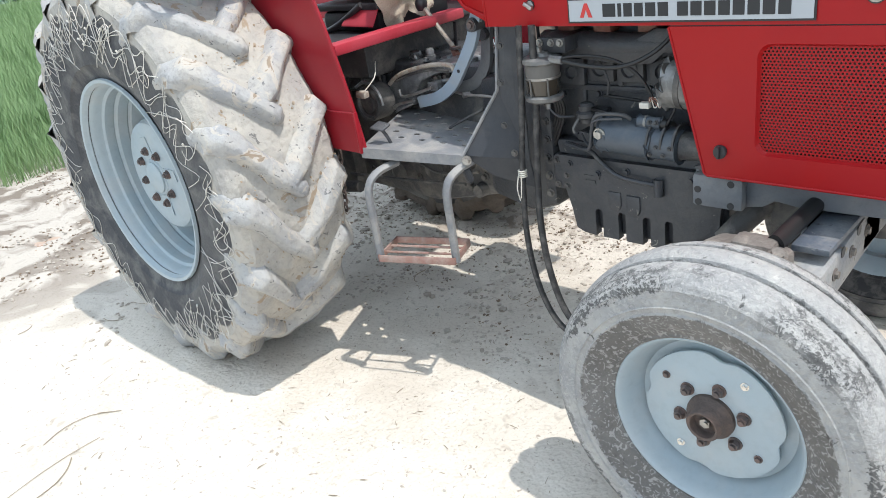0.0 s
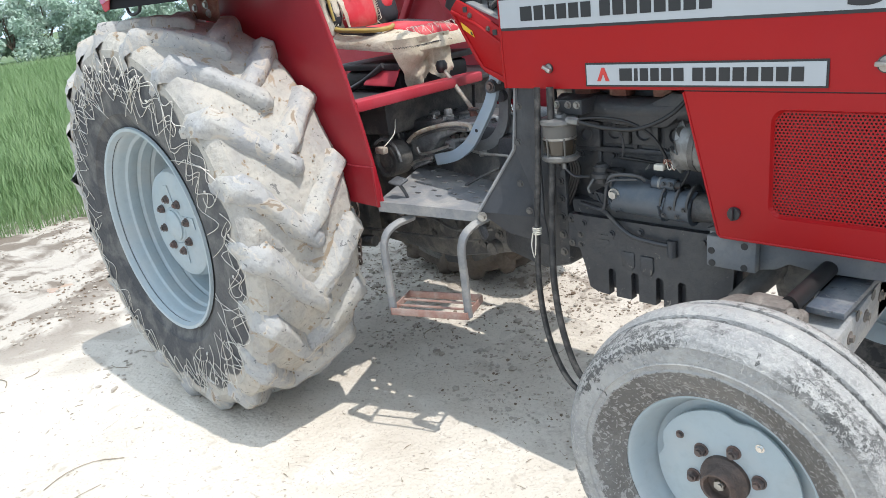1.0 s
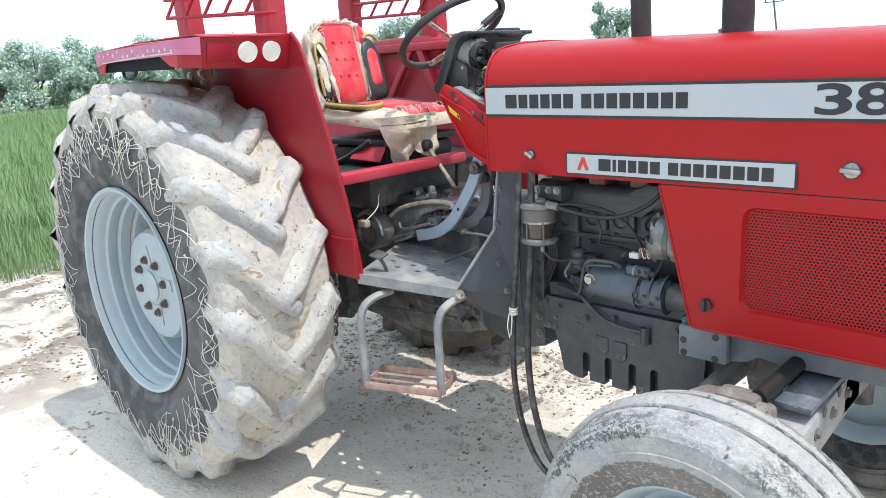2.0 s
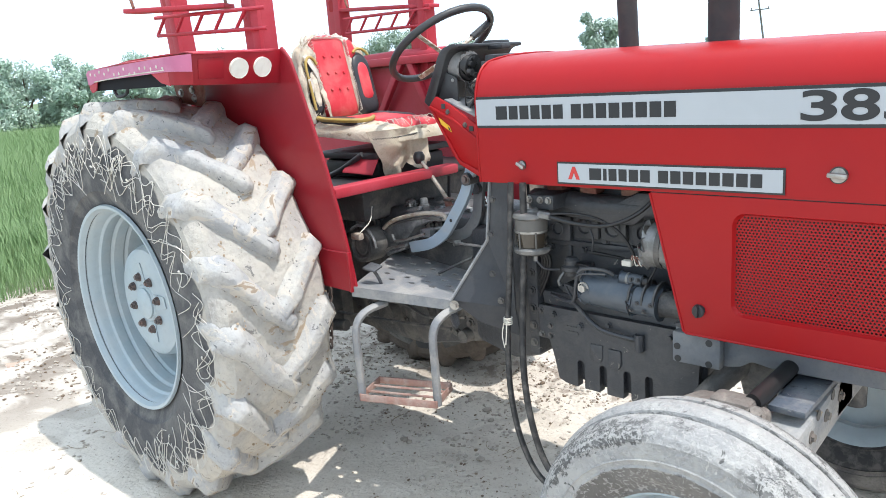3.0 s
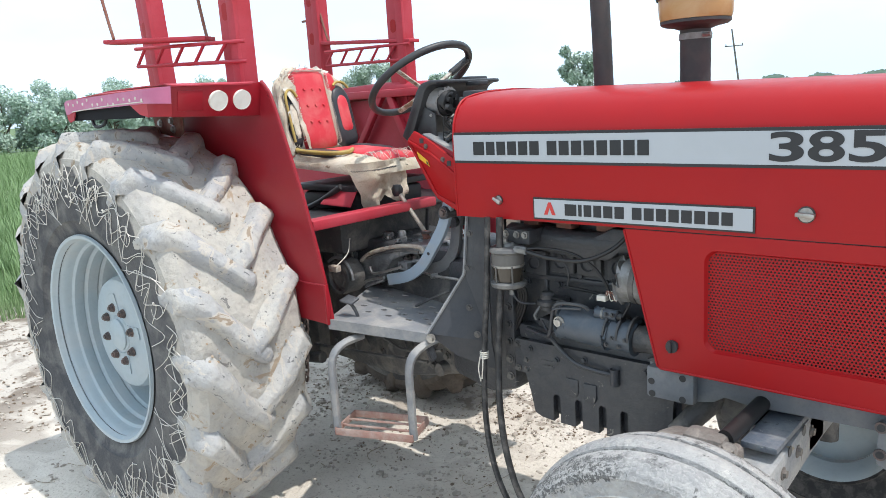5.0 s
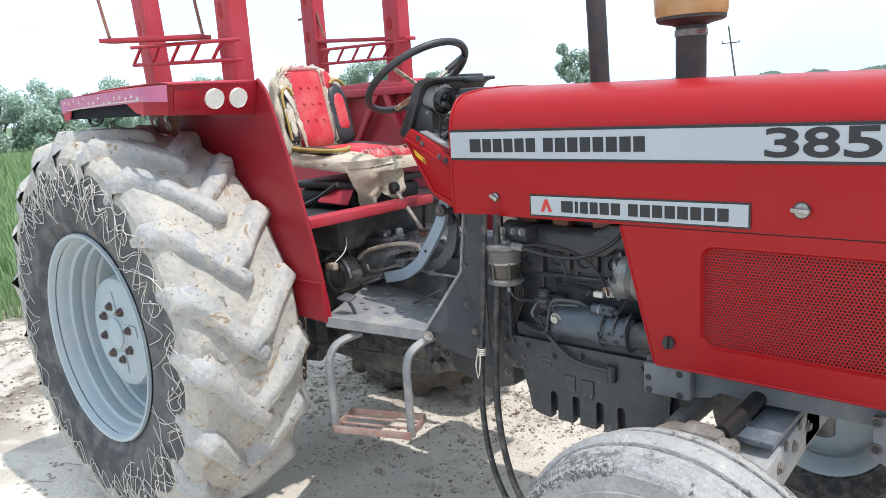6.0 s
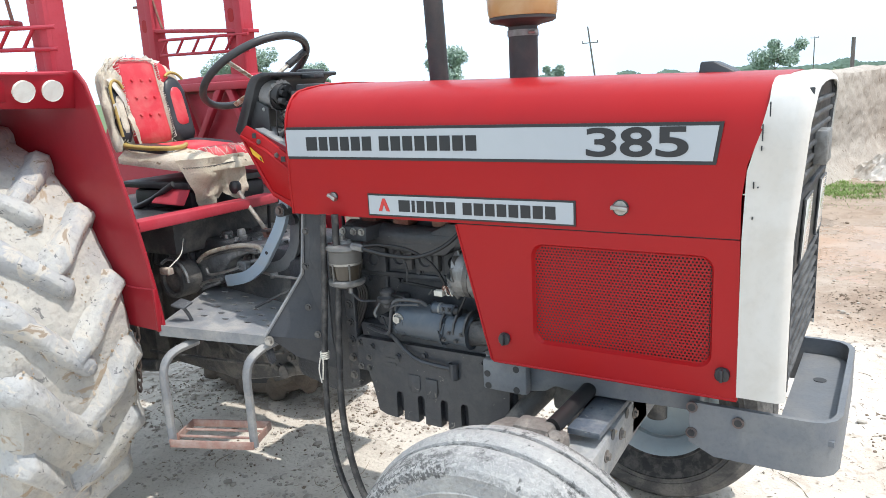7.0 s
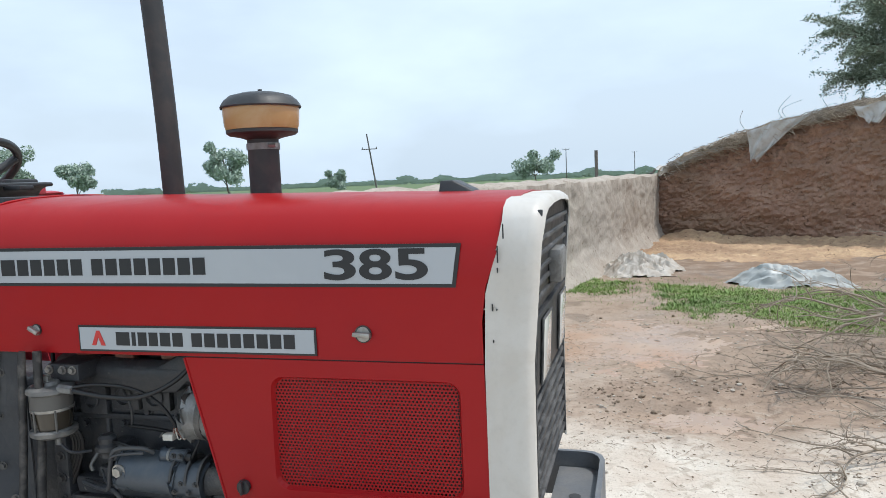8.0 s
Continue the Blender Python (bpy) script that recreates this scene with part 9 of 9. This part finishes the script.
def acacia(x, y, h, seed):
    """A tree whose boughs end in drooping sprays of fine leaves."""
    rt = random.Random(seed)
    th = thing("tree", (x, y, 0), "leafy acacia tree behind the silage heap", "tree")
    base, fork = Vector((x, y, -0.05)), Vector((x + 0.15, y, h * 0.42))
    wood = tube([base, base.lerp(fork, 0.5) + Vector((0.08, 0, 0)), fork], lambda f: 0.17 - 0.06 * f, 8, steps=4)
    v, f = [], []
    for k in range(66):
        a = math.tau * k / 66 * 7 + rt.uniform(-0.3, 0.3)
        rise = rt.uniform(0.03, 0.56)
        reach = 2.9 * math.sqrt(max(0.1, 1 - (rise / 0.62) ** 2)) * rt.uniform(0.55, 1.0) * min(1.0, 0.62 + 1.5 * rise)
        e = fork + Vector((math.cos(a) * reach, math.sin(a) * reach, rise * h))
        m = fork.lerp(e, 0.5) + Vector((0, 0, 0.30))
        tube([fork.lerp(Vector((x, y, h * 0.8)), rt.random() * 0.5), m, e], lambda q: 0.05 * (1 - q) + 0.006, 5, wood, 3)
        for j in range(15):
            s0 = m.lerp(e, rt.uniform(-0.1, 1.0))
            d = ((e - m).normalized() * 0.8 + Vector((rt.gauss(0, 0.55), rt.gauss(0, 0.55), rt.gauss(0.05, 0.4)))).normalized()
            ln = rt.uniform(0.35, 0.85)
            for i in range(170):
                q = rt.random()
                p = s0 + d * ln * q + Vector((0, 0, -0.22 * q * q)) + Vector((rt.gauss(0, 0.07), rt.gauss(0, 0.07), rt.gauss(0, 0.045))) * (1.2 - 0.6 * q)
                aa = (d * 0.4 + Vector((rt.gauss(0, 1), rt.gauss(0, 1), rt.gauss(0, 0.6)))).normalized()
                bb = aa.cross(Vector((rt.gauss(0, 0.5), rt.gauss(0, 0.5), 1))).normalized()
                sz = 0.030 * rt.uniform(0.6, 1.4)
                n = len(v)
                v += [tuple(p - aa * sz), tuple(p - bb * sz * 0.42), tuple(p + aa * sz), tuple(p + bb * sz * 0.42)]
                f.append((n, n + 1, n + 2, n + 3))
    part("trunk", wood, BARK, th)
    me = bpy.data.meshes.new("crown")
    me.from_pydata([(p[0] - x, p[1] - y, p[2]) for p in v], [], f)
    me.materials.append(LEAF)
    crown = new("crown", me)
    crown.parent = th
    tagged(crown, "crown of fine green leaves in drooping sprays")


acacia(9.05, 15.6, 6.5, 300)

# far woods along the horizon
v, f = [], []
for k in range(9000):
    x = rt_.uniform(-260, 330)
    y = 330 + 40 * noise.noise((x * 0.01, 0, 0)) + rt_.uniform(0, 14)
    hmax = 1.3 + 4.0 * max(0, noise.noise((x * 0.03, 2, 0))) + 4.5 * max(0, noise.noise((x * 0.09, 5, 0)))
    z = rt_.uniform(0, 1) ** 0.7 * hmax
    s = rt_.uniform(0.6, 1.3)
    a = rt_.uniform(0, math.tau)
    i = len(v)
    v += [(x - s, y, z), (x + s * math.cos(a) * 0.4, y + 0.2, z - s * 0.7), (x + s, y + 0.3, z + 0.2), (x - s * math.cos(a) * 0.4, y, z + s * 0.8)]
    f.append((i, i + 1, i + 2, i + 3))
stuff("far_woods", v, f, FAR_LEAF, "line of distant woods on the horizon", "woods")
POLE = mat("weathered_pole", (0.12, 0.11, 0.10), 0.85, second=(0.2, 0.18, 0.16), amount=0.6, scale=4)


def power_pole(x, y, h, lean, arms):
    th = thing("power_pole", (x, y, 0), "tall weathered power pole standing in the fields", "power pole", "power poles")
    part("mast", cyl((x, y, -0.2), (x + lean * h, y, h), 0.14, 0.10, seg=8), POLE, th)
    for z, w in arms:
        part("cross_arm", box(x + lean * z - w, y - 0.06, z - 0.06, x + lean * z + w, y + 0.06, z + 0.06), POLE, th)
        for sgn in (-1, 1):
            part("insulator", cyl((x + lean * z + sgn * w * 0.9, y, z + 0.06), (x + lean * z + sgn * w * 0.9, y, z + 0.3), 0.06, seg=6), POLE, th)
    return th


power_pole(-33.9, 100, 8.6, -0.15, ((6.4, 1.2),))
power_pole(-16.0, 200, 8.5, 0, ((8.2, 0.9),))
power_pole(1.5, 260, 8.5, 0, ((8.2, 0.9),))
post = thing("fence_post", (1.28, 30, 0), "old timber post standing behind the silo wall", "post")
part("post", cyl((1.28, 30, -0.1), (1.28, 30, 2.55), 0.075, 0.07, seg=8), POLE, post)
